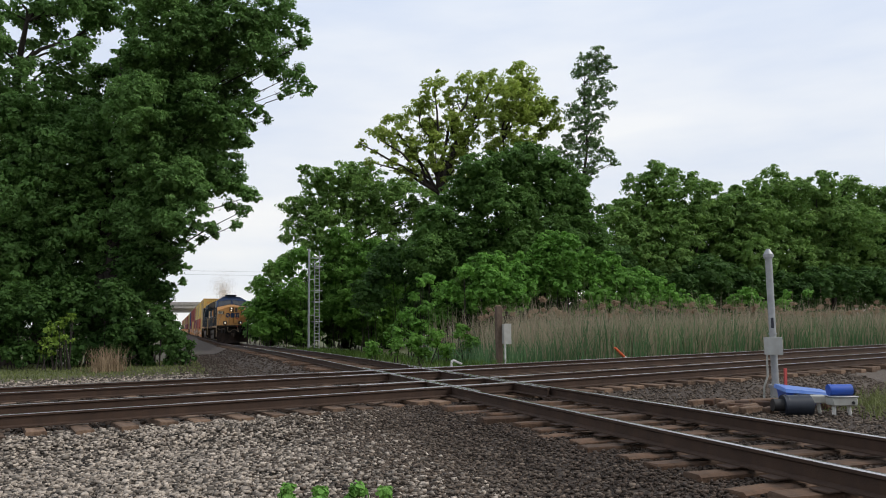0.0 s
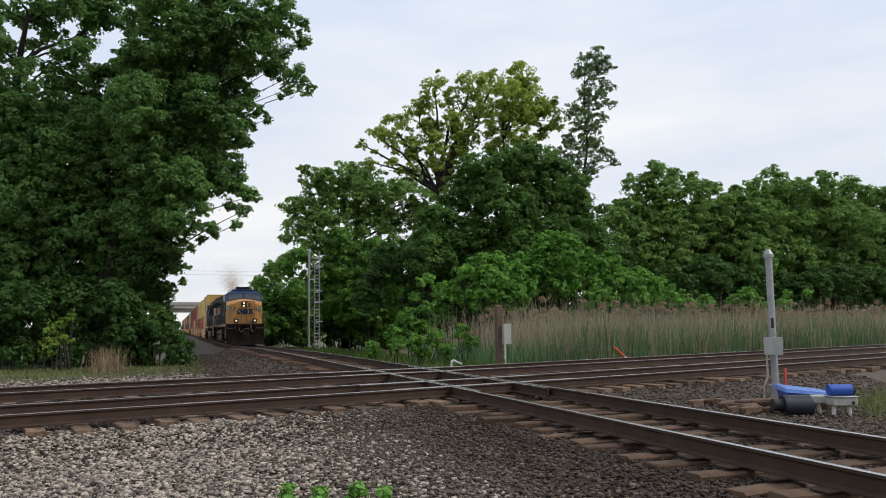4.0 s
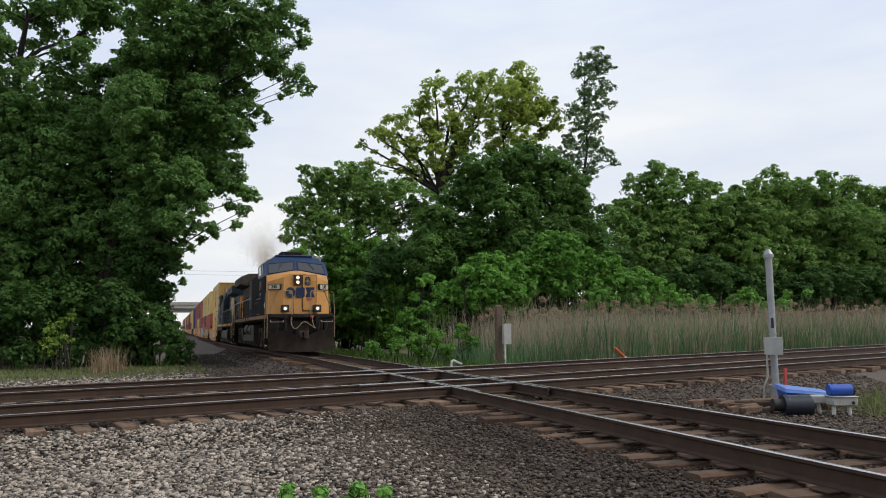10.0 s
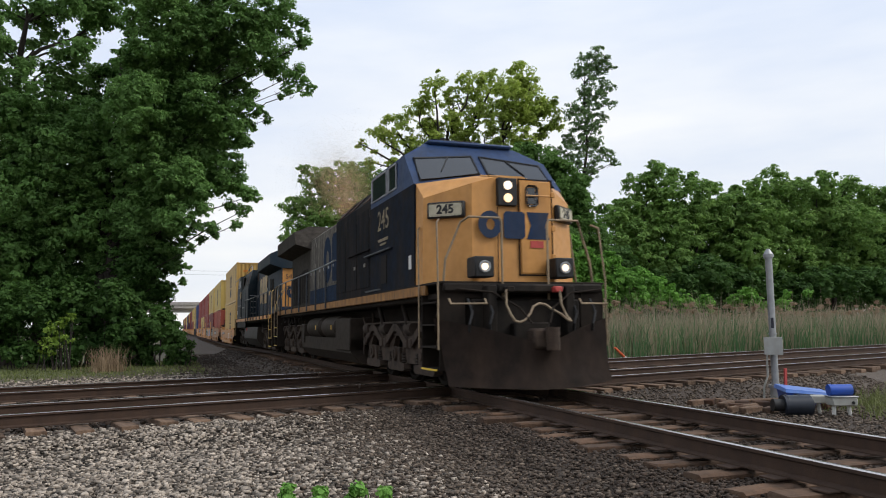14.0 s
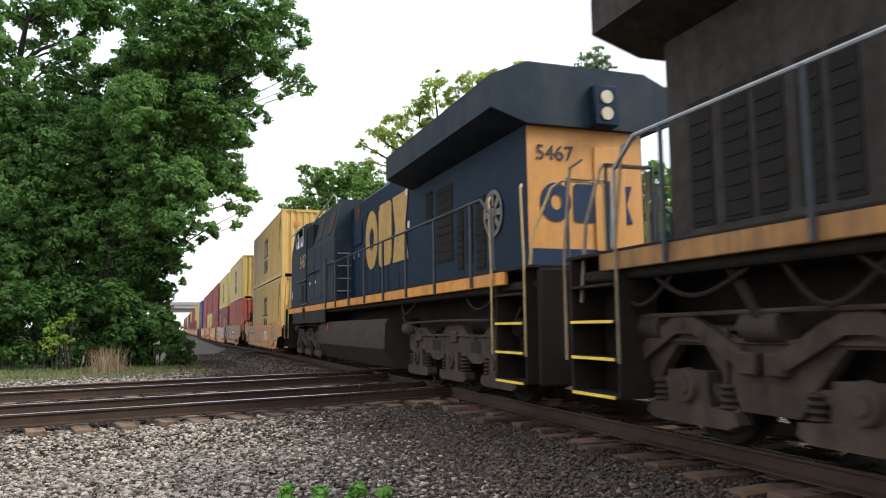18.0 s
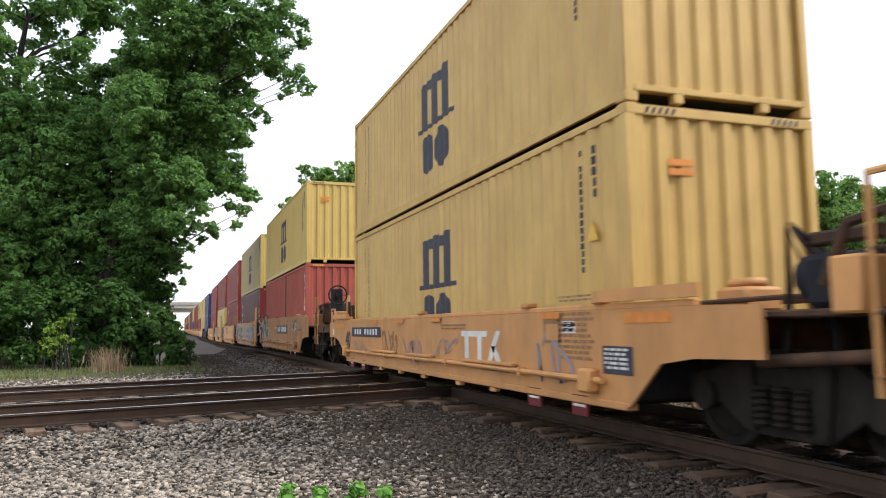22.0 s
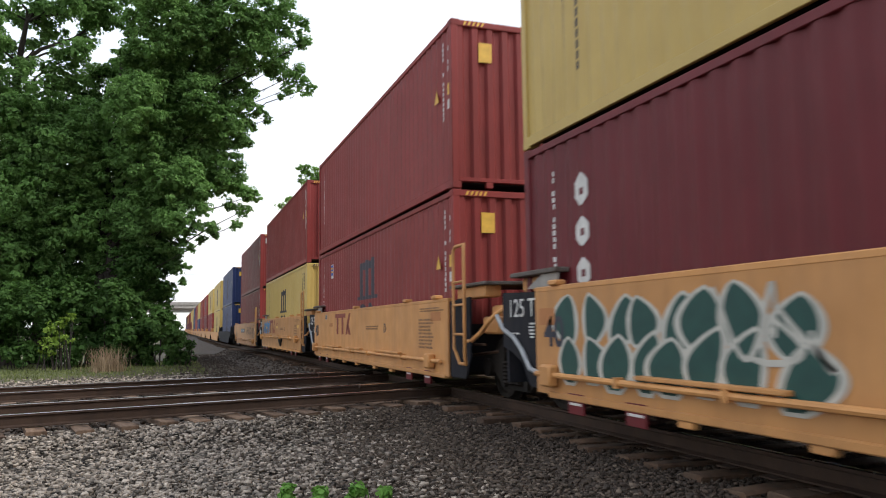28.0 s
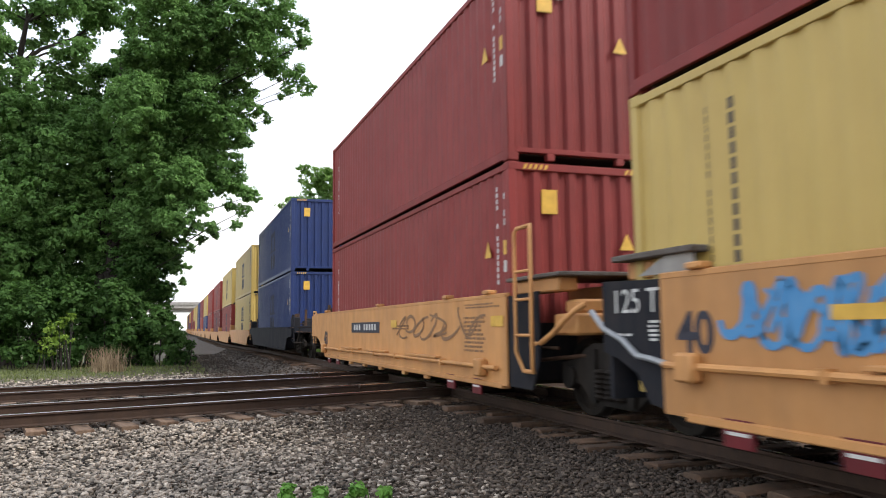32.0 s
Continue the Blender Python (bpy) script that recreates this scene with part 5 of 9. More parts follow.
# ---- lineside things ----
def lineside():
    g = lambda x, y: float(ground_z(x, y))
    # galvanised signal pole with a junction box
    x, y = 5.5, 11.75
    z = g(x, y)
    p = thing("signal_pole", "galvanised steel pole with a small grey junction box", "pole", at=pose(x, y, z, 0, 0, -43))
    part("base_plate", boxes((-0.2, 0.2, -0.2, 0.2, -0.05, 0.05), bevel=0.015), M_CONCRETE, p)
    bm = bmesh.new()
    rod(bm, (0, 0, 0.04), (0, 0, 0.32), 0.1, 18)
    rod(bm, (0, 0, 0.28), (0, 0, 0.33), 0.125, 18)
    part("sleeve", done(bm), M_STEEL, p)
    part("shaft", rods(((0, 0, 0.3), (0, 0, 2.82), 0.066), seg=20), M_STEEL, p)
    bm = bmesh.new()
    rod(bm, (0, 0, 2.80), (0, 0, 2.86), 0.098, 18)
    rod(bm, (0, 0, 2.86), (0, 0, 2.97), 0.095, 18, 0.03)
    part("cap", done(bm), M_STEEL, p)
    b = part("junction_box", boxes((-0.15, 0.15, -0.2, -0.06, 0.92, 1.24), bevel=0.015), M_GREY_BOX, p)
    part("lid", boxes((-0.165, 0.165, -0.215, -0.2, 0.91, 1.25), bevel=0.006), M_GREY_BOX, b)
    part("conduit", done(pipe(bmesh.new(), [(-0.12, -0.15, 0.92), (-0.13, -0.14, 0.5), (-0.2, -0.1, 0.3), (-0.22, -0.1, 0.0)], 0.018, 8)), M_GREY_BOX, p)
    for zz in (1.3, 2.78, 0.34):
        part("band", rods(((0, 0, zz), (0, 0, zz + 0.03), 0.082), seg=18), M_STEEL, p)
    part("stencil", boxes((-0.02, 0.03, -0.078, -0.071, 1.42, 1.62)), M_MARK_DARK, p)
    # red stake and rusty scrap beside it
    s = thing("marker_stake", "rust-red steel stake standing in the gravel", "stake", at=pose(5.2, 11.2, g(5.2, 11.2), 0, 3, 0))
    part("shaft", boxes((-0.025, 0.025, -0.02, 0.02, -0.1, 0.68), bevel=0.004), M_RED, s)
    rng = random.Random(8)
    for i in range(16):
        xx, yy = 4.3 + rng.uniform(-0.7, 1.1), 11.0 + rng.uniform(-0.7, 0.9)
        w, d = rng.uniform(0.25, 0.75), rng.uniform(0.1, 0.24)
        o = part("scrap_plank", boxes((-w / 2, w / 2, -d / 2, d / 2, 0, 0.11), bevel=0.015), M_TIE if i % 2 else M_RUSTY, at=pose(xx, yy, g(xx, yy) + 0.01, rng.uniform(-4, 4), rng.uniform(-4, 4), rng.uniform(-40, 40)))
        tagged(o, "broken rusty brown timber lying in the ballast", "scrap", "scrap by the pole")
    # blue tote, a black drum on its side, and the small machine with its blue drum
    x, y = 5.2, 10.75
    t = thing("blue_tote", "blue plastic tote with a sagging pale blue lid", "storage box", at=pose(x, y, g(x, y), 0, 0, -24))
    bm = loft(bmesh.new(), [(-0.34, -0.2, -0.02), (0.34, -0.2, -0.02), (0.34, 0.24, -0.02), (-0.34, 0.24, -0.02)], [(-0.38, -0.24, 0.30), (0.38, -0.24, 0.24), (0.38, 0.28, 0.26), (-0.38, 0.28, 0.34)])
    part("body", done(bm), M_BLUE_PLASTIC, t)
    bm = loft(bmesh.new(), [(-0.42, -0.28, 0.30), (0.42, -0.28, 0.24), (0.42, 0.32, 0.26), (-0.42, 0.32, 0.34)], [(-0.40, -0.26, 0.36), (0.40, -0.26, 0.28), (0.40, 0.30, 0.31), (-0.40, 0.30, 0.41)])
    part("lid", done(bm), M_BLUE_LID, t, "pale blue weathered lid")
    x, y = 4.2, 9.93
    d = thing("black_drum", "dark navy plastic drum lying on its side", "drum", at=pose(x, y, g(x, y), 0, 0, -8))
    bm = bmesh.new()
    rod(bm, (-0.2, 0.06, 0.17), (0.22, -0.04, 0.17), 0.165, 24, 0.17)
    for a in (-0.16, 0.04, 0.2):
        rod(bm, (a - 0.012, 0.03 - 0.2 * a, 0.17), (a + 0.012, 0.03 - 0.2 * a, 0.17), 0.178, 24)
    part("barrel", done(bm), M_NAVY_PLASTIC, d)
    part("neck", rods(((-0.36, 0.1, 0.18), (-0.19, 0.06, 0.17), 0.1), seg=20), M_BLACK, d)
    part("rim", rods(((0.215, -0.04, 0.17), (0.235, -0.045, 0.17), 0.15), seg=20), M_BLACK, d)
    x, y = 4.85, 9.62
    k = thing("switch_machine", "grey steel track machine on white legs with a blue drum", "machine", at=pose(x, y, g(x, y), 0, 0, -20))
    part("case", boxes((-0.2, 0.2, -0.13, 0.13, 0.17, 0.3), bevel=0.015), M_GREY_BOX, k)
    part("cover", boxes((-0.215, 0.215, -0.145, 0.145, 0.3, 0.325), bevel=0.01), M_STEEL, k)
    part("lid_bolt", rods(((0.12, -0.15, 0.22), (0.12, -0.12, 0.22), 0.025)), M_BLACK, k)
    for a in (-0.13, 0.1):
        part("leg", rods(((a, 0, 0.2), (a * 1.2, -0.03, -0.06), 0.034)), M_WHITE, k)
    part("blue_drum", rods(((-0.2, 0.02, 0.415), (0.17, 0.02, 0.415), 0.092), seg=24), M_BLUE_PLASTIC, k)
    part("drum_end", rods(((0.17, 0.02, 0.415), (0.2, 0.02, 0.415), 0.094), seg=24), M_BLACK, k)
    x, y = 4.72, 9.98
    k = thing("junction_case", "small grey steel junction case on a white post", "machine", at=pose(x, y, g(x, y), 0, 0, -20))
    part("case", boxes((-0.16, 0.12, -0.1, 0.1, 0.18, 0.31), bevel=0.015), M_GREY_BOX, k)
    part("leg", rods(((0, 0, 0.2), (0.02, -0.02, -0.06), 0.032)), M_WHITE, k)
    # wooden post with a grey relay box, beyond the crossing tracks
    x, y = 5.95, 25.9
    z = g(x, y)
    q = thing("relay_post", "weathered wooden post with a pale grey relay box and white conduit", "post", at=pose(x, y, z))
    part("post", boxes((-0.13, 0.09, -0.1, 0.12, -0.2, 2.35), bevel=0.02), M_WOOD, q)
    c = part("relay_box", boxes((0.05, 0.33, -0.3, -0.1, 0.95, 1.68), bevel=0.015), M_GREY_BOX, q)
    part("lid", boxes((0.04, 0.34, -0.315, -0.3, 0.94, 1.69), bevel=0.006), M_GREY_BOX, c)
    part("conduit", rods(((0.13, -0.2, -0.1), (0.13, -0.2, 0.97), 0.035)), M_WHITE, q)
    # tall steel mast with a caged ladder
    x, y = 6.15, 68.2
    z = g(x, y)
    m = thing("signal_mast", "tall thin grey steel mast with ladder and hoop cages", "mast", at=pose(x, y, z, 0, 0, 20))
    part("pole", rods(((-0.25, 0, -0.2), (-0.25, 0, 9.2), 0.10), seg=12), M_STEEL, m)
    for a in (0.32, 0.82):
        part("ladder_rail", rods(((a, 0, -0.2), (a, 0, 9.0 if a > 0.5 else 8.2), 0.045)), M_STEEL, m)
    for i in range(26):
        part("rung", rods(((0.32, 0, 0.3 + i * 0.31), (0.82, 0, 0.3 + i * 0.31), 0.018), seg=5), M_STEEL, m)
    for zz in (2.6, 4.4, 5.4, 7.6, 8.4):
        part("cage", done(pipe(bmesh.new(), [(0.2, -0.3, zz), (0.95, -0.3, zz), (0.95, 0.4, zz), (0.2, 0.4, zz), (0.2, -0.3, zz)], 0.03)), M_STEEL, m)
    part("bracket", rods(((-0.25, 0, 6.4), (0.32, 0, 6.4), 0.03), ((-0.25, 0, 3.2), (0.32, 0, 3.2), 0.03)), M_STEEL, m)
    # small litter on the far verge
    o = part("white_pipe", done(pipe(bmesh.new(), [(0, 0, 0), (0.02, 0, 0.32), (0.1, 0, 0.36), (0.42, 0, 0.22)], 0.045, 8)), M_WHITE, at=pose(4.35, 26.8, g(4.35, 26.8)))
    tagged(o, "bent white plastic pipe end sticking out of the bank", "pipe")
    o = thing("marker_pole", "fallen orange and white marker pole leaning in the reeds", "marker", at=pose(10.12, 23.75, -0.28, 0, -52, 8))
    part("orange_half", rods(((0, 0, 0.3), (0, 0, 0.85), 0.045)), M_ORANGE, o)
    part("white_half", rods(((0, 0, -0.12), (0, 0, 0.3), 0.046)), M_WHITE, o)
    # road bridge far down the line
    b = thing("road_bridge", "pale concrete road bridge over the railway in the distance", "bridge", at=pose(0, 252, -0.4))
    part("deck", boxes((-40, 40, -6, 6, 7.9, 9.0), bevel=0.05), M_CONCRETE, b)
    for i in range(5):
        part("girder", boxes((-40, 40, -5 + i * 2.4, -4.6 + i * 2.4, 6.9, 7.9)), M_CONCRETE, b)
    part("parapet", boxes((-40, 40, -6.2, -5.9, 9.0, 9.9), bevel=0.03), M_CONCRETE, b)
    for a in (-7.0, 2.9, 12.5):
        part("pier", boxes((a - 0.45, a + 0.45, -4.5, 4.5, -1, 6.9), bevel=0.1), M_CONCRETE, b)
    for a in (-1, 1):
        part("abutment", boxes((min(a * 20, a * 40), max(a * 20, a * 40), -5, 5, -2, 7.9)), M_CONCRETE, b)
    # overhead wires far behind
    for i, (z0, z1) in enumerate(((13.3, 12.6), (12.5, 12.0))):
        w = part("wire", done(pipe(bmesh.new(), [(-60 + 15 * k, 150, z0 + (z1 - z0) * k / 9 - 0.9 * math.sin(math.pi * k / 9)) for k in range(10)], 0.02, 4)), M_BLACK)
        tagged(w, "thin dark overhead wire across the line", "wire", "overhead wires", "structure")
    # fresh weeds in the stones at the camera's feet
    for i, (x, y, r) in enumerate(((-4.52, 6.72, 0.035), (-4.27, 6.5, 0.06), (-3.97, 6.45, 0.065), (-3.77, 6.3, 0.04))):
        wd = thing("weed", "small bright green weed growing in the ballast", "weed", "weeds in the ballast", at=pose(0, 0, 0))
        zz = g(x, y)
        for k in range(3):
            part("stalk", rods(((x, y, zz), (x + (k - 1) * r * 0.5, y, zz + 0.16), 0.004), seg=5), L_WEED, wd)
        leaves("leaf_tuft", [(x, y, zz + 0.08, r), (x, y, zz + 0.15, r * 0.7)], 0.045, 1500, L_WEED, wd, 50 + i, 0.05)


lineside()


# ---- rolling stock: shared pieces ----
DRIVEN = []   # (thing, place of its origin along the train, turned round, height)
ROLLING = []  # (wheelset, its resting pose in the truck, radius, sense)


def words(text, size, material, parent, m, name="lettering", label="", depth=0.002, bold=0.0):
    """Readable characters in the built-in font, as a mesh."""
    cu = bpy.data.curves.new("letters", "FONT")
    cu.body, cu.size, cu.extrude, cu.align_x, cu.align_y = text, size, depth, "CENTER", "CENTER"
    cu.offset = bold
    tmp = bpy.data.objects.new("letters", cu)
    me = bpy.data.meshes.new_from_object(tmp)
    bpy.data.objects.remove(tmp)
    me.materials.clear()
    me.materials.append(material)
    return share(name, me, parent, m, label)


FACE_L = pose(0, 0, 0, 90, 0, -90)   # lettering on a side that looks to -x
FACE_F = pose(0, 0, 0, 90, 0, 0)     # lettering on a face that looks to -y
FACE_B = pose(0, 0, 0, 90, 0, 180)   # lettering on a face that looks to +y
FACE_R = pose(0, 0, 0, 90, 0, 90)


def at(x, y, z, turn):
    return Matrix.Translation((x, y, z)) @ turn


def both(s, a, b):
    return min(s * a, s * b), max(s * a, s * b)


def wheelset_mesh(r, seg=28):
    bm = bmesh.new()
    rod(bm, (-0.95, 0, 0), (0.95, 0, 0), 0.08, 10)
    for s in (-1, 1):
        rings = [(0.69, r + 0.025), (0.705, r + 0.025), (0.72, r), (0.82, r - 0.008), (0.82, r - 0.075), (0.785, r - 0.1), (0.765, 0.17), (0.83, 0.15), (0.83, 0.001)]
        prev = None
        for x, q in rings:
            ring = [bm.verts.new((s * x, q * math.cos(2 * math.pi * i / seg), q * math.sin(2 * math.pi * i / seg))) for i in range(seg)]
            if prev:
                for i in range(seg):
                    bm.faces.new((prev[i], prev[(i + 1) % seg], ring[(i + 1) % seg], ring[i]))
            prev = ring
    return mesh_of("wheelset", done(bm), [M_WHEEL])


WHEEL_LOCO, WHEEL_CAR = wheelset_mesh(0.53), wheelset_mesh(0.46)


def spring_stack(bm, x, y, z0, z1, r=0.075):
    """A coil spring as one ribbed body."""
    n, prev = max(int((z1 - z0) / 0.05), 3), None
    for i in range(2 * n + 1):
        q = r if i % 2 else r * 0.68
        ring = [bm.verts.new((x + q * math.cos(2 * math.pi * k / 10), y + q * math.sin(2 * math.pi * k / 10), z0 + (z1 - z0) * i / (2 * n))) for k in range(10)]
        if prev:
            for k in range(10):
                bm.faces.new((prev[k], prev[(k + 1) % 10], ring[(k + 1) % 10], ring[k]))
        else:
            bm.faces.new(ring[::-1])
        prev = ring
    bm.faces.new(prev)


def three_axle_truck(parent, y, sense, arms):
    """A heavy six-wheel truck with cast side frames, axle boxes, coil springs and brake gear."""
    tr = part("truck", boxes((-0.75, 0.75, y - 0.5, y + 0.5, 0.62, 1.15), (-0.7, 0.7, y - 2.05, y + 2.05, 0.6, 0.75), bevel=0.03), M_FRAME, parent)
    axles = (-1.82, 0.0, 1.82)
    for s in (-1, 1):
        bm = bmesh.new()
        up = [(-2.5, 0.66), (-2.5, 0.96), (-2.25, 1.05), (-1.45, 1.05), (-1.2, 0.94), (-0.6, 0.94), (-0.35, 1.08), (0.35, 1.08), (0.6, 0.94), (1.2, 0.94), (1.45, 1.05), (2.25, 1.05), (2.5, 0.96), (2.5, 0.66)]
        low = [(2.2, 0.58), (1.3, 0.60), (1.1, 0.50), (0.75, 0.50), (0.5, 0.60), (-0.5, 0.60), (-0.75, 0.50), (-1.1, 0.50), (-1.3, 0.60), (-2.2, 0.58)]
        if arms:
            low = [(2.42, 0.55), (2.3, 0.52), (2.2, 0.7), (2.0, 0.88), (1.64, 0.88), (1.4, 0.62), (1.2, 0.36), (0.62, 0.36), (0.42, 0.62), (0.18, 0.88)]
            low += [(-a, b) for a, b in reversed(low)]
        prism_x(bm, [(y + a, b) for a, b in up + low], s * 1.04, s * 1.16)
        part("side_frame", done(bm), M_TRUCK, tr)
        part("frame_rib", boxes((*both(s, 1.16, 1.19), y - 2.4, y + 2.4, 0.9, 0.94), bevel=0.008), M_TRUCK, tr)
        for k in axles:
            bm = bmesh.new()
            o = [(-0.26, 0.66), (0.26, 0.66), (0.29, 0.37), (0.58, 0.35), (0.61, 0.25), (0.48, 0.2), (-0.48, 0.2), (-0.61, 0.25), (-0.58, 0.35), (-0.29, 0.37)]
            prism_x(bm, [(y + k + a, b) for a, b in o], s * 1.06, s * 1.22)
            part("pedestal", done(bm), M_TRUCK, tr)
            bm = bmesh.new()
            rod(bm, (s * 1.2, y + k, 0.53), (s * 1.27, y + k, 0.53), 0.16, 16, 0.14)
            rod(bm, (s * 1.26, y + k, 0.53), (s * 1.29, y + k, 0.53), 0.08, 12)
            part("axle_box", done(bm), M_TRUCK, tr)
            for e in (-0.45, 0.45):
                bm = bmesh.new()
                spring_stack(bm, s * 1.14, y + k + e, 0.35, 0.57, 0.095)
                part("coil_spring", done(bm), M_TANK, tr)
            if arms:
                for d in (-1, 1):
                    bm = bmesh.new()
                    prism_x(bm, [(y + k + d * 0.004, 0.98), (y + k + d * 0.004, 1.13), (y + k + d * 0.14, 1.13), (y + k + d * 0.74, 0.84), (y + k + d * 0.68, 0.70), (y + k + d * 0.12, 0.98)], s * 1.16, s * 1.235)
                    part("frame_arm", done(bm), M_TRUCK, tr)
                    part("arm_pocket", boxes((*both(s, 1.16, 1.25), *sorted((y + k + d * 0.66, y + k + d * 0.86)), 0.66, 0.84), bevel=0.015), M_TRUCK, tr)
                    part("link_arm", done(pipe(bmesh.new(), [(s * 1.12, y + k + d * 0.2, 0.55), (s * 1.12, y + k + d * 0.55, 0.42 + 0.1 * d)], 0.06)), M_TRUCK, tr)
        for k in (-2.4, -0.92, 0.92, 2.4) if arms else (-2.4, 2.4):
            bm = bmesh.new()
            rod(bm, (s * 1.16, y + k - 0.24, 1.04), (s * 1.16, y + k + 0.16, 1.04), 0.13, 14)
            rod(bm, (s * 1.16, y + k + 0.16, 1.04), (s * 1.16, y + k + 0.26, 1.04), 0.13, 14, 0.06)
            rod(bm, (s * 1.16, y + k + 0.26, 1.04), (s * 1.16, y + k + 0.5, 1.0), 0.025, 6)
            part("brake_cylinder", done(bm), M_DUSTY, tr)
            part("brake_hanger", rods(((s * 1.18, y + k + 0.4, 1.05), (s * 1.18, y + k + 0.46, 0.45), 0.03), seg=6), M_TRUCK, tr)
        part("brake_pipe", done(pipe(bmesh.new(), [(s * 1.24, y - 2.7, 1.3), (s * 1.24, y - 2.5, 1.14), (s * 1.24, y - 0.4, 1.16), (s * 1.24, y + 0.4, 1.16), (s * 1.24, y + 2.5, 1.14), (s * 1.24, y + 2.7, 1.3)], 0.02)), M_TRUCK, tr)
        part("sand_pipe", done(pipe(bmesh.new(), [(s * 1.0, y + 2.7, 1.4), (s * 1.02, y + 2.6, 0.9), (s * 0.86, y + 2.45, 0.2)], 0.022)), M_TRUCK, tr)
        if not arms:
            for k in (-1.82, 0.0, 1.82):
                part("frame_lug", boxes((*both(s, 1.16, 1.2), y + k - 0.16, y + k + 0.16, 0.8, 1.0), bevel=0.02), M_TRUCK, tr)
            for k in (-0.91, 0.91):
                # Frame is solid here; a black plate stands in for a pocket's shade.
                part("frame_pocket", boxes((*both(s, 1.15, 1.166), y + k - 0.2, y + k + 0.2, 0.66, 0.84), bevel=0.004), M_WHEEL, tr)
                part("tie_bolt", rods(((s * 1.16, y + k, 0.9), (s * 1.2, y + k, 0.9), 0.04), seg=10), M_TRUCK, tr)
        for k in (-0.9, 0.9) if arms else ():
            part("damper", rods(((s * 1.22, y + k - 0.1, 0.98), (s * 1.26, y + k + 0.25, 1.52), 0.05), seg=10), M_FRAME, tr)
    for k in axles:
        d = -1 if k > 0 else 1
        bm = bmesh.new()
        rod(bm, (-0.5, y + k + d * 0.62, 0.5), (0.5, y + k + d * 0.62, 0.5), 0.36, 16)
        part("traction_motor", done(bm), M_FRAME, tr)
        part("gear_case", boxes((0.5, 0.64, *sorted((y + k - d * 0.42, y + k + d * 0.85)), 0.14, 0.86), bevel=0.05), M_FRAME, tr)
        m = pose(0, y + k, 0.53)
        ROLLING.append((share("wheelset", WHEEL_LOCO, tr, m), m, 0.53, sense))
    return tr


def two_axle_truck(parent, y, keyed):
    """A freight truck: cast side frames with spring nests, two wheelsets, a bolster."""
    tr = part("truck", boxes((-0.95, 0.95, y - 0.2, y + 0.2, 0.5, 0.8), bevel=0.03), M_FRAME, parent)
    for s in (-1, 1):
        bm = bmesh.new()
        o = [(-1.12, 0.62), (-0.78, 0.68), (-0.42, 0.86), (0.42, 0.86), (0.78, 0.68), (1.12, 0.62), (1.12, 0.44), (0.72, 0.40), (0.4, 0.19), (-0.4, 0.19), (-0.72, 0.40), (-1.12, 0.44)]
        prism_x(bm, [(y + a, b) for a, b in o], s * 0.98, s * 1.06)
        prism_x(bm, [(y - 0.5, 0.74), (y - 0.3, 0.80), (y - 0.3, 0.22), (y - 0.42, 0.22)], s * 1.06, s * 1.10)
        prism_x(bm, [(y + 0.5, 0.74), (y + 0.42, 0.22), (y + 0.3, 0.22), (y + 0.3, 0.80)], s * 1.06, s * 1.10)
        part("side_frame", done(bm), M_WHEEL, tr)
        for e in (-0.2, 0.0, 0.2):
            bm = bmesh.new()
            spring_stack(bm, s * 1.09, y + e, 0.26, 0.58, 0.08)
            part("spring", done(bm), M_FRAME, tr)
        for e in (-0.89, 0.89):
            part("bearing_cap", rods(((s * 1.0, y + e, 0.46), (s * 1.12, y + e, 0.46), 0.13), seg=14), M_WHEEL, tr)
    for k in (-0.89, 0.89):
        m = pose(0, y + k, 0.46)
        w = share("wheelset", WHEEL_CAR, tr, m)
        if keyed:
            ROLLING.append((w, m, 0.46, 1))
    return tr


def coupler(parent, y, d, z=0.86):
    bm = boxes((-0.09, 0.09, min(y, y - d * 0.75), max(y, y - d * 0.75), z - 0.1, z + 0.1), (-0.17, 0.17, min(y - d * 0.3, y), max(y - d * 0.3, y), z - 0.16, z + 0.16), bevel=0.04)
    rod(bm, (0.12, y + d * 0.06, z - 0.18), (0.12, y + d * 0.06, z + 0.18), 0.11, 10)
    return part("coupler", done(bm), M_TRUCK, parent)


# ---- shipping containers ----
C_LEN, C_W, C_H = 12.19, 1.219, 2.896
PERIOD = 0.2776


def corrugation(y, depth=0.033):
    """How far the side sheet lies in at the place y along it."""
    f = (y - 0.16) / PERIOD % 1.0
    return depth * float(np.interp(f, [0, 0.25, 0.5, 0.75, 1.0], [0, 0, 1, 1, 0]))


def sheet_breaks(y0, y1):
    ys = {y0, y1}
    k = math.floor((y0 - 0.16) / PERIOD)
    while 0.16 + k * PERIOD < y1:
        for f in (0, 0.25, 0.5, 0.75):
            y = 0.16 + (k + f) * PERIOD
            if y0 < y < y1:
                ys.add(y)
        k += 1
    return sorted(ys)


def paint_side(bm, y0, y1, z0, z1, s=-1, lift=0.004, shear=0.0):
    """A painted patch that follows the folds of a container's side sheet."""
    prev = None
    for y in sheet_breaks(y0, y1):
        x = s * (C_W - 0.012 - corrugation(y) + lift)
        dz = shear * (y - y0)
        a = (bm.verts.new((x, y, z0 + dz)), bm.verts.new((x, y, z1 + dz)))
        if prev:
            bm.faces.new((prev[0], a[0], a[1], prev[1]))
        prev = a
    return bm


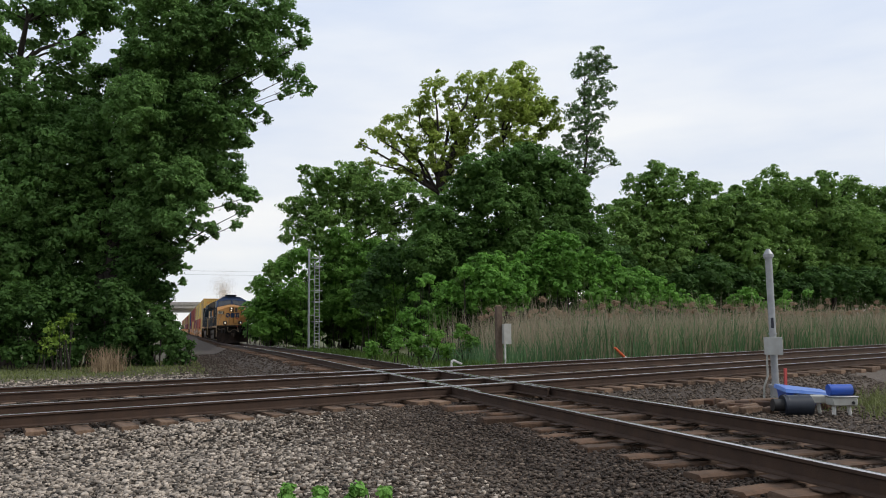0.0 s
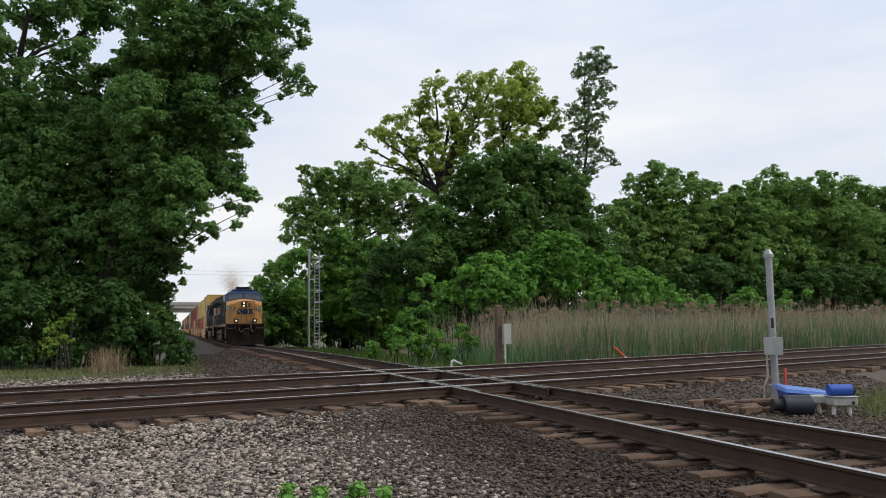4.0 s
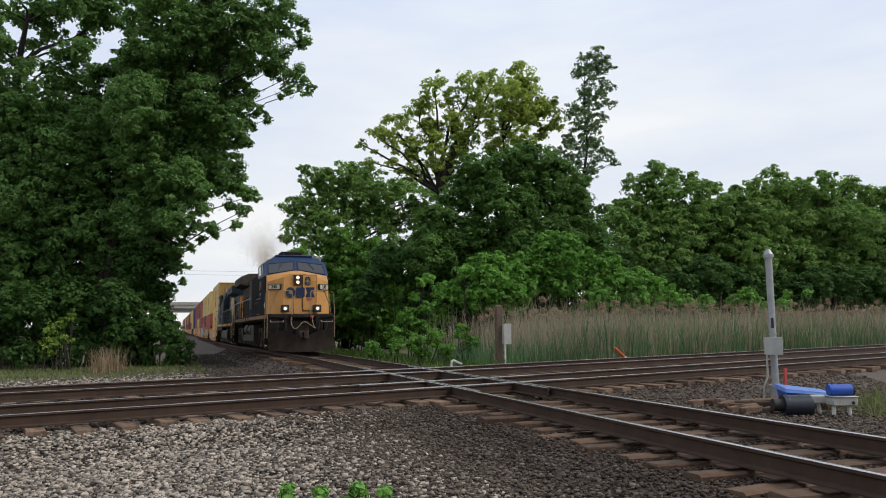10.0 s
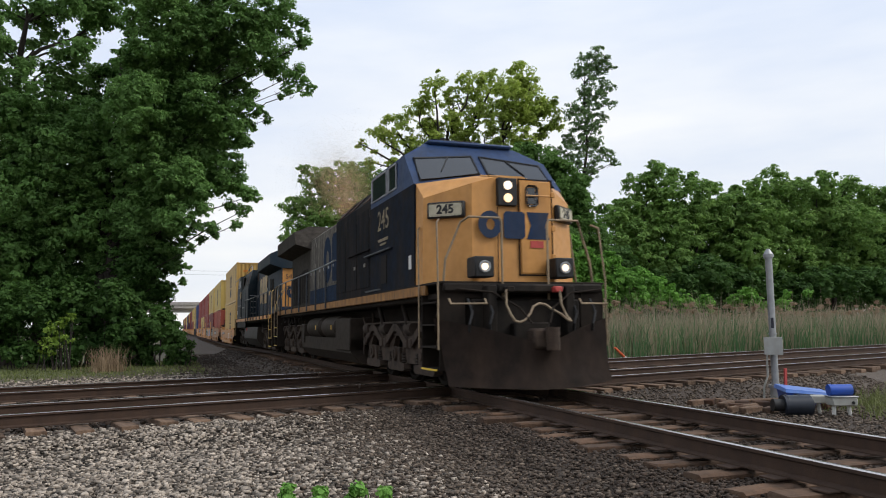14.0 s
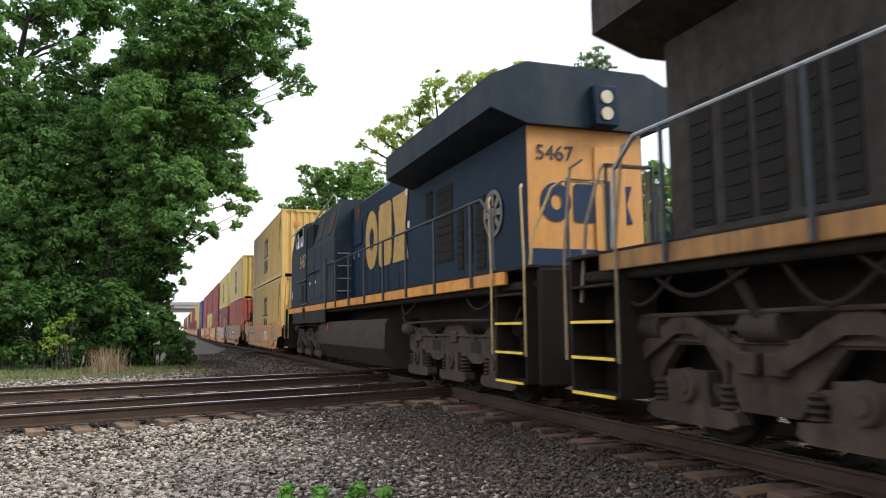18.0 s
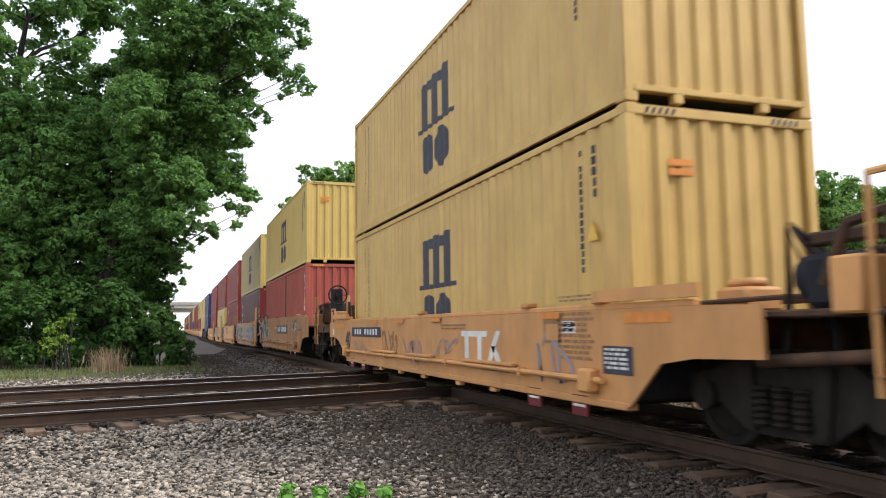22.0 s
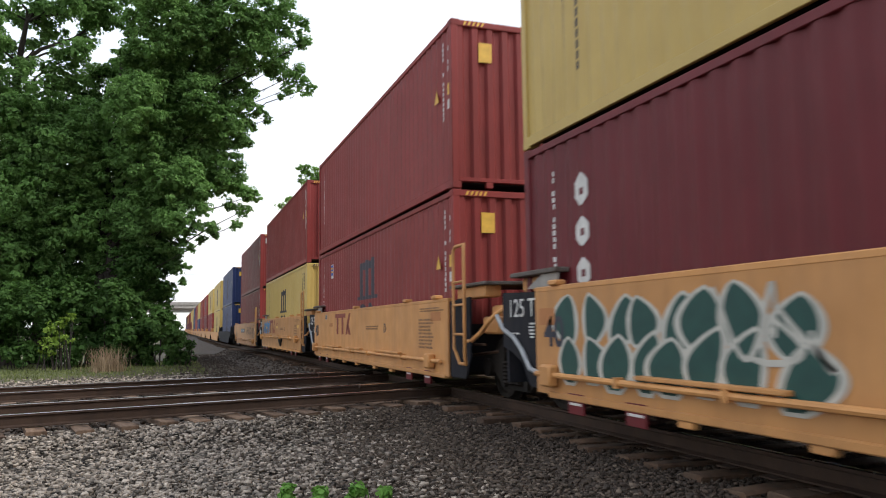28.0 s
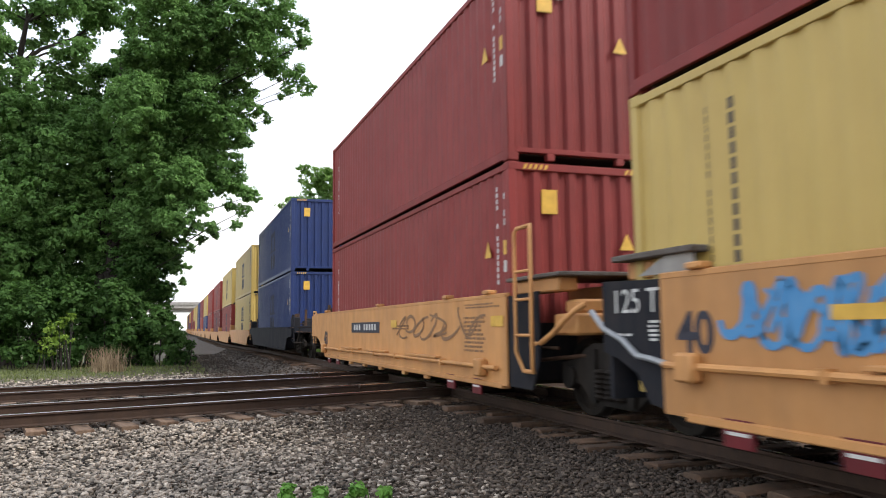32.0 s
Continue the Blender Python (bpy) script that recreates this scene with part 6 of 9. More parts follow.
def container_meshes(paint):
    """The parts of a forty-foot high-cube box, as (name, mesh, pose)."""
    out = []
    bm = bmesh.new()
    prev = None
    for y in sheet_breaks(0.12, C_LEN - 0.12):
        x = -(C_W - 0.012 - corrugation(y))
        ring = [bm.verts.new((x, y, 0.13)), bm.verts.new((x, y, C_H - 0.1)), bm.verts.new((x + 0.004, y, C_H - 0.1)), bm.verts.new((x + 0.004, y, 0.13))]
        if prev:
            for i in range(4):
                bm.faces.new((prev[i], prev[(i + 1) % 4], ring[(i + 1) % 4], ring[i]))
        prev = ring
    side = mesh_of("side_panel", done(bm), paint)
    out += [("side_panel", side, Matrix()), ("side_panel", side, pose(0, C_LEN, 0, 0, 0, 180))]
    bm = bmesh.new()
    prev = None
    n = 8
    step = (2 * C_W - 0.22) / n
    for i in range(n):
        for f, d in ((0.0, 0.02), (0.36, 0.02), (0.5, 0.065), (0.86, 0.065)):
            x = -C_W + 0.11 + (i + f) * step
            ring = [bm.verts.new((x, d, 0.16)), bm.verts.new((x, d, C_H - 0.1)), bm.verts.new((x, d + 0.01, C_H - 0.1)), bm.verts.new((x, d + 0.01, 0.16))]
            if prev:
                for k in range(4):
                    bm.faces.new((prev[k], prev[(k + 1) % 4], ring[(k + 1) % 4], ring[k]))
            prev = ring
    end = mesh_of("end_panel", done(bm), paint)
    out.append(("end_panel", end, Matrix()))
    bm = boxes((-C_W + 0.11, -0.01, C_LEN - 0.06, C_LEN - 0.02, 0.15, C_H - 0.12), (0.01, C_W - 0.11, C_LEN - 0.06, C_LEN - 0.02, 0.15, C_H - 0.12))
    for x in (-0.85, -0.35, 0.35, 0.85):
        rod(bm, (x, C_LEN, 0.15), (x, C_LEN, C_H - 0.12), 0.02, 6)
    out.append(("door", mesh_of("door", done(bm), paint), Matrix()))
    out.append(("roof", mesh_of("roof", boxes((-C_W + 0.05, C_W - 0.05, 0.06, C_LEN - 0.06, C_H - 0.06, C_H - 0.035)), paint), Matrix()))
    out.append(("floor", mesh_of("floor", boxes((-C_W + 0.06, C_W - 0.06, 0.1, C_LEN - 0.1, 0.1, 0.16)), M_DARK_GAP), Matrix()))
    top = mesh_of("top_rail", boxes((-C_W, -C_W + 0.06, 0.1, C_LEN - 0.1, C_H - 0.11, C_H - 0.02), bevel=0.008), paint)
    low = mesh_of("bottom_rail", boxes((-C_W, -C_W + 0.05, 0.1, C_LEN - 0.1, 0.03, 0.16), bevel=0.008), paint)
    post = mesh_of("corner_post", boxes((-C_W, -C_W + 0.12, 0.0, 0.13, 0.1, C_H - 0.1), bevel=0.012), paint)
    cast = mesh_of("corner_casting", boxes((-C_W - 0.003, -C_W + 0.16, -0.003, 0.178, 0.0, 0.118), bevel=0.012), paint)
    head = mesh_of("end_header", boxes((-C_W + 0.12, C_W - 0.12, 0.0, 0.09, C_H - 0.12, C_H - 0.01), bevel=0.01), paint)
    sill = mesh_of("end_sill", boxes((-C_W + 0.12, C_W - 0.12, 0.0, 0.1, 0.12, 0.19), (-0.62, -0.5, 0.0, 0.1, 0.02, 0.12), (0.5, 0.62, 0.0, 0.1, 0.02, 0.12), bevel=0.006), paint)
    turn = pose(0, C_LEN, 0, 0, 0, 180)
    for me in (top, low):
        out += [(me.name.split(".")[0], me, Matrix()), (me.name.split(".")[0], me, turn)]
    for me in (head, sill):
        out.append((me.name.split(".")[0], me, Matrix()))
        out.append((me.name.split(".")[0], me, turn))
    mirror = (Matrix(), pose(0, C_LEN, 0, 0, 0, 180), pose(2 * C_W - 0.12, 0, 0), pose(-2 * C_W + 0.12, C_LEN, 0, 0, 0, 180))
    for m in mirror:
        out.append(("corner_post", post, m))
    shift = (Matrix(), turn, pose(2 * C_W - 0.157, 0, 0), pose(-2 * C_W + 0.157, C_LEN, 0, 0, 0, 180))
    for m in shift:
        for z in (0.0, C_H - 0.118):
            out.append(("corner_casting", cast, Matrix.Translation((0, 0, z)) @ m))
    return out


BOX_PAINT = {"yellow": M_YELLOW_BOX, "golden yellow": M_GOLD_BOX, "red": M_RED_BOX, "maroon": M_MAROON_BOX, "faded red": M_SALMON_BOX, "blue": M_BLUE_BOX}
BOX_PARTS = {}


def container(colour, note):
    if colour not in BOX_PARTS:
        BOX_PARTS[colour] = container_meshes(BOX_PAINT[colour])
    ob = thing("shipping_container", f"{colour} corrugated steel shipping container {note}", "container", "containers on the train")
    for name, me, m in BOX_PARTS[colour]:
        share(name, me, ob, m)
    return ob


def big_emblem(ob, material):
    """The carrier's emblem as plain shapes: three upright bars under a cap, and two round blocks below."""
    for y, rise in ((5.24, 0.0), (5.80, -0.02), (6.36, -0.06)):
        part("emblem_bar", paint_side(bmesh.new(), y, y + 0.40, 1.38, 2.26 + rise), material, ob)
    part("emblem_bar", paint_side(bmesh.new(), 5.24, 6.76, 2.02, 2.20, lift=0.005), material, ob)
    part("emblem_bar", paint_side(bmesh.new(), 5.02, 6.98, 1.31, 1.39, lift=0.005), material, ob)
    for y0 in (5.32, 6.06):
        part("emblem_block", paint_round(y0, y0 + 0.66, 0.86, 0.36), material, ob)


def paint_round(y0, y1, zc, h):
    """A rounded painted block that follows the folds of the side sheet."""
    bm, prev = bmesh.new(), None
    for y in sorted(set(sheet_breaks(y0, y1)) | {y0 + (y1 - y0) * i / 10 for i in range(11)}):
        f = min(abs(2 * (y - y0) / (y1 - y0) - 1), 1.0)
        k = h * math.sqrt(1 - 0.8 * f * f)
        x = -(C_W - 0.012 - corrugation(y) + 0.004)
        cur = (bm.verts.new((x, y, zc - k)), bm.verts.new((x, y, zc + k)))
        if prev:
            bm.faces.new((prev[0], cur[0], cur[1], prev[1]))
        prev = cur
    return bm


def side_bars(ob, y, z0, z1, material, n=12, w=0.07):
    """Upright rows of small unreadable marks."""
    rng = random.Random(int(y * 100) + n)
    h = (z1 - z0) / n
    for i in range(n):
        if rng.random() < 0.85:
            part("marking", paint_side(bmesh.new(), y, y + w * rng.uniform(0.7, 1.1), z1 - (i + 0.75) * h, z1 - i * h), material, ob)


def sticker(ob, y, z, material, w=0.25, h=0.4, s=-1):
    part("label", paint_side(bmesh.new(), y, y + w, z, z + h, s, 0.006), material, ob)


def triangle(ob, y, z, material, front=False, x=0.0):
    bm = bmesh.new()
    if front:
        f = [bm.verts.new(p) for p in ((x - 0.12, -0.002, z), (x + 0.12, -0.002, z), (x, -0.002, z + 0.24))]
    else:
        f = [bm.verts.new(p) for p in ((-C_W - 0.001, y, z), (-C_W - 0.001, y + 0.24, z), (-C_W - 0.001, y + 0.12, z + 0.24))]
    bm.faces.new(f)
    part("warning_label", bm, material, ob)


def end_label(ob, x, z, w, h, material):
    part("label", boxes((x, x + w, 0.008, 0.018, z, z + h)), material, ob)


def container_marks(ob, colour, emblem, plates):
    dark = "yellow" in colour
    ink = M_MARK_DARK if dark else M_WHITE
    if emblem:
        big_emblem(ob, M_MARK_DARK)
    side_bars(ob, 0.95 if dark else 0.42, 1.2, 2.6, ink, 16, 0.04)
    side_bars(ob, 0.66 if dark else 0.17, 2.0, 2.6, ink, 5, 0.05)
    side_bars(ob, 11.06 if dark else 11.45, 0.9, 2.5, ink, 20, 0.045)
    if dark:
        side_bars(ob, 10.73, 0.6, 2.5, ink, 15, 0.075)
        end_label(ob, -0.72, 2.27, 0.3, 0.07, M_ORANGE_LABEL)
        end_label(ob, -0.72, 2.17, 0.3, 0.07, M_ORANGE_LABEL)
        triangle(ob, 0.6, 1.55, M_LABEL)
    elif colour != "faded red":
        end_label(ob, -0.72, 2.18, 0.24, 0.34, M_LABEL)
        sticker(ob, 0.13, 1.62, M_LABEL, 0.12, 0.2)
        sticker(ob, 0.13, 1.38, M_WHITE, 0.12, 0.16)
        triangle(ob, 0.64, 1.62, M_LABEL)
        triangle(ob, 0, 1.7, M_LABEL, True, 0.62)
    for k in range(5):
        for x in (-1.0, 0.62):
            bm = bmesh.new()
            bm.faces.new([bm.verts.new((x + k * 0.08 + e, -0.003, z)) for e, z in ((0, C_H - 0.1), (0.04, C_H - 0.1), (0.07, C_H - 0.03), (0.03, C_H - 0.03))])
            part("hazard_stripe", bm, M_LABEL if not dark else M_MARK_DARK, ob)


# ---- well cars ----
surface_dim = surface("faded_stencil", (0.26, 0.14, 0.07), rough=0.7)


def end_platform(parent, y, d, reach, z, paint, wheel):
    """The deck over an end truck: beam, plates, coupler, uprights, brake gear and steps. d = -1 at the leading end."""
    y1 = y + d * reach
    lo, hi = min(y, y1), max(y, y1)
    part("end_deck", boxes((-1.3, 1.3, lo, hi, z - 0.12, z - 0.06), (-0.45, 0.45, lo, hi, 0.62, z - 0.12), bevel=0.015), M_RUSTY, parent)
    part("draft_sill", boxes((-0.3, 0.3, min(y1 - d * 0.4, y1 + d * 0.25), max(y1 - d * 0.4, y1 + d * 0.25), 0.66, 1.04), bevel=0.02), M_WELL_DARK, parent)
    part("end_beam", boxes((-1.4, 1.4, min(y1, y1 - d * 0.14), max(y1, y1 - d * 0.14), z - 0.3, z - 0.04), bevel=0.02), paint if not wheel else M_RUSTY, parent)
    coupler(parent, y1 + d * 0.62, d)
    top = 0.78 if wheel else 0.34
    for s in (-1, 1):
        x = s * 1.40
        bm = pipe(bmesh.new(), [(x, y1 - d * 0.04, z - 0.62), (x, y1 - d * 0.04, z + top), (x, y1 - d * 0.42, z + top), (x, y1 - d * 0.42, z - 0.62)], 0.024)
        part("grab_iron", done(bm), paint, parent)
        for e in (-0.5, -0.1, 0.3):
            part("rung", rods(((x, y1 - d * 0.04, z + e), (x, y1 - d * 0.42, z + e), 0.018)), M_RUSTY, parent)
        part("step", boxes((*both(s, 1.15, 1.42), y1 - 0.25, y1 + 0.25, z - 0.66, z - 0.62), bevel=0.006), M_FRAME, parent)
        part("step_hanger", rods(((s * 1.2, y1, z - 0.1), (s * 1.3, y1, z - 0.64), 0.02)), M_FRAME, parent)
        part("corner_bracket", boxes((*both(s, 1.1, 1.42), min(y1 - d * 0.5, y1 - d * 0.75), max(y1 - d * 0.5, y1 - d * 0.75), z - 0.1, z + 0.28), bevel=0.02), paint, parent)
        part("release_lever", done(pipe(bmesh.new(), [(s * 1.35, y1 + d * 0.12, z - 0.25), (s * 0.7, y1 + d * 0.14, z - 0.28), (s * 0.2, y1 + d * 0.3, z - 0.2)], 0.014)), M_RUSTY, parent)
    part("air_hose", done(pipe(bmesh.new(), [(-0.35, y1 + d * 0.1, 0.8), (-0.38, y1 + d * 0.35, 0.62), (-0.35, y1 + d * 0.6, 0.45), (-0.3, y1 + d * 0.85, 0.5)], 0.025, 8)), M_BLACK, parent)
    if wheel:
        part("reservoir", rods(((-0.1, y + d * 2.3, z + 0.3), (0.95, y + d * 2.3, z + 0.3), 0.2), seg=18), M_RUSTY, parent)
        part("reservoir_cradle", boxes((0.0, 0.1, y + d * 2.3 - 0.18, y + d * 2.3 + 0.18, z - 0.06, z + 0.16), (0.7, 0.8, y + d * 2.3 - 0.18, y + d * 2.3 + 0.18, z - 0.06, z + 0.16)), M_WELL_DARK, parent)
        rng = random.Random(17)
        for k in range(9):
            a, b = rng.uniform(-1.25, 0.2), rng.uniform(0.25, 1.7)
            part("brake_pipe", done(pipe(bmesh.new(), [(a, y1 + b, z - 0.5), (a + rng.uniform(-0.1, 0.1), y1 + b, z + rng.uniform(0.05, 0.5)), (a + rng.uniform(-0.3, 0.3), y1 + b + rng.uniform(-0.4, 0.4), z + rng.uniform(0.1, 0.6)), (a + 0.2, y1 + b + rng.uniform(-0.4, 0.4), z - 0.2)], rng.uniform(0.018, 0.04))), (M_WELL_DARK, M_RUSTY, M_FRAME)[k % 3], parent)
        part("triple_valve", boxes((-1.2, -0.85, y1 + 0.2, y1 + 0.5, z - 0.55, z - 0.1), bevel=0.05), M_WELL_DARK, parent)
        part("valve_box", boxes((-1.15, -0.8, y1 + 0.9, y1 + 1.25, z - 0.06, z + 0.34), bevel=0.05), M_WELL_DARK, parent)
        part("slack_adjuster", rods(((-1.25, y1 + 0.2, z - 0.35), (-1.25, y1 + 1.6, z - 0.45), 0.05), seg=10), M_RUSTY, parent)
    else:
        for a in (0.5, 0.95):
            part("upright", boxes((-1.15, -1.05, y + d * a - 0.05, y + d * a + 0.05, z - 0.06, z + 0.42), bevel=0.01), M_RUSTY, parent)
    part("valve_box", boxes((-0.9, -0.5, y + d * 0.8 - 0.2, y + d * 0.8 + 0.2, z - 0.06, z + 0.16), (-0.82, -0.58, y + d * 0.8 - 0.15, y + d * 0.8 + 0.15, z + 0.16, z + 0.24), bevel=0.03), paint, parent)
    for k, (x, r) in enumerate(((-1.0, 0.022), (-0.15, 0.03), (0.4, 0.022), (1.0, 0.022))):
        part("air_pipe", done(pipe(bmesh.new(), [(x, y, z + 0.02 + 0.02 * k), (x + 0.1, y + d * reach * 0.45, z + 0.05), (x, y1 - d * 0.2, z + 0.02), (x, y1 - d * 0.1, z - 0.35)], r)), M_RUSTY, parent)
    for x in (-0.95, 0.0, 0.45):
        part("upright", boxes((x - 0.04, x + 0.04, y1 - d * 0.2 - 0.04, y1 - d * 0.2 + 0.04, z - 0.06, z + 0.55), bevel=0.008), M_RUSTY, parent)
    if wheel:
        part("brake_stand", boxes((-0.98, -0.62, y1 + 0.06, y1 + 0.16, z - 0.3, z + 1.05), (-0.92, -0.68, y1 + 0.16, y1 + 0.3, z + 0.55, z + 0.98), bevel=0.03), M_WELL_DARK, parent)
        w = part("hand_brake_wheel", done(pipe(bmesh.new(), [(-0.8 + 0.28 * math.cos(2 * math.pi * i / 20), y1 - 0.05, z + 0.85 + 0.28 * math.sin(2 * math.pi * i / 20)) for i in range(21)], 0.022)), M_FRAME, parent)
        for i in range(5):
            a = 2 * math.pi * i / 5
            part("spoke", rods(((-0.8, y1, z + 0.85), (-0.8 + 0.28 * math.cos(a), y1 - 0.05, z + 0.85 + 0.28 * math.sin(a)), 0.014), seg=6), M_FRAME, w)
        part("hub", rods(((-0.8, y1 - 0.06, z + 0.85), (-0.8, y1 + 0.1, z + 0.85), 0.06), seg=10), M_FRAME, w)
        part("upright", boxes((-0.52, -0.42, y1 - 0.02, y1 + 0.06, z - 0.1, z + 0.85), bevel=0.01), M_RAIL_YELLOW, parent, "dull yellow upright")
        part("brake_cylinder", rods(((-0.95, y1 + 0.75, z + 0.18), (-0.95, y1 + 1.35, z + 0.18), 0.17), seg=14), M_WELL_DARK, parent)
        part("linkage", boxes((-1.15, -0.35, y1 + 0.4, y1 + 0.55, z + 0.02, z + 0.62), (-1.1, -0.98, y1 + 0.4, y1 + 1.3, z + 0.4, z + 0.5), bevel=0.02), M_RUSTY, parent)
        part("linkage", boxes((0.15, 0.3, y1 + 0.2, y1 + 0.8, z - 0.05, z + 0.7), bevel=0.02), M_WELL_DARK, parent)
        part("bracket_arm", done(pipe(bmesh.new(), [(-1.3, y1 + 0.9, z + 0.1), (-1.28, y1 + 0.7, z + 0.5), (-1.0, y1 + 0.5, z + 0.62), (-0.6, y1 + 0.3, z + 0.5)], 0.04)), M_RUSTY, parent)
        part("chain", done(pipe(bmesh.new(), [(-0.7, y1 + 0.2, z + 0.5), (-0.66, y1 + 0.3, z), (-0.7, y1 + 0.7, z - 0.35)], 0.02)), M_FRAME, parent)


def patch(parent, y0, y1, z0, z1, material, name="panel_marking", x=-1.476, label=""):
    return part(name, boxes((x, x + 0.003, y0, y1, z0, z1)), material, parent, label)


def mark_rows(parent, y0, y1, z0, z1, rows, material, x=-1.476):
    """Rows of unreadable small print."""
    rng = random.Random(int(y0 * 31 + z0 * 77))
    bm = bmesh.new()
    h = (z1 - z0) / rows
    for i in range(rows):
        y = y0 + rng.uniform(0, 0.25) * (y1 - y0)
        while y < y1:
            w = rng.uniform(0.04, 0.16)
            box(bm, x, x + 0.003, y, min(y + w, y1), z1 - (i + 0.55) * h, z1 - i * h)
            y += w + 0.035
    part("panel_marking", bm, material, parent)


def ribbon(bm, pts, w, x):
    """A brush stroke of the width w through points (y, z)."""
    prev = None
    for i, p in enumerate(pts):
        a, b = pts[max(i - 1, 0)], pts[min(i + 1, len(pts) - 1)]
        ty, tz = b[0] - a[0], b[1] - a[1]
        q = math.hypot(ty, tz) or 1
        e = w * 0.5 * (0.55 + 0.45 * math.sin(math.pi * min(max(i / (len(pts) - 1), 0.06), 0.94)))
        cur = (bm.verts.new((x, p[0] - tz / q * e, p[1] + ty / q * e)), bm.verts.new((x, p[0] + tz / q * e, p[1] - ty / q * e)))
        if prev:
            bm.faces.new((prev[0], cur[0], cur[1], prev[1]))
        prev = cur


def scribble(parent, y0, y1, z0, z1, material, seed, n=5, w=0.05, x=-1.4775, loops=2.0):
    """Sprayed swirls, no letters."""
    rng = random.Random(seed)
    for k in range(n):
        cy, cz = y0 + (y1 - y0) * (k + 0.5) / n, (z0 + z1) / 2 + rng.uniform(-0.1, 0.1) * (z1 - z0)
        ry, rz = (y1 - y0) / n * rng.uniform(0.45, 0.75), (z1 - z0) * rng.uniform(0.3, 0.48)
        p, q, f, g = rng.uniform(0, 6), rng.uniform(0, 6), rng.uniform(0.7, loops), rng.uniform(0.7, loops)
        pts = [(cy + ry * math.cos(p + f * 4.5 * i / 22) + (i - 11) * 0.012, cz + rz * math.sin(q + g * 4.5 * i / 22)) for i in range(23)]
        bm = bmesh.new()
        ribbon(bm, pts, w * rng.uniform(0.7, 1.3), x - 0.0003 * k)
        part("sprayed_stroke", bm, material, parent)


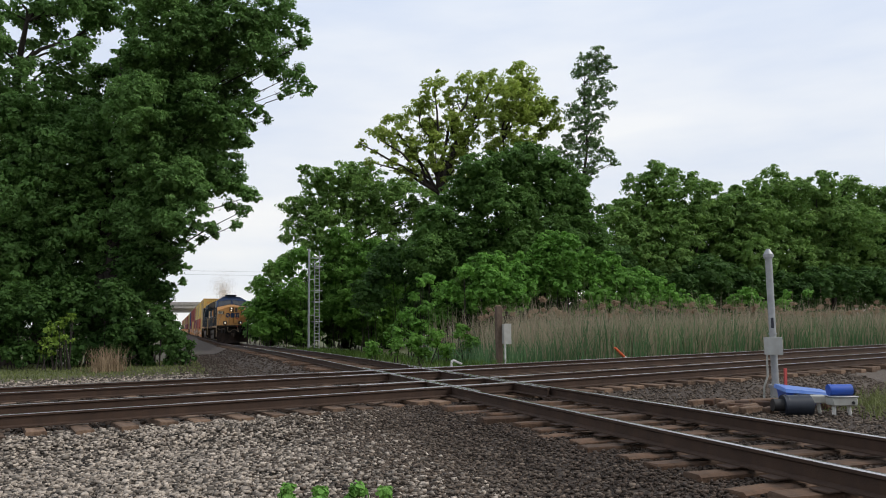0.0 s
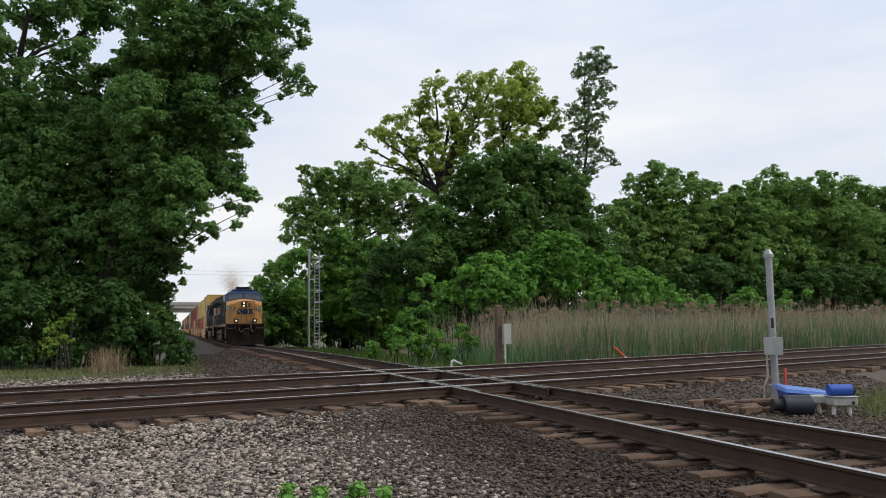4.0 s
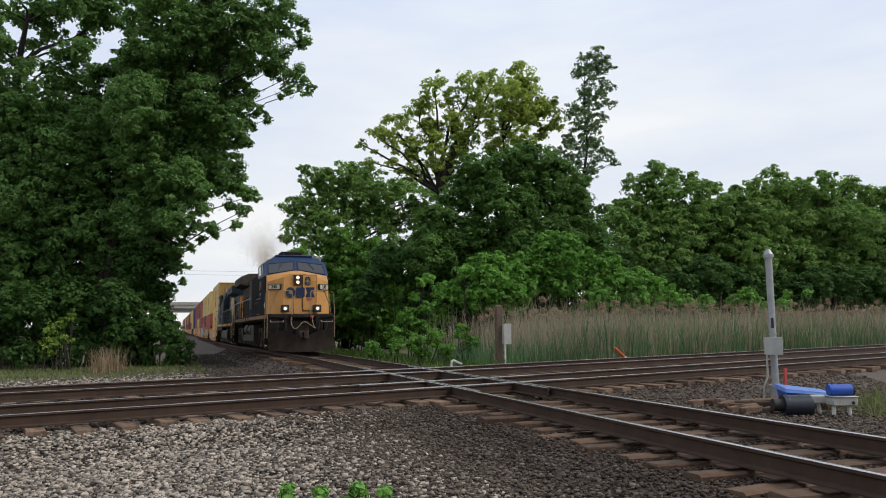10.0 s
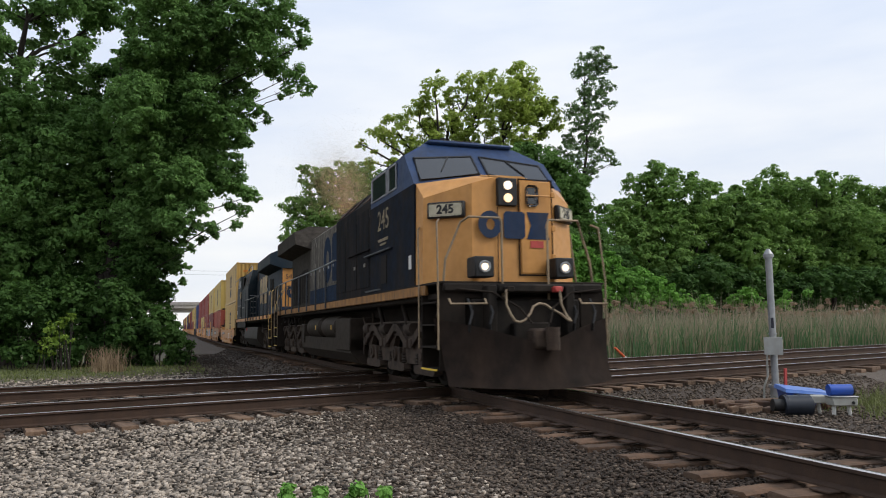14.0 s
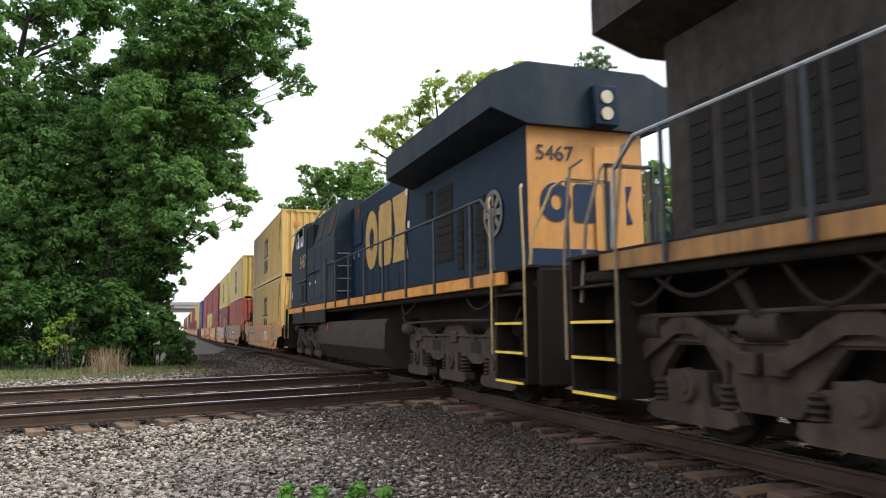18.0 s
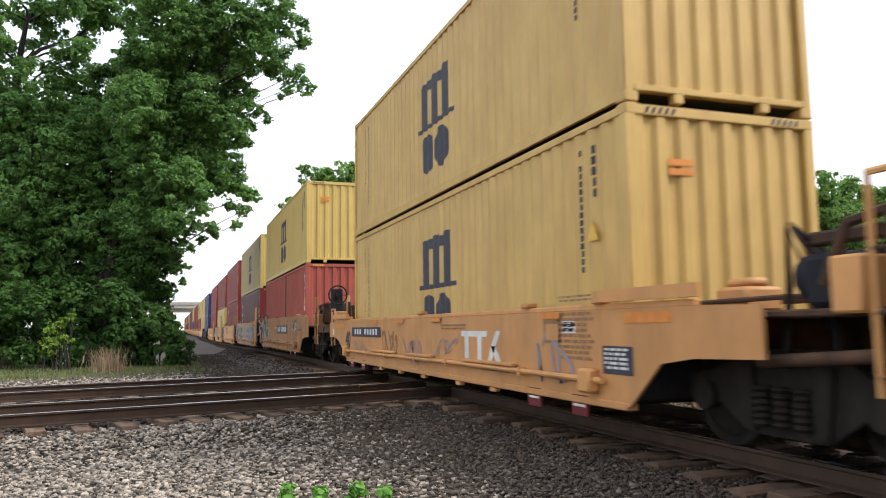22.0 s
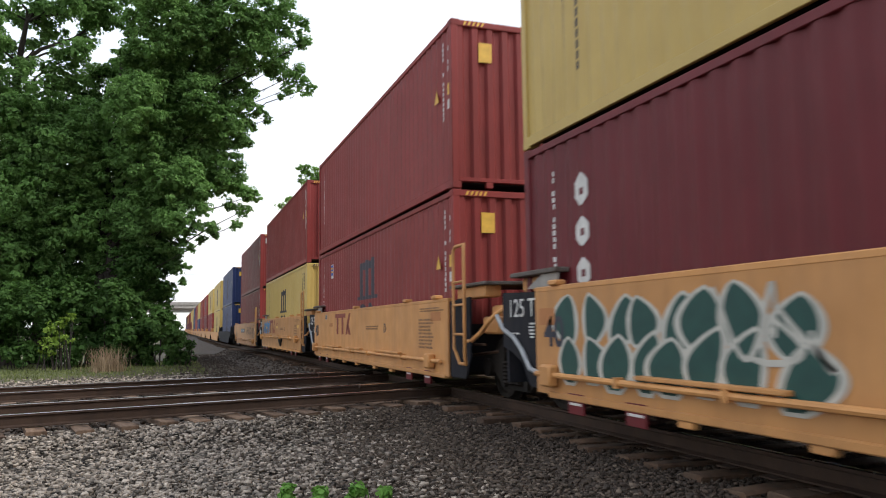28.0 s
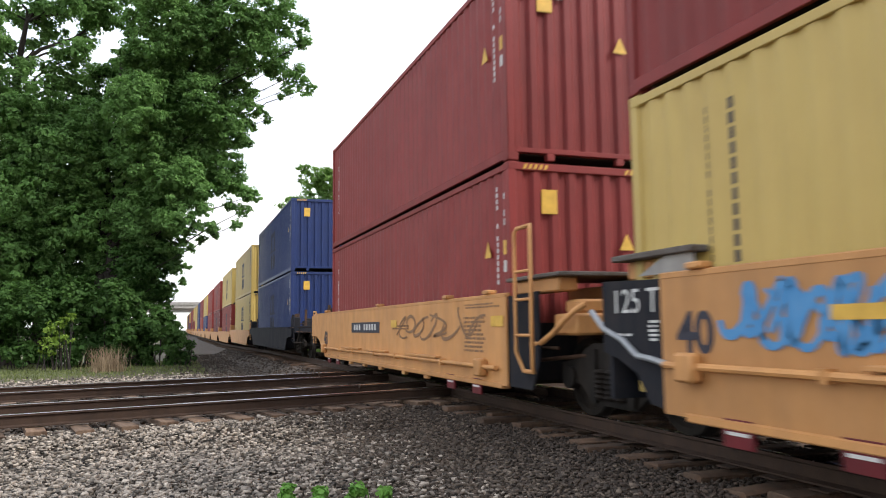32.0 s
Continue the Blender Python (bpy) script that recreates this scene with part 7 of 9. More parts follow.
def well_car(label, lead="slant", tail="slant", z_top=1.38, paint=None, keyed=True, rich=True, pipe_z=0.52):
    """A deep-sided wagon. An end is 'slant' (its own truck under a platform) or 'joint' (it shares a truck with the next unit)."""
    paint = paint or M_WELL
    ob = thing("well_car", label, "rail wagon", "well cars of the train")
    y1 = 11.5 if tail == "joint" else 12.25
    outline = [(-0.22, 0.30), (y1 - (0.25 if tail == "slant" else 0.0), 0.30)]
    outline += [(y1 + 0.75, 0.74), (y1 + 1.15, 0.82), (y1 + 1.9, 0.82), (y1 + 1.9, z_top - 0.02), (y1 + 1.15, z_top)] if tail == "slant" else [(y1, z_top)]
    outline += [(-1.2, z_top), (-1.95, z_top - 0.02), (-1.95, 0.80), (-1.15, 0.78), (-0.72, 0.72)] if lead == "slant" else [(-0.32, z_top), (-0.32, 0.30)]
    a, b = -1.2 if lead == "slant" else -0.32, y1 + 1.15 if tail == "slant" else y1
    for s in (-1, 1):
        bm = bmesh.new()
        prism_x(bm, outline, s * 1.44, s * 1.47)
        part("side_sill", done(bm), paint, ob)
        part("top_chord", boxes((*both(s, 1.40, 1.475), a, b, z_top - 0.01, z_top + 0.05), bevel=0.01), paint, ob)
        part("bottom_flange", boxes((*both(s, 1.36, 1.49), -0.2, y1 - 0.3, 0.26, 0.335), bevel=0.012), paint, ob)
    for y in (0.1, 5.9, 11.0):
        part("floor_beam", boxes((-1.43, 1.43, y, y + 0.4, 0.28, 0.40), bevel=0.01), M_FRAME, ob)
    for y in (-0.16, 12.36):
        part("end_wall", boxes((-1.43, 1.43, y, y + 0.06, 0.35, 1.1)), M_WELL_DARK, ob)
    if lead == "slant":
        end_platform(ob, -0.16, -1, 3.1 if rich else 2.0, 1.22, paint, rich)
        two_axle_truck(ob, -1.7 if rich else -1.3, keyed)
    if tail == "slant":
        end_platform(ob, 12.42, 1, 1.85, 1.22, paint, False)
        two_axle_truck(ob, 13.6, keyed)
    if not rich:
        return ob
    if lead == "joint":
        for s in (-1, 1):
            bm = bmesh.new()
            prism_x(bm, [(-0.32, 0.30), (-0.32, z_top), (-1.15, z_top + 0.03), (-1.15, 0.62), (-0.95, 0.30)], s * 1.40, s * 1.43)
            part("end_plate", done(bm), M_WELL_DARK, ob, "black painted end plate")
            bm = pipe(bmesh.new(), [(s * 1.52, -0.72, z_top + 0.05), (s * 1.52, -0.72, 2.2), (s * 1.5, -0.76, 2.26), (s * 1.5, -1.12, 2.26), (s * 1.52, -1.16, 2.2), (s * 1.52, -1.16, 0.62), (s * 1.48, -1.1, 0.52), (s * 1.48, -0.85, 0.52), (s * 1.52, -0.72, 0.75), (s * 1.52, -0.72, z_top + 0.05)], 0.026, 8)
            part("ladder", done(bm), paint, ob)
            for z in (0.95, 1.38, 1.72):
                part("rung", rods(((s * 1.52, -1.16, z), (s * 1.52, -0.72, z), 0.02)), paint, ob)
            part("ladder_foot", rods(((s * 1.4, -0.94, 1.38), (s * 1.52, -0.94, 1.38), 0.025)), M_WELL_DARK, ob)
            part("side_bearing", boxes((*both(s, 0.75, 1.25), -1.75, -1.2, 0.95, 1.2), (*both(s, 0.85, 1.15), -1.7, -1.3, 1.2, 1.36), bevel=0.03), paint, ob)
        part("end_deck", boxes((-1.38, 1.38, -1.6, -0.14, z_top + 0.19, z_top + 0.24), bevel=0.012), M_DECK, ob, "worn grey-brown grated end platform")
        part("end_bracket", boxes((-1.3, -1.05, -1.45, -0.3, z_top + 0.02, z_top + 0.19), (1.05, 1.3, -1.45, -0.3, z_top + 0.02, z_top + 0.19), (-0.5, 0.5, -1.9, -0.2, 1.1, z_top + 0.1), bevel=0.02), paint, ob)
        part("centre_sill", boxes((-0.35, 0.35, -1.7, -0.1, 0.72, 1.12), bevel=0.02), M_RUSTY, ob)
        part("air_hose", done(pipe(bmesh.new(), [(-1.42, -0.95, 0.84), (-1.4, -1.15, 0.86), (-1.36, -1.4, 0.98), (-1.34, -1.62, 1.12), (-1.3, -1.78, 1.22), (-1.2, -1.85, 1.3)], 0.034, 8)), paint, ob)
        part("brake_rod", rods(((-1.05, -1.6, 0.72), (-1.05, -0.1, 0.6), 0.025), ((-1.25, -1.3, 0.8), (-1.25, -0.3, 0.8), 0.02)), M_RUSTY, ob)
    if tail == "joint":
        for s in (-1, 1):
            bm = bmesh.new()
            prism_x(bm, [(y1, 0.33), (y1 + 0.22, 0.36), (y1 + 0.42, 0.62), (y1 + 0.72, 0.74), (y1 + 0.97, 0.80), (y1 + 0.97, z_top + 0.03), (y1, z_top)], s * 1.425, s * 1.455)
            part("end_plate", done(bm), M_WELL_DARK, ob, "black painted end plate with white figures")
            bm = bmesh.new()
            prism_x(bm, [(y1 - 0.25, z_top + 0.06), (y1 - 0.25, z_top + 0.28), (y1 + 0.1, z_top + 0.24), (y1 + 0.55, z_top + 0.06)], s * 1.28, s * 1.31)
            part("gusset", done(bm), M_CONCRETE, ob, "pale grey gusset plate")
        part("end_deck", boxes((-1.36, 1.36, y1 - 0.3, y1 + 0.95, z_top + 0.22, z_top + 0.28), bevel=0.012), M_DECK, ob, "worn grey-brown grated end platform")
        part("end_bracket", boxes((-1.2, 1.2, y1 + 0.3, y1 + 0.9, z_top + 0.04, z_top + 0.22), (-0.4, 0.4, y1 + 0.6, y1 + 1.5, 0.9, z_top + 0.05), bevel=0.02), paint, ob)
        part("air_hose", done(pipe(bmesh.new(), [(-1.5, y1 - 0.1, pipe_z), (-1.5, y1 + 0.12, pipe_z + 0.04), (-1.5, y1 + 0.34, 0.78), (-1.48, y1 + 0.6, 0.92), (-1.46, y1 + 0.95, 1.02), (-1.42, y1 + 1.25, 1.2)], 0.03, 8)), M_STEEL, ob)
        words("125 T", 0.32, M_WHITE, ob, at(-1.458, y1 + 0.42, 1.27, FACE_L), label="white stencilled figures")
        mark_rows(ob, y1 + 0.05, y1 + 0.21, 0.90, 1.10, 5, M_WHITE, x=-1.459)
        mark_rows(ob, y1 + 0.45, y1 + 0.85, 0.94, 0.98, 1, M_WHITE, x=-1.459)
        two_axle_truck(ob, 12.95, keyed)
    # pipe low on the side with its end brackets, hinged ledges above it, red-white marker plates and lugs below
    for s in (-1, 1):
        bm = pipe(bmesh.new(), [(s * 1.53, -0.1 if lead == "joint" else 0.15, pipe_z), (s * 1.53, 4.2, pipe_z + 0.01), (s * 1.53, 8.0, pipe_z), (s * 1.53, y1 - 0.1, pipe_z)], 0.032, 8)
        part("grab_pipe", done(bm), paint, ob)
        for y in (0.42, y1 - 0.42):
            part("pipe_bracket", boxes((*both(s, 1.47, 1.60), y - 0.12, y + 0.12, pipe_z - 0.13, pipe_z + 0.11), bevel=0.025), paint, ob)
        for y in (2.0, 4.6, 6.2, 8.2, 9.7):
            part("pipe_clip", boxes((*both(s, 1.47, 1.57), y - 0.03, y + 0.03, pipe_z - 0.05, pipe_z + 0.05)), paint, ob)
        for y, w in ((2.2, 1.7), (5.3, 1.5), (7.6, 1.8)):
            part("ledge", boxes((*both(s, 1.47, 1.56), y, y + w, pipe_z + 0.045, pipe_z + 0.085), bevel=0.008), paint, ob)
        for y in (0.7, 1.75, y1 - 2.0, y1 - 0.9):
            part("marker_plate", boxes((*both(s, 1.45, 1.48), y - 0.16, y + 0.16, 0.13, 0.345), bevel=0.004), M_MAROON_BOX, ob)
            part("marker_stripe", boxes((*both(s, 1.45, 1.484), y - 0.12, y + 0.12, 0.225, 0.25)), M_WHITE, ob)
        for y in (3.0, 4.3, 6.0, 7.4, 8.8):
            part("lug", boxes((*both(s, 1.40, 1.475), y - 0.1, y + 0.1, 0.2, 0.28), bevel=0.01), paint, ob)
        for y in (0.25, 1.9, 6.05, y1 - 0.5):
            part("chord_clip", boxes((*both(s, 1.38, 1.52), y - 0.1, y + 0.1, z_top + 0.05, z_top + 0.11), bevel=0.015), paint, ob)
    words("40", 0.46 if tail == "joint" else 0.52, M_MARK_DARK, ob, at(-1.474, y1 - 0.45 if tail == "joint" else 11.85, 0.98 if tail == "joint" else 0.76, FACE_L), bold=0.012)
    mark_rows(ob, 0.35, 1.15, 0.68, 1.2, 9, surface_dim)
    mark_rows(ob, -0.15, 1.1, 1.30, 1.38, 2, surface_dim)
    mark_rows(ob, 3.7, 5.0, 1.0, 1.1, 2, surface_dim)
    return ob


# ---- locomotives ----
def logo_blocks(bm, plane, x0, x1, z0, z1, flip=1):
    """The railway's emblem as three plain block shapes side by side: a ring, a rounded slab, a waisted block.
    plane(a, b) puts a point of the emblem, a across and b up, on its surface."""
    w, h = (x1 - x0) / 3.0, z1 - z0

    def poly(pts, k):
        f = [bm.verts.new(plane(x0 + (k + a) * w, z0 + b * h)) for a, b in pts]
        bm.faces.new(f)

    rim = [(math.cos(2 * math.pi * i / 24), math.sin(2 * math.pi * i / 24)) for i in range(25)]
    for p, q in zip(rim, rim[1:]):
        poly([(0.5 + 0.48 * p[0], 0.5 + 0.5 * p[1]), (0.5 + 0.48 * q[0], 0.5 + 0.5 * q[1]), (0.52 + 0.17 * q[0], 0.5 + 0.2 * q[1]), (0.52 + 0.17 * p[0], 0.5 + 0.2 * p[1])], 0)
    poly([(0.06, 0.06), (0.16, 0.0), (0.84, 0.0), (0.95, 0.1), (0.95, 0.94), (0.84, 1.0), (0.16, 1.0), (0.06, 0.9)], 1)
    poly([(0.02, 1.0), (0.98, 1.0), (0.80, 0.5), (0.20, 0.5)], 2)
    poly([(0.20, 0.5), (0.80, 0.5), (0.98, 0.0), (0.02, 0.0)], 2)


def panel(bm, x0, x1, y0, y1, z0, z1):
    return box(bm, x0, x1, y0, y1, z0, z1)


def locomotive(label, cab_paint, hood_paint, nose_paint, stripe, logo_paint, number, tanks, band, sense, wing_from):
    """A six-axle diesel road engine. y runs back from the nose; the deck lies at 1.78."""
    ob = thing("locomotive", label, "locomotive", "locomotives of the train")
    # underframe and deck
    part("underframe", boxes((-0.7, 0.7, -0.9, 20.0, 0.95, 1.6), (-1.4, 1.4, -0.9, 20.0, 1.5, 1.62), bevel=0.03), M_FRAME, ob)
    part("deck", boxes((-1.5, 1.5, -0.95, 20.05, 1.75, 1.79), bevel=0.008), M_FRAME, ob)
    for s in (-1, 1):
        part("side_sill", boxes((min(s * 1.44, s * 1.5), max(s * 1.44, s * 1.5), -0.2, 19.3, 1.59, 1.77), bevel=0.01), stripe, ob)
    # nose: flat front with angled cheeks, sloping up to the cab
    front = [(-0.78, -0.55, 1.79), (0.78, -0.55, 1.79), (1.46, 0.05, 1.79), (1.46, 0.45, 1.79), (-1.46, 0.45, 1.79), (-1.46, 0.05, 1.79)]
    top = [(-0.74, -0.50, 3.50), (0.74, -0.50, 3.50), (1.42, 0.08, 3.30), (1.44, 0.45, 3.62), (-1.44, 0.45, 3.62), (-1.42, 0.08, 3.30)]
    bm = loft(bmesh.new(), front, top)
    ridge = [bm.verts.new(p) for p in ((-0.2, -0.50, 3.66), (0.2, -0.50, 3.66), (0.2, 0.7, 3.88), (-0.2, 0.7, 3.88))]
    bm.faces.new(ridge)
    e = [bm.verts.new(p) for p in top]
    for q in ((ridge[0], ridge[3], e[4], e[5]), (ridge[0], e[5], e[0]), (ridge[1], e[2], e[3], ridge[2]), (ridge[1], e[1], e[2]), (ridge[0], e[0], e[1], ridge[1])):
        bm.faces.new(q)
    bmesh.ops.remove_doubles(bm, verts=bm.verts, dist=0.001)
    part("nose", done(bm), nose_paint, ob)
    # cab with sloping windshield and chamfered roof
    bm = bmesh.new()
    low = lambda y, z: [(-1.48, y, 1.79), (-1.48, y, z), (1.48, y, z), (1.48, y, 1.79)]
    part("cab", done(loft(bm, low(0.44, 3.62), low(3.6, 3.62))), M_CAB_BLUE if band else cab_paint, ob)
    bm = bmesh.new()
    side_z, brow = (4.29, 1.11) if band else (4.46, 1.28)
    up0 = [(-1.48, 0.44, 3.62), (-1.46, brow, side_z), (-0.95, 1.44, 4.62), (0.95, 1.44, 4.62), (1.46, brow, side_z), (1.48, 0.44, 3.62)]
    up1 = [(-1.48, 3.6, 3.62), (-1.46, 3.6, side_z), (-0.95, 3.6, 4.62), (0.95, 3.6, 4.62), (1.46, 3.6, side_z), (1.48, 3.6, 3.62)]
    loft(bm, up0, up1)
    part("cab_top", done(bm), M_ROOF_BLUE if band else cab_paint, ob)
    part("cab_roof", boxes((-0.9, 0.9, 1.36, 3.7, 4.62, 4.70), bevel=0.035), M_ROOF_BLUE if band else cab_paint, ob)
    for s in (-1, 1):
        y_of = lambda z: 0.43 + (z - 3.62)
        bm = bmesh.new()
        q = [(s * 0.09, y_of(3.93) - 0.012, 3.93), (s * 1.34, y_of(3.70) - 0.012, 3.70), (s * 1.30, y_of(4.22) - 0.012, 4.22), (s * 0.09, y_of(4.36) - 0.012, 4.36)]
        bm.faces.new([bm.verts.new(p) for p in q])
        w = part("windshield", bm, M_GREY_GLASS, ob, "grey reflecting windshield pane")
        bm = pipe(bmesh.new(), q + q[:1], 0.022, 5)
        part("window_gasket", done(bm), M_BLACK, w)
        part("wiper", rods(((s * 0.6, y_of(4.3) - 0.03, 4.3), (s * 0.85, y_of(3.95) - 0.03, 3.95), 0.012)), M_BLACK, ob)
        w_low, w_top = (3.74, 4.22) if band else (3.78, 4.38)
        for a, b in ((1.55, 2.12), (2.25, 3.45)) if band else ((1.72, 2.32), (2.42, 3.1)):
            w = part("side_window", boxes((min(s * 1.47, s * 1.487), max(s * 1.47, s * 1.487), a, b, w_low, w_top)), M_GLASS, ob, "dark side window")
            bm = pipe(bmesh.new(), [(s * 1.49, a, w_low), (s * 1.49, b, w_low), (s * 1.49, b, w_top), (s * 1.49, a, w_top), (s * 1.49, a, w_low)], 0.02, 5)
            part("window_frame", done(bm), M_STEEL, w)
        words(number, 0.60, M_LOGO_DULL if band else M_LOGO_GOLD, ob, at(s * 1.485, 2.55 if band else 3.0, 3.24, FACE_L if s < 0 else FACE_R), label="gold road number on the cab side")
        if band:
            part("underline", boxes((min(s * 1.475, s * 1.488), max(s * 1.475, s * 1.488), 2.2, 2.95, 2.82, 2.88)), M_LOGO_DULL, ob)
            part("underline", boxes((min(s * 1.475, s * 1.488), max(s * 1.475, s * 1.488), 2.35, 2.8, 2.74, 2.78)), M_LOGO_DULL, ob)
        part("cab_vent", boxes((min(s * 1.475, s * 1.49), max(s * 1.475, s * 1.49), *((2.3, 2.72, 1.95, 2.52) if band else (2.77, 3.3, 1.9, 2.48)))), M_GRILLE, ob)
        part("data_plate", boxes((min(s * 1.475, s * 1.488), max(s * 1.475, s * 1.488), 0.62, 0.78, 2.1, 2.35)), M_WHITE, ob)
        part("sill_step", boxes((min(s * 1.47, s * 1.54), max(s * 1.47, s * 1.54), 1.88, 4.05, 2.6, 2.63)), M_HANDRAIL, ob)
        part("ridge", boxes((min(s * 1.44, s * 1.50), max(s * 1.44, s * 1.50), 3.8, 5.9, 2.76, 2.79)), cab_paint, ob)
        part("ridge", boxes((min(s * 1.44, s * 1.50), max(s * 1.44, s * 1.50), 2.75, 4.05, 1.83, 1.86)), M_HANDRAIL, ob)
        # No hollow is cut: a near-black block paints in the recess's shade.
        if band:
            part("dark_recess", boxes((*both(s, 1.36, 1.447), 3.75, 5.1, 3.5, 3.84)), M_GRILLE, ob)
        else:
            part("dark_recess", boxes((*both(s, 1.1, 1.435), 3.68, 4.75, 3.6, 4.3), bevel=0.01), M_GRILLE, ob)
        for a in (4.2, 5.2):
            part("data_plate", boxes((min(s * 1.45, s * 1.462), max(s * 1.45, s * 1.462), a, a + 0.16, 2.42, 2.5)), M_DULL_PLATE if band else M_WHITE, ob)
        if not band:
            bm = loft(bmesh.new(), [(s * 1.47, 1.6, 4.47), (s * 1.47, 3.1, 4.47), (s * 1.47, 3.1, 4.45), (s * 1.47, 1.6, 4.45)], [(s * 1.72, 1.6, 4.20), (s * 1.72, 3.1, 4.20), (s * 1.72, 3.1, 4.18), (s * 1.72, 1.6, 4.18)])
            part("window_awning", done(bm), M_AWNING, ob, "teal window awning")
    # full-width equipment cabinet, hood and its doors
    bm = bmesh.new()
    knee, ridge_x, ridge_z = (3.85, 0.95, 4.36) if band else (3.58, 1.2, 4.56)
    prism_y(bm, [(-1.44, 1.79), (-1.44, knee), (-ridge_x, ridge_z), (ridge_x, ridge_z), (1.44, knee), (1.44, 1.79)], 3.6, 7.5 if band else 8.0)
    part("equipment_cabinet", done(bm), cab_paint, ob)
    bm = bmesh.new()
    eave, crest, hood_end_y = (4.14, 4.4, 14.5) if band else (4.3, 4.58, 13.3)
    prism_y(bm, [(-0.94, 1.79), (-0.94, eave), (-0.6, crest), (0.6, crest), (0.94, eave), (0.94, 1.79)], 7.5, hood_end_y)
    part("hood", done(bm), hood_paint, ob)
    bm = bmesh.new()
    prism_y(bm, [(-0.942, 1.79), (-0.942, eave), (-0.6, crest), (0.6, crest), (0.942, eave), (0.942, 1.79)], hood_end_y, 18.862)
    part("radiator_section", done(bm), M_SOOT if band else hood_paint, ob)
    rng = random.Random(3)
    for s in (-1, 1):
        if band:
            part("hood_band", boxes((min(s * 0.94, s * 0.946), max(s * 0.94, s * 0.946), 7.5, 14.5, 1.79, 2.36)), M_BAND_BLUE, ob, "blue lower band")
        y = 7.6
        while y < hood_end_y - 0.5:
            w = rng.choice((0.55, 0.7, 0.85))
            d = part("hood_door", boxes((min(s * 0.93, s * 0.955), max(s * 0.93, s * 0.955), y, y + w - 0.03, 2.4 if band else 1.9, 3.98), bevel=0.006), hood_paint, ob)
            part("latch", boxes((min(s * 0.95, s * 0.975), max(s * 0.95, s * 0.975), y + w - 0.12, y + w - 0.07, 2.9, 3.0)), M_STEEL, d)
            y += w
        for a in (3.9, 5.1, 6.3):
            part("cabinet_door", boxes((min(s * 1.43, s * 1.453), max(s * 1.43, s * 1.453), a, a + 1.1, 1.95, 3.7 if band else 3.5), bevel=0.006), cab_paint, ob)
        for a, b in ((4.1, 4.7), (5.6, 6.2), (6.75, 7.35)) if band else ((5.35, 5.95), (6.9, 7.55)):
            slope = lambda k, off: (s * (1.44 - (1.44 - ridge_x) * k + off), knee + (ridge_z - knee) * k + off)
            (xa, za), (xb, zb), (xc, zc), (xd, zd) = slope(0.1, 0.0), slope(0.72, 0.0), slope(0.72, 0.014), slope(0.1, 0.014)
            bm = loft(bmesh.new(), [(xa, a, za), (xb, a, zb), (xc, a, zc), (xd, a, zd)], [(xa, b, za), (xb, b, zb), (xc, b, zc), (xd, b, zd)])
            part("intake_grille", done(bm), M_RUSTY, ob, "brown dusty intake grille")
            for y in (a, b):
                part("grille_frame", rods(((xa, y, za + 0.01), (xb, y, zb + 0.01), 0.018), seg=5), cab_paint, ob)
        if not band:
            part("step_box", boxes((*both(s, 0.93, 1.46), 6.85, 8.06, 1.79, 3.5), bevel=0.03), cab_paint, ob)
            part("side_skirt", boxes((*both(s, 1.44, 1.495), 0.9, 6.9, 1.22, 1.585), bevel=0.01), M_SKIRT, ob, "grime-covered side skirt")
            part("skirt_step", boxes((*both(s, 1.44, 1.5), 3.05, 3.6, 1.38, 1.72), bevel=0.01), M_FRAME, ob)
            for k in range(4):
                part("rung", rods(((s * 1.0, 8.12, 2.05 + 0.34 * k), (s * 1.36, 8.12, 2.05 + 0.34 * k), 0.016), seg=6), M_STEEL, ob)
            part("roof_grab_rail", done(pipe(bmesh.new(), [(s * 1.3, 3.4, 4.35), (s * 1.2, 5.0, 4.72), (s * 1.12, 6.4, 4.95), (s * 1.1, 6.6, 4.88), (s * 1.2, 7.7, 3.9), (s * 1.25, 7.95, 3.52)], 0.022, 8)), M_STEEL, ob)
            for y, z in ((4.3, 4.5), (5.6, 4.8)):
                part("rail_stanchion", rods(((s * 1.1, y, 4.1), (s * 1.18, y, z), 0.018), seg=6), M_HANDRAIL, ob)
            part("intake_grille", boxes((*both(s, 0.93, 0.956), 8.45, 8.98, 3.86, 4.34)), M_RUSTY, ob, "brown dusty intake grille")
            part("access_panel", boxes((*both(s, 0.93, 0.985), 8.4, 9.3, 3.22, 3.8), bevel=0.008), hood_paint, ob)
            part("handrail_post", rods(((s * 1.52, 7.25, 1.6), (s * 1.52, 7.25, 3.0), 0.026)), M_HANDRAIL, ob)
        vents = ((15.0, 0.3, 2.0, 3.2), (15.6, 0.3, 2.0, 3.2), (16.1, 0.3, 2.0, 3.2), (16.66, 0.26, 1.95, 3.12), (17.0, 0.24, 1.95, 3.12), (17.37, 0.32, 1.95, 3.12),
                 (17.76, 0.33, 1.95, 3.12), (18.23, 0.3, 1.95, 3.12)) if band else ((14.48, 0.38, 3.0, 3.62), (15.1, 0.84, 2.2, 3.56), (16.18, 0.27, 2.0, 3.06), (16.6, 0.27, 2.1, 3.0), (17.04, 0.36, 1.95, 3.11))
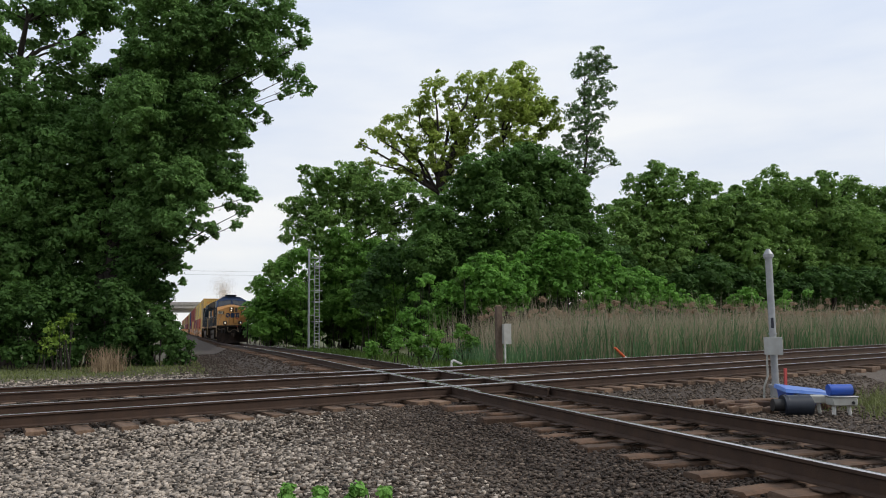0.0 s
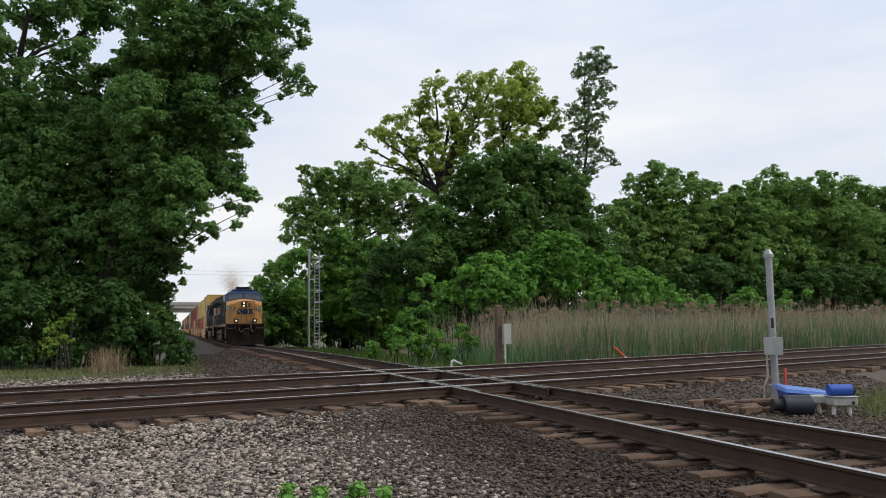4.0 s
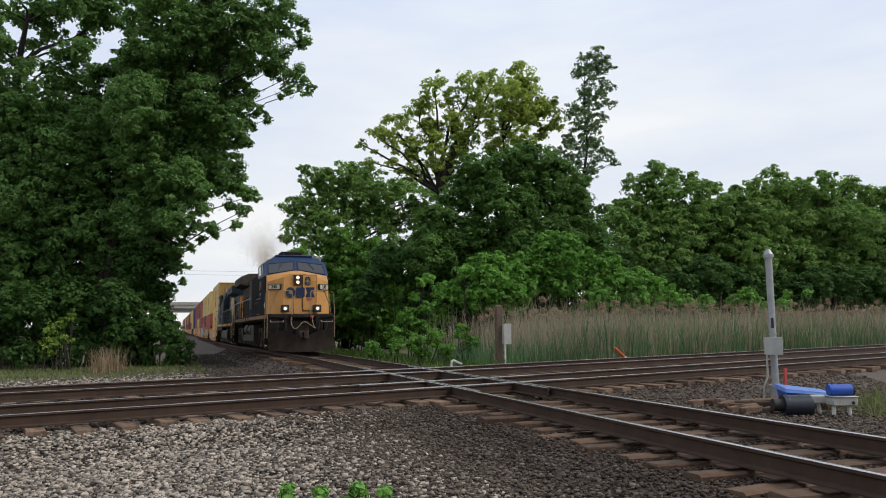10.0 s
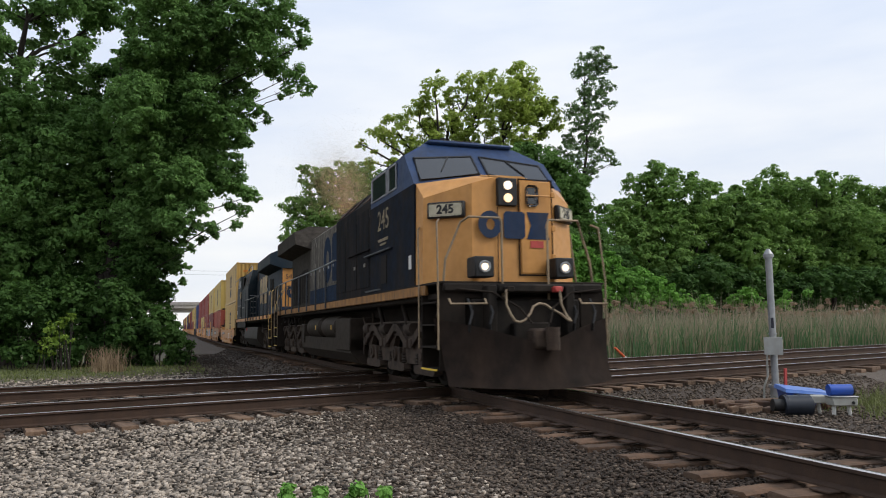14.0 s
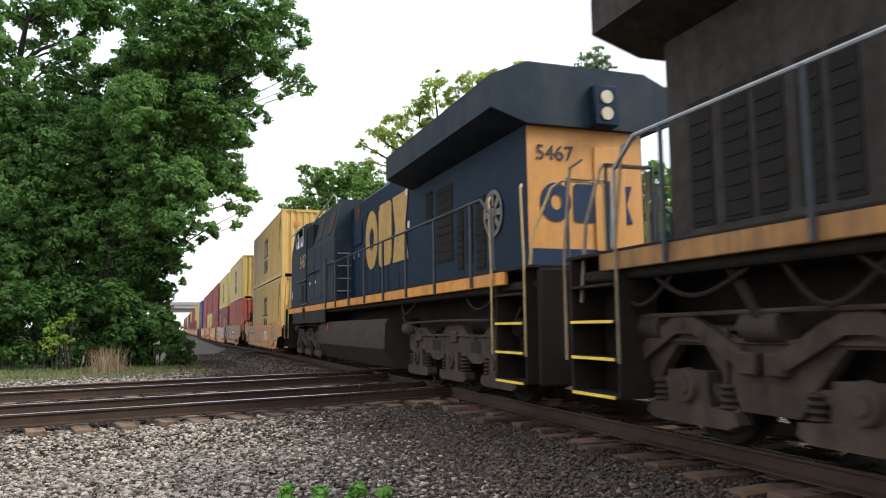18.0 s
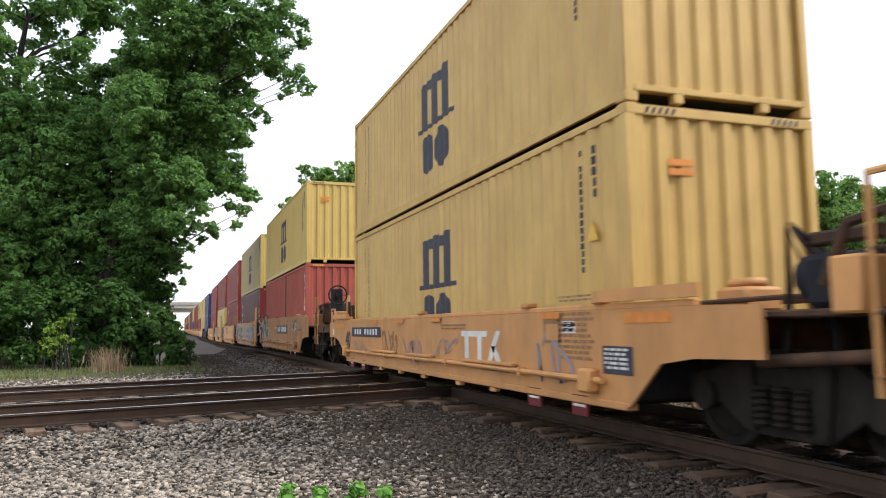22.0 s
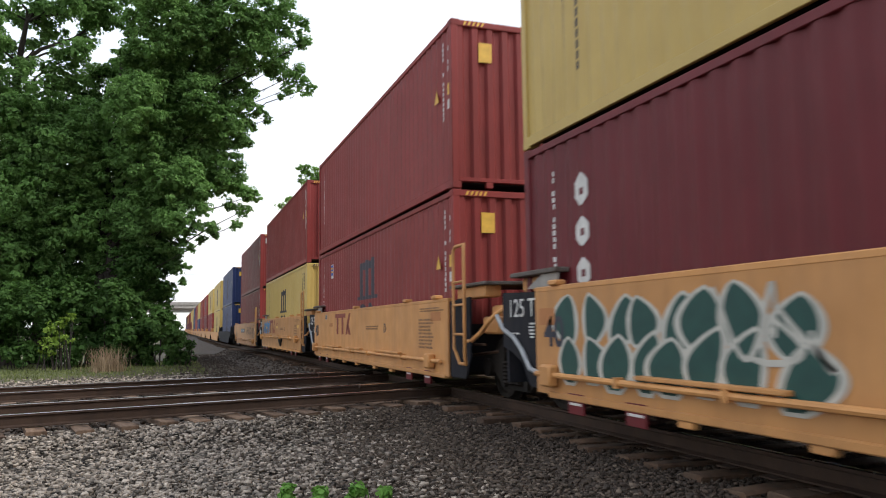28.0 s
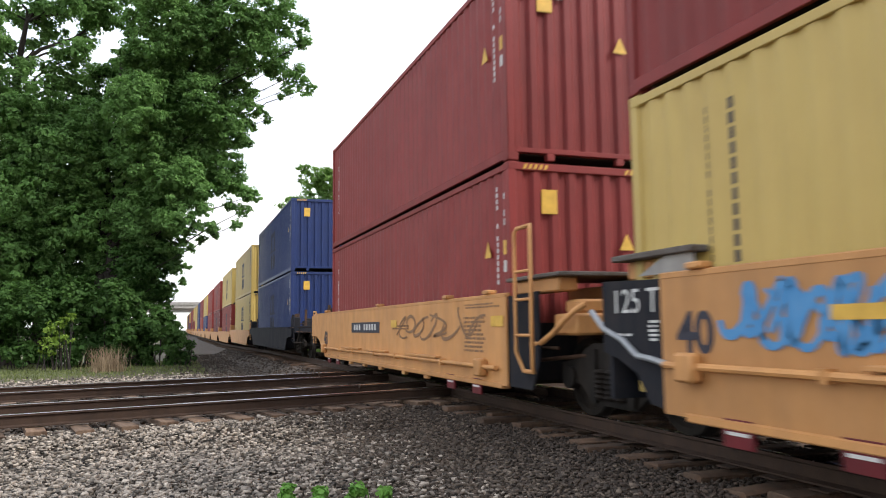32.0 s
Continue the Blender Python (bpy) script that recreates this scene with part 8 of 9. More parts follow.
        for a, w, z0, z1 in vents:
            g = part("radiator_grille", boxes((min(s * 0.93, s * 0.955), max(s * 0.93, s * 0.955), a, a + w, z0, z1)), M_GRILLE, ob)
            bm = bmesh.new()
            for k in range(9):
                z = z0 + (k + 0.3) * (z1 - z0) / 9
                box(bm, min(s * 0.95, s * 0.965), max(s * 0.95, s * 0.965), a + 0.03, a + w - 0.03, z, z + 0.02)
            part("louvre", bm, M_GRILLE, g)
        bm = bmesh.new()
        x = s * 0.962
        logo_blocks(bm, (lambda a, b: (x, 11.93 - a, b)) if s < 0 else (lambda a, b: (x, 9.62 + a * 0.94, b)), 0.0, 4.0, 2.47, 3.92)
        part("emblem", bm, logo_paint, ob, "large block emblem on the hood side")
        for y, z in ((13.15, 3.8), (13.3, 3.1), (13.35, 3.95), (8.7, 3.4)):
            part("data_plate", boxes((min(s * 0.95, s * 0.965), max(s * 0.95, s * 0.965), y, y + 0.14, z, z + 0.14)), M_DULL_PLATE if band else M_WHITE, ob)
    # radiator section with overhanging wings
    bm = bmesh.new()
    wing = [(-0.95, 3.84), (-1.5, 4.02), (-1.5, 4.48), (-0.95, 4.72), (0.95, 4.72), (1.5, 4.48), (1.5, 4.02), (0.95, 3.84)]
    rake = 0.65 if band else 0.0
    loft(bm, [(x, wing_from + rake * (z - 3.62), z) for x, z in wing], [(x, 19.3 if band else 18.98, z) for x, z in wing])
    part("radiator_wing", done(bm), cab_paint if not band else M_SOOT, ob, "flared radiator wing")
    part("exhaust_stack", boxes((-0.35, 0.35, 11.2, 12.0, 4.4, 4.56), bevel=0.04), M_FRAME, ob)
    part("dynamic_brake_hatch", boxes((-0.7, 0.7, 7.8, 10.4, 4.38, 4.52), bevel=0.04), hood_paint, ob)
    part("air_conditioner", boxes((-0.55, 0.55, 2.2, 3.3, 4.74, 4.95), bevel=0.05), cab_paint, ob)
    bm = bmesh.new()
    for x in (-0.18, 0.0, 0.18):
        rod(bm, (x, 6.6, 4.55), (x, 6.2, 4.57), 0.03, 8, 0.09)
    rod(bm, (0, 6.6, 4.36), (0, 6.6, 4.56), 0.03, 6)
    part("horn", done(bm), M_STEEL, ob)
    part("antenna", rods(((0.4, 1.6, 4.70), (0.4, 1.6, 4.9), 0.015)), M_BLACK, ob)
    part("antenna_dome", rods(((-0.5, 1.6, 4.70), (-0.5, 1.6, 4.8), 0.06)), M_BLACK, ob)
    # rear end of the long hood
    part("hood_end", boxes((-0.925, 0.925, 18.8, 18.868, 1.79, 4.0), bevel=0.004), nose_paint, ob)
    part("end_band", boxes((-0.955, 0.955, 18.865, 18.88, 1.79, 2.12)), M_LOGO_BLUE, ob)
    bm = bmesh.new()
    logo_blocks(bm, lambda a, b: (-a, 18.882, b), -0.75, 0.75, 2.5, 3.05)
    part("emblem", bm, M_LOGO_BLUE, ob)
    words(number, 0.3, M_MARK_DARK, ob, at(0.5, 18.882, 3.46, FACE_B))
    part("end_door", boxes((-0.62, -0.12, 18.86, 18.9, 2.1, 3.6), bevel=0.01), nose_paint, ob)
    h = part("headlight_housing", boxes((-0.42, -0.02, 18.95, 19.12, 3.85, 4.45), bevel=0.03), M_NAVY, ob)
    for z in (4.03, 4.27):
        part("headlight", rods(((-0.22, 19.1, z), (-0.22, 19.14, z), 0.095), seg=14), M_CREAM, h)
    # lamps and boards on the nose
    h = part("headlight_housing", boxes((-0.30, 0.06, -0.60, -0.50, 3.12, 3.60), bevel=0.012), M_BLACK, ob)
    for z, m in ((3.25, M_AMBER), (3.47, M_HEADLIGHT)):
        part("headlight", rods(((-0.12, -0.63, z), (-0.12, -0.58, z), 0.075), seg=16), m, h)
    w = part("door_window", boxes((0.22, 0.46, -0.585, -0.56, 3.12, 3.5), bevel=0.05), M_GLASS, ob)
    part("nose_door", boxes((0.12, 0.72, -0.575, -0.545, 1.95, 3.58), bevel=0.02), nose_paint, ob)
    part("door_gasket", done(pipe(bmesh.new(), [(0.1, -0.56, 1.93), (0.74, -0.56, 1.93), (0.74, -0.56, 3.6), (0.1, -0.56, 3.6), (0.1, -0.56, 1.93)], 0.012, 5)), M_FRAME, ob)
    part("nose_seam", rods(((-0.3, -0.562, 1.8), (-0.3, -0.562, 3.1), 0.008), seg=5), M_FRAME, ob)
    for z in (2.2, 2.7, 3.3):
        part("hinge", boxes((0.72, 0.8, -0.585, -0.55, z, z + 0.1), bevel=0.01), nose_paint, ob)
    for s in (-1, 1):
        d = part("ditch_light", boxes((s * 0.735 - 0.17, s * 0.735 + 0.17, -1.0, -0.62, 1.86, 2.2), bevel=0.02), M_BLACK, ob)
        part("lens", rods(((s * 0.735, -1.012, 2.03), (s * 0.735, -0.98, 2.03), 0.06), seg=16), M_HEADLIGHT, d)
        part("lens_ring", done(pipe(bmesh.new(), [(s * 0.735 + 0.085 * math.cos(2 * math.pi * i / 18), -1.01, 2.03 + 0.085 * math.sin(2 * math.pi * i / 18)) for i in range(19)], 0.02, 6)), M_STEEL, d)
        mid, ang = Vector((s * 1.12, -0.26, 3.05)), 41 * s
        m = Matrix.Translation(mid) @ pose(0, 0, 0, 0, 0, ang)
        b = part("number_board", boxes((-0.34, 0.34, -0.06, 0.04, -0.14, 0.14), bevel=0.02), M_BLACK, ob, at=m)
        part("board_face", boxes((-0.30, 0.30, -0.068, -0.05, -0.11, 0.11), bevel=0.02), M_CREAM, b)
        words(number, 0.21, M_BLACK, b, at(0, -0.07, 0, FACE_F), bold=0.008)
        part("grab_rail", rods(((s * 0.2, -0.66, 3.3 + 0.3 * (s < 0)), (s * 0.65, -0.66, 3.3 + 0.3 * (s < 0)), 0.014)), nose_paint, ob)
    bm = bmesh.new()
    logo_blocks(bm, lambda a, b: (a, -0.582 - 0.004, b), -0.68, 0.68, 2.55, 3.02)
    part("emblem", bm, M_LOGO_BLUE, ob, "blue block emblem on the nose")
    part("red_plate", boxes((0.30, 0.55, -0.59, -0.575, 2.40, 2.52)), M_RED, ob)
    # pilot, plow, coupler, hoses
    part("pilot_beam", boxes((-0.98, 0.98, -1.02, -0.9, 0.9, 1.5), (-1.45, 1.45, -1.0, -0.9, 1.62, 1.76), (-0.6, 0.6, -1.2, -1.0, 1.6, 1.74), bevel=0.03), M_WHEEL, ob)
    for s in (-1, 1):
        part("anticlimber_post", boxes((*both(s, 0.62, 0.78), -1.22, -0.95, 0.8, 1.72), bevel=0.02), M_WHEEL, ob)
        part("glad_hand", boxes((*both(s, 0.36, 0.5), -1.34, -1.18, 1.6, 1.7), bevel=0.02), M_RED if s > 0 else M_FRAME, ob)
        part("pilot_grab", done(pipe(bmesh.new(), [(s * 0.85, -1.24, 1.5), (s * 0.85, -1.32, 1.42), (s * 1.4, -1.2, 1.42), (s * 1.4, -1.1, 1.5)], 0.016, 6)), M_RAIL_DULL if band else M_RAIL_YELLOW, ob)
    part("draft_gear", boxes((-0.32, 0.32, -1.2, -0.95, 0.66, 1.12), bevel=0.03), M_WHEEL, ob)
    bm = bmesh.new()
    rows = (((1.60, -0.90, 1.20), (0.82, -1.28, 1.02), (0.24, -1.56, 0.84)), ((1.50, -0.98, 0.78), (0.82, -1.28, 0.66), (0.24, -1.54, 0.56)),
            ((1.47, -1.06, 0.42), (0.82, -1.38, 0.32), (0.24, -1.64, 0.28)), ((1.45, -1.20, 0.14), (0.82, -1.54, 0.11), (0.24, -1.80, 0.09)))
    rings = [[bm.verts.new((-x, y, z)) for x, y, z in r] + [bm.verts.new(p) for p in r[::-1]] for r in rows]
    for p, q in zip(rings, rings[1:]):
        for i in range(5):
            bm.faces.new((p[i], p[i + 1], q[i + 1], q[i]))
    bmesh.ops.solidify(bm, geom=bm.faces[:], thickness=0.03)
    part("snow_plow", done(bm), M_PLOW, ob, "grimy dark snow plow")
    for x in (-1.1, -0.75, 0.75, 1.1):
        part("cable", done(pipe(bmesh.new(), [(x, -1.14, 1.5), (x + 0.03, -1.26, 1.28), (x - 0.03, -1.28, 1.1), (x, -1.2, 0.98)], 0.022, 6)), M_BLACK, ob)
    for s in (-1, 1):
        part("uncoupling_lever", done(pipe(bmesh.new(), [(s * 1.3, -1.16, 1.66), (s * 0.7, -1.22, 1.6), (s * 0.3, -1.36, 1.35), (s * 0.16, -1.5, 1.1)], 0.016, 6)), M_FRAME, ob)
    coupler(ob, -1.6, -1)
    bm = bmesh.new()
    way_of = [(-0.52, 1.64), (-0.52, 1.4), (-0.49, 1.24), (-0.42, 1.14), (-0.33, 1.12), (-0.24, 1.16), (-0.15, 1.26), (-0.05, 1.37), (0.06, 1.42), (0.17, 1.40), (0.28, 1.33), (0.4, 1.24), (0.5, 1.16), (0.58, 1.13)]
    pipe(bm, [(x, -1.44 + 0.1 * (z > 1.3), z) for x, z in way_of], 0.02, 8)
    part("air_hose", done(bm), M_HOSE, ob, "tan looped air hose")
    part("air_hose", done(pipe(bmesh.new(), [(0.44, -1.32, 1.64), (0.45, -1.36, 1.4), (0.5, -1.42, 1.22), (0.58, -1.44, 1.13)], 0.02, 8)), M_HOSE, ob)
    # steps, end posts and railings at the four corners
    for s in (-1, 1):
        for y, d in ((-0.45, -1), (19.45, 1)):
            part("step_cheek", boxes((min(s * 1.5, s * 1.05), max(s * 1.5, s * 1.05), y + d * 0.44 - 0.02, y + d * 0.44 + 0.02, 0.36, 1.76), bevel=0.01), M_FRAME, ob)
            part("step_cheek", boxes((min(s * 1.5, s * 1.05), max(s * 1.5, s * 1.05), y - d * 0.44 - 0.02, y - d * 0.44 + 0.02, 0.36, 1.76), bevel=0.01), M_FRAME, ob)
            w = part("step_well", boxes((min(s * 1.05, s * 1.1), max(s * 1.05, s * 1.1), y - 0.44, y + 0.44, 0.36, 1.76), bevel=0.01), M_FRAME, ob)
            for k in range(4):
                z = 0.36 + k * 0.36
                t = part("tread", boxes((min(s * 1.52, s * 1.15), max(s * 1.52, s * 1.15), y - 0.42, y + 0.42, z, z + 0.03)), M_FRAME, w)
                part("tread_edge", boxes((min(s * 1.52, s * 1.535), max(s * 1.52, s * 1.535), y - 0.40, y + 0.40, z, z + 0.03)), M_STEP if k == 0 or (k < 3 and y > 0) else M_FRAME, w)
            for e in (-0.5, 0.5):
                bm = pipe(bmesh.new(), [(s * 1.53, y + e, 0.7), (s * 1.53, y + e, 1.85), (s * 1.5, y + e + d * -0.12, 2.75), (s * 1.42, y + e + d * -0.25, 2.82)], 0.016, 8)
                part("corner_handrail", done(bm), M_RAIL_DULL if band else M_RAIL_YELLOW, ob, "dirty cream grab rail at the steps" if band else "yellow grab rail at the steps")
        pts = [(s * 1.52, 7.25, 2.83)] + [(s * 1.52, y, 2.80) for y in (9, 11, 13, 15, 17, 18.6)] + [(s * 1.52, 18.95, 2.55), (s * 1.52, 19.0, 1.8)]
        part("side_handrail", done(pipe(bmesh.new(), pts, 0.022, 8)), M_HANDRAIL if not band else M_STEEL, ob)
        for y in (8.6, 10.2, 11.8, 13.4, 15.0, 16.6, 18.2):
            part("handrail_post", rods(((s * 1.52, y, 1.6), (s * 1.52, y, 2.80), 0.026)), M_HANDRAIL, ob)
    for y in (-0.98, 20.0):
        for x in (-0.95, 0.35) if y > 0 else ():
            part("end_railing", done(pipe(bmesh.new(), [(x, y, 1.78), (x, y, 2.85), (x + 0.6, y, 2.85), (x + 0.6, y, 1.78)], 0.022)), M_HANDRAIL, ob)
        for s in (-1, 1):
            pts = [(s * 0.42, y, 1.3), (s * 0.42, y, 2.78), (s * 0.46, y, 2.84), (s * 1.0, y, 2.84), (s * 1.1, y + (0.12 if y < 0 else -0.12), 2.76), (s * 1.34, y + (0.2 if y < 0 else -0.2), 2.15), (s * 1.42, y + (0.2 if y < 0 else -0.2), 1.3)]
            part("end_handrail", done(pipe(bmesh.new(), pts, 0.02, 8)), M_RAIL_DULL if band else M_RAIL_YELLOW, ob)
    part("rear_pilot", boxes((-1.4, 1.4, 20.0, 20.12, 0.35, 1.75), bevel=0.03), M_FRAME, ob)
    bm = bmesh.new()
    for x in (-0.6, -0.3, 0.35, 0.65):
        pipe(bm, [(x, 20.14, 1.55), (x, 20.3, 1.2), (x + 0.1, 20.36, 0.9)], 0.025, 6)
    part("air_hose", done(bm), M_BLACK, ob)
    coupler(ob, 20.45, 1)
    # tank between the trucks
    if tanks:
        bm = bmesh.new()
        prism_y(bm, [(-1.42, 0.80), (-1.42, 0.45), (-1.2, 0.2), (1.2, 0.2), (1.42, 0.45), (1.42, 0.80)], 5.8, 13.1)
        box(bm, -1.46, 1.46, 5.8, 7.5, 0.5, 1.3, 0.02)
        box(bm, -1.46, 1.46, 12.6, 13.1, 0.6, 1.2, 0.02)
        part("fuel_tank", done(bm), M_TANK, ob)
        for s in (-1, 1):
            for a, b in ((7.7, 9.7), (10.1, 12.2)):
                bm = bmesh.new()
                rod(bm, (s * 1.15, a + 0.12, 1.08), (s * 1.15, b - 0.12, 1.08), 0.31, 20)
                rod(bm, (s * 1.15, a, 1.08), (s * 1.15, a + 0.12, 1.08), 0.2, 20, 0.31)
                rod(bm, (s * 1.15, b - 0.12, 1.08), (s * 1.15, b, 1.08), 0.31, 20, 0.2)
                r = part("air_reservoir", done(bm), M_TANK, ob)
                part("reservoir_label", boxes((s * 1.462 - 0.004, s * 1.462 + 0.004, a + 0.34, a + 0.46, 1.02, 1.14)), M_LABEL, r)
    else:
        bm = bmesh.new()
        prism_y(bm, [(-1.42, 1.14), (-1.36, 1.24), (1.36, 1.24), (1.42, 1.14), (1.44, 0.62), (1.15, 0.22), (-1.15, 0.22), (-1.44, 0.62)], 5.8, 13.2)
        part("fuel_tank", done(bm), M_TANK, ob)
        for s in (-1, 1):
            part("sight_glass", boxes((min(s * 1.42, s * 1.46), max(s * 1.42, s * 1.46), 7.2, 7.26, 1.0, 1.2)), M_RED, ob)
    for s in (-1, 1):
        for k in range(5) if band else (0, 3):
            y = 14.0 + k * 1.1 + 0.15 * (k % 2)
            pts = [(s * (1.3 + 0.05 * math.sin(math.pi * i / 8)), y + (0.9 + 0.3 * (k % 2)) * i / 8, 1.5 - (0.2 + 0.06 * (k % 3)) * math.sin(math.pi * i / 8)) for i in range(9)]
            part("cable_loop", done(pipe(bmesh.new(), pts, 0.022, 6)), M_FRAME, ob)
    three_axle_truck(ob, 2.6, sense, band)
    three_axle_truck(ob, 16.55, sense, band)
    return ob


lead_engine = locomotive("blue and grey diesel locomotive with yellow nose, sooty and streaked", M_BLUE_DIRTY, M_LOCO_GREY, M_LOCO_YELLOW, M_STRIPE_DIRTY, M_BAND_BLUE, "245", True, True, 1, 14.1)
DRIVEN.append((lead_engine, 78.7, False, 0.0))
second_engine = locomotive("dark blue diesel locomotive with yellow stripe, coupled backwards", M_NAVY_DUSTY, M_NAVY, M_LOCO_YELLOW, M_STRIPE, M_LOGO_GOLD, "5467", False, False, -1, 13.6)
DRIVEN.append((second_engine, 119.6, True, 0.0))
# a round cog-like white emblem on the second engine's hood
bm = bmesh.new()
turn_of = lambda r, a: bm.verts.new((0.968, 17.74 + r * math.cos(a), 2.76 + r * math.sin(a)))
for i in range(24):
    a0, a1 = 2 * math.pi * i / 24, 2 * math.pi * (i + 1) / 24
    bm.faces.new([turn_of(r, a) for r, a in ((0.36, a0), (0.36, a1), (0.29, a1), (0.29, a0))])
for i in range(8):
    a = 2 * math.pi * i / 8
    bm.faces.new([turn_of(0.1, a - 0.5), turn_of(0.30, a - 0.16), turn_of(0.30, a + 0.16), turn_of(0.1, a + 0.5)])
bm.faces.new([turn_of(0.12, 2 * math.pi * i / 16) for i in range(16)])
part("round_emblem", bm, M_DULL_PLATE, second_engine, "round pale emblem")


# thin brown smoke over the leading engine's exhaust stack: clouds of tiny flecks, densest at the stack
smoke = thing("exhaust_smoke", "thin brownish diesel smoke above the leading locomotive", "smoke", kind="stuff")
rng = np.random.default_rng(12)
for y, z, r, n in ((11.7, 4.95, 0.26, 22000), (12.1, 5.5, 0.42, 40000), (12.7, 6.0, 0.6, 46000), (13.6, 6.5, 0.8, 40000), (14.8, 6.9, 1.0, 26000)):
    c = np.clip(rng.normal(0, 1, (n, 3)), -2.1, 2.1) * r * np.array((0.85, 1.1, 0.8)) + np.array((-0.2, y, z))
    v = c[:, None] + rng.normal(0, 0.0068, (n, 3, 3))
    puff = raw("puff", v.reshape(-1, 3), np.arange(n * 3).reshape(-1, 3), M_SMOKE, smoke)
DRIVEN.append((smoke, 78.7, False, 0.0))


# ---- the train's wagons and their loads, front to back ----
def stack(u, car, low, top, emblem_low=True, emblem_top=True, plates=True):
    DRIVEN.append((car, u - 0.05, False, 0.0))
    for colour, z, em in ((low, 0.42, emblem_low), (top, 0.42 + C_H + 0.012, emblem_top)):
        c = container(colour, "stacked on top" if z > 1 else "resting in a well car")
        if plates:
            container_marks(c, colour, em, plates)
        DRIVEN.append((c, u, False, z))


def letters_block(parent, x, y, z, w, h, material, n=3):
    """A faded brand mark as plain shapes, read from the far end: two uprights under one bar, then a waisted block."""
    k = w / n
    rows = [[(y + w - 0.02, z + 0.8 * h), (y + w - 0.02, z + h), (y + k * 0.95, z + h), (y + k * 0.95, z + 0.8 * h)]]
    for i in (1, 2):
        a = y + k * (i + 0.34)
        rows.append([(a, z), (a + k * 0.32, z), (a + k * 0.32, z + 0.8 * h), (a, z + 0.8 * h)])
    rows += [[(y, z), (y + 0.34 * k, z), (y + 0.66 * k, z + 0.5 * h), (y + 0.34 * k, z + 0.5 * h)], [(y + 0.62 * k, z), (y + 0.9 * k, z), (y + 0.66 * k, z + 0.5 * h), (y + 0.34 * k, z + 0.5 * h)],
             [(y + 0.34 * k, z + 0.5 * h), (y + 0.66 * k, z + 0.5 * h), (y + 0.3 * k, z + h), (y, z + h)]]
    for r in rows:
        bm = bmesh.new()
        prism_x(bm, r, x, x + 0.003)
        part("faded_emblem", done(bm), material, parent)


def spray_bubbles(parent, y0, y1, z0, z1, fill, edge, seed, n=6):
    """Sprayed upright leaf shapes with pale outlines in two overlapping rows, and loops at the end; no letters."""
    rng = random.Random(seed)
    high, layer = z1 - z0, 0
    for row in (1, 0):
        for i in range(n + 2):
            wide = (y1 - y0) / (n + 2) * rng.uniform(0.58, 0.78)
            cy = y1 - (i + 0.5) * (y1 - y0) / (n + 2) + rng.uniform(-0.05, 0.05)
            base = z0 + high * ((0.40 if row else 0.0) + rng.uniform(-0.02, 0.06))
            long, tilt, curl = high * (rng.uniform(0.48, 0.58) if row else rng.uniform(0.5, 0.62)), rng.uniform(-0.35, 0.12), rng.uniform(-0.12, 0.12)

            def leaf(k, inset):
                left, right = [], []
                for j in range(13):
                    v = j / 12
                    half = wide * k * math.sin(math.pi * min(v * 0.92 + 0.08, 1.0)) ** 0.75
                    mid, z = cy + tilt * long * v + curl * math.sin(math.pi * v), min(base + long * (inset + v * (1 - 2 * inset)), z1)
                    left.append((mid - half, z))
                    right.append((mid + half, z))
                return left + right[::-1]

            for k, inset, m, name in ((1.0, 0.0, edge, "sprayed_outline"), (0.74, 0.06, fill, "sprayed_shape")):
                bm = bmesh.new()
                pts, layer = leaf(k, inset), layer + 1
                verts = [bm.verts.new((-1.4752 - layer * 0.00022, p, q)) for p, q in pts]
                for j in range(12):
                    bm.faces.new((verts[j], verts[j + 1], verts[-2 - j], verts[-1 - j]))
                part(name, bm, m, parent)
    scribble(parent, y0 - 0.15, y0 + 0.8, z0 + 0.3 * high, z1, edge, seed + 2, 3, 0.06, x=-1.4752 - 0.00022 * (layer + 6))


def plate_bars(parent, y0, y1, z0, z1, x=-1.478):
    """A dark panel with a row of pale bars."""
    p = patch(parent, y0, y1, z0, z1, M_MARK_DARK, "dark_panel", x)
    h, n = z1 - z0, 11
    w = (y1 - y0) / n
    for i in range(n):
        if i not in (0, 6, 10):
            part("pale_bar", boxes((x - 0.002, x, y0 + w * (i + 0.22), y0 + w * (i + 0.8), z0 + h * 0.25, z1 - h * 0.2)), M_WHITE, p)


car = well_car("ochre single well car with slanted ends and faint blue spray paint", z_top=1.22)
plate_bars(car, 8.75, 11.4, 0.86, 1.07)
letters_block(car, -1.476, 2.7, 0.60, 1.45, 0.40, M_WHITE)
patch(car, 2.4, 3.4, 0.47, 0.53, surface_dim)
scribble(car, 5.9, 7.0, 0.42, 0.85, M_SPRAY_FAINT, 3, 6, 0.05)
scribble(car, 7.6, 8.6, 0.5, 1.0, surface_dim, 4, 4, 0.045)
scribble(car, 0.9, 1.7, 0.4, 1.0, M_SPRAY_FAINT, 5, 3, 0.06)
scribble(car, 4.4, 5.4, 0.62, 0.9, M_SPRAY_FAINT, 6, 4, 0.03)
scribble(car, 9.8, 11.2, 0.5, 0.8, M_SPRAY_FAINT, 7, 4, 0.035)
for y in (9.0, 7.07, 1.05, 5.0):
    patch(car, y, y + 0.45, 1.14, 1.21, M_ORANGE_LABEL, "reflector", x=-1.4985)
patch(car, 12.36, 13.3, 1.06, 1.17, M_ORANGE_LABEL, "reflector")
patch(car, -0.9, -0.18, 1.08, 1.18, M_ORANGE_LABEL, "reflector")
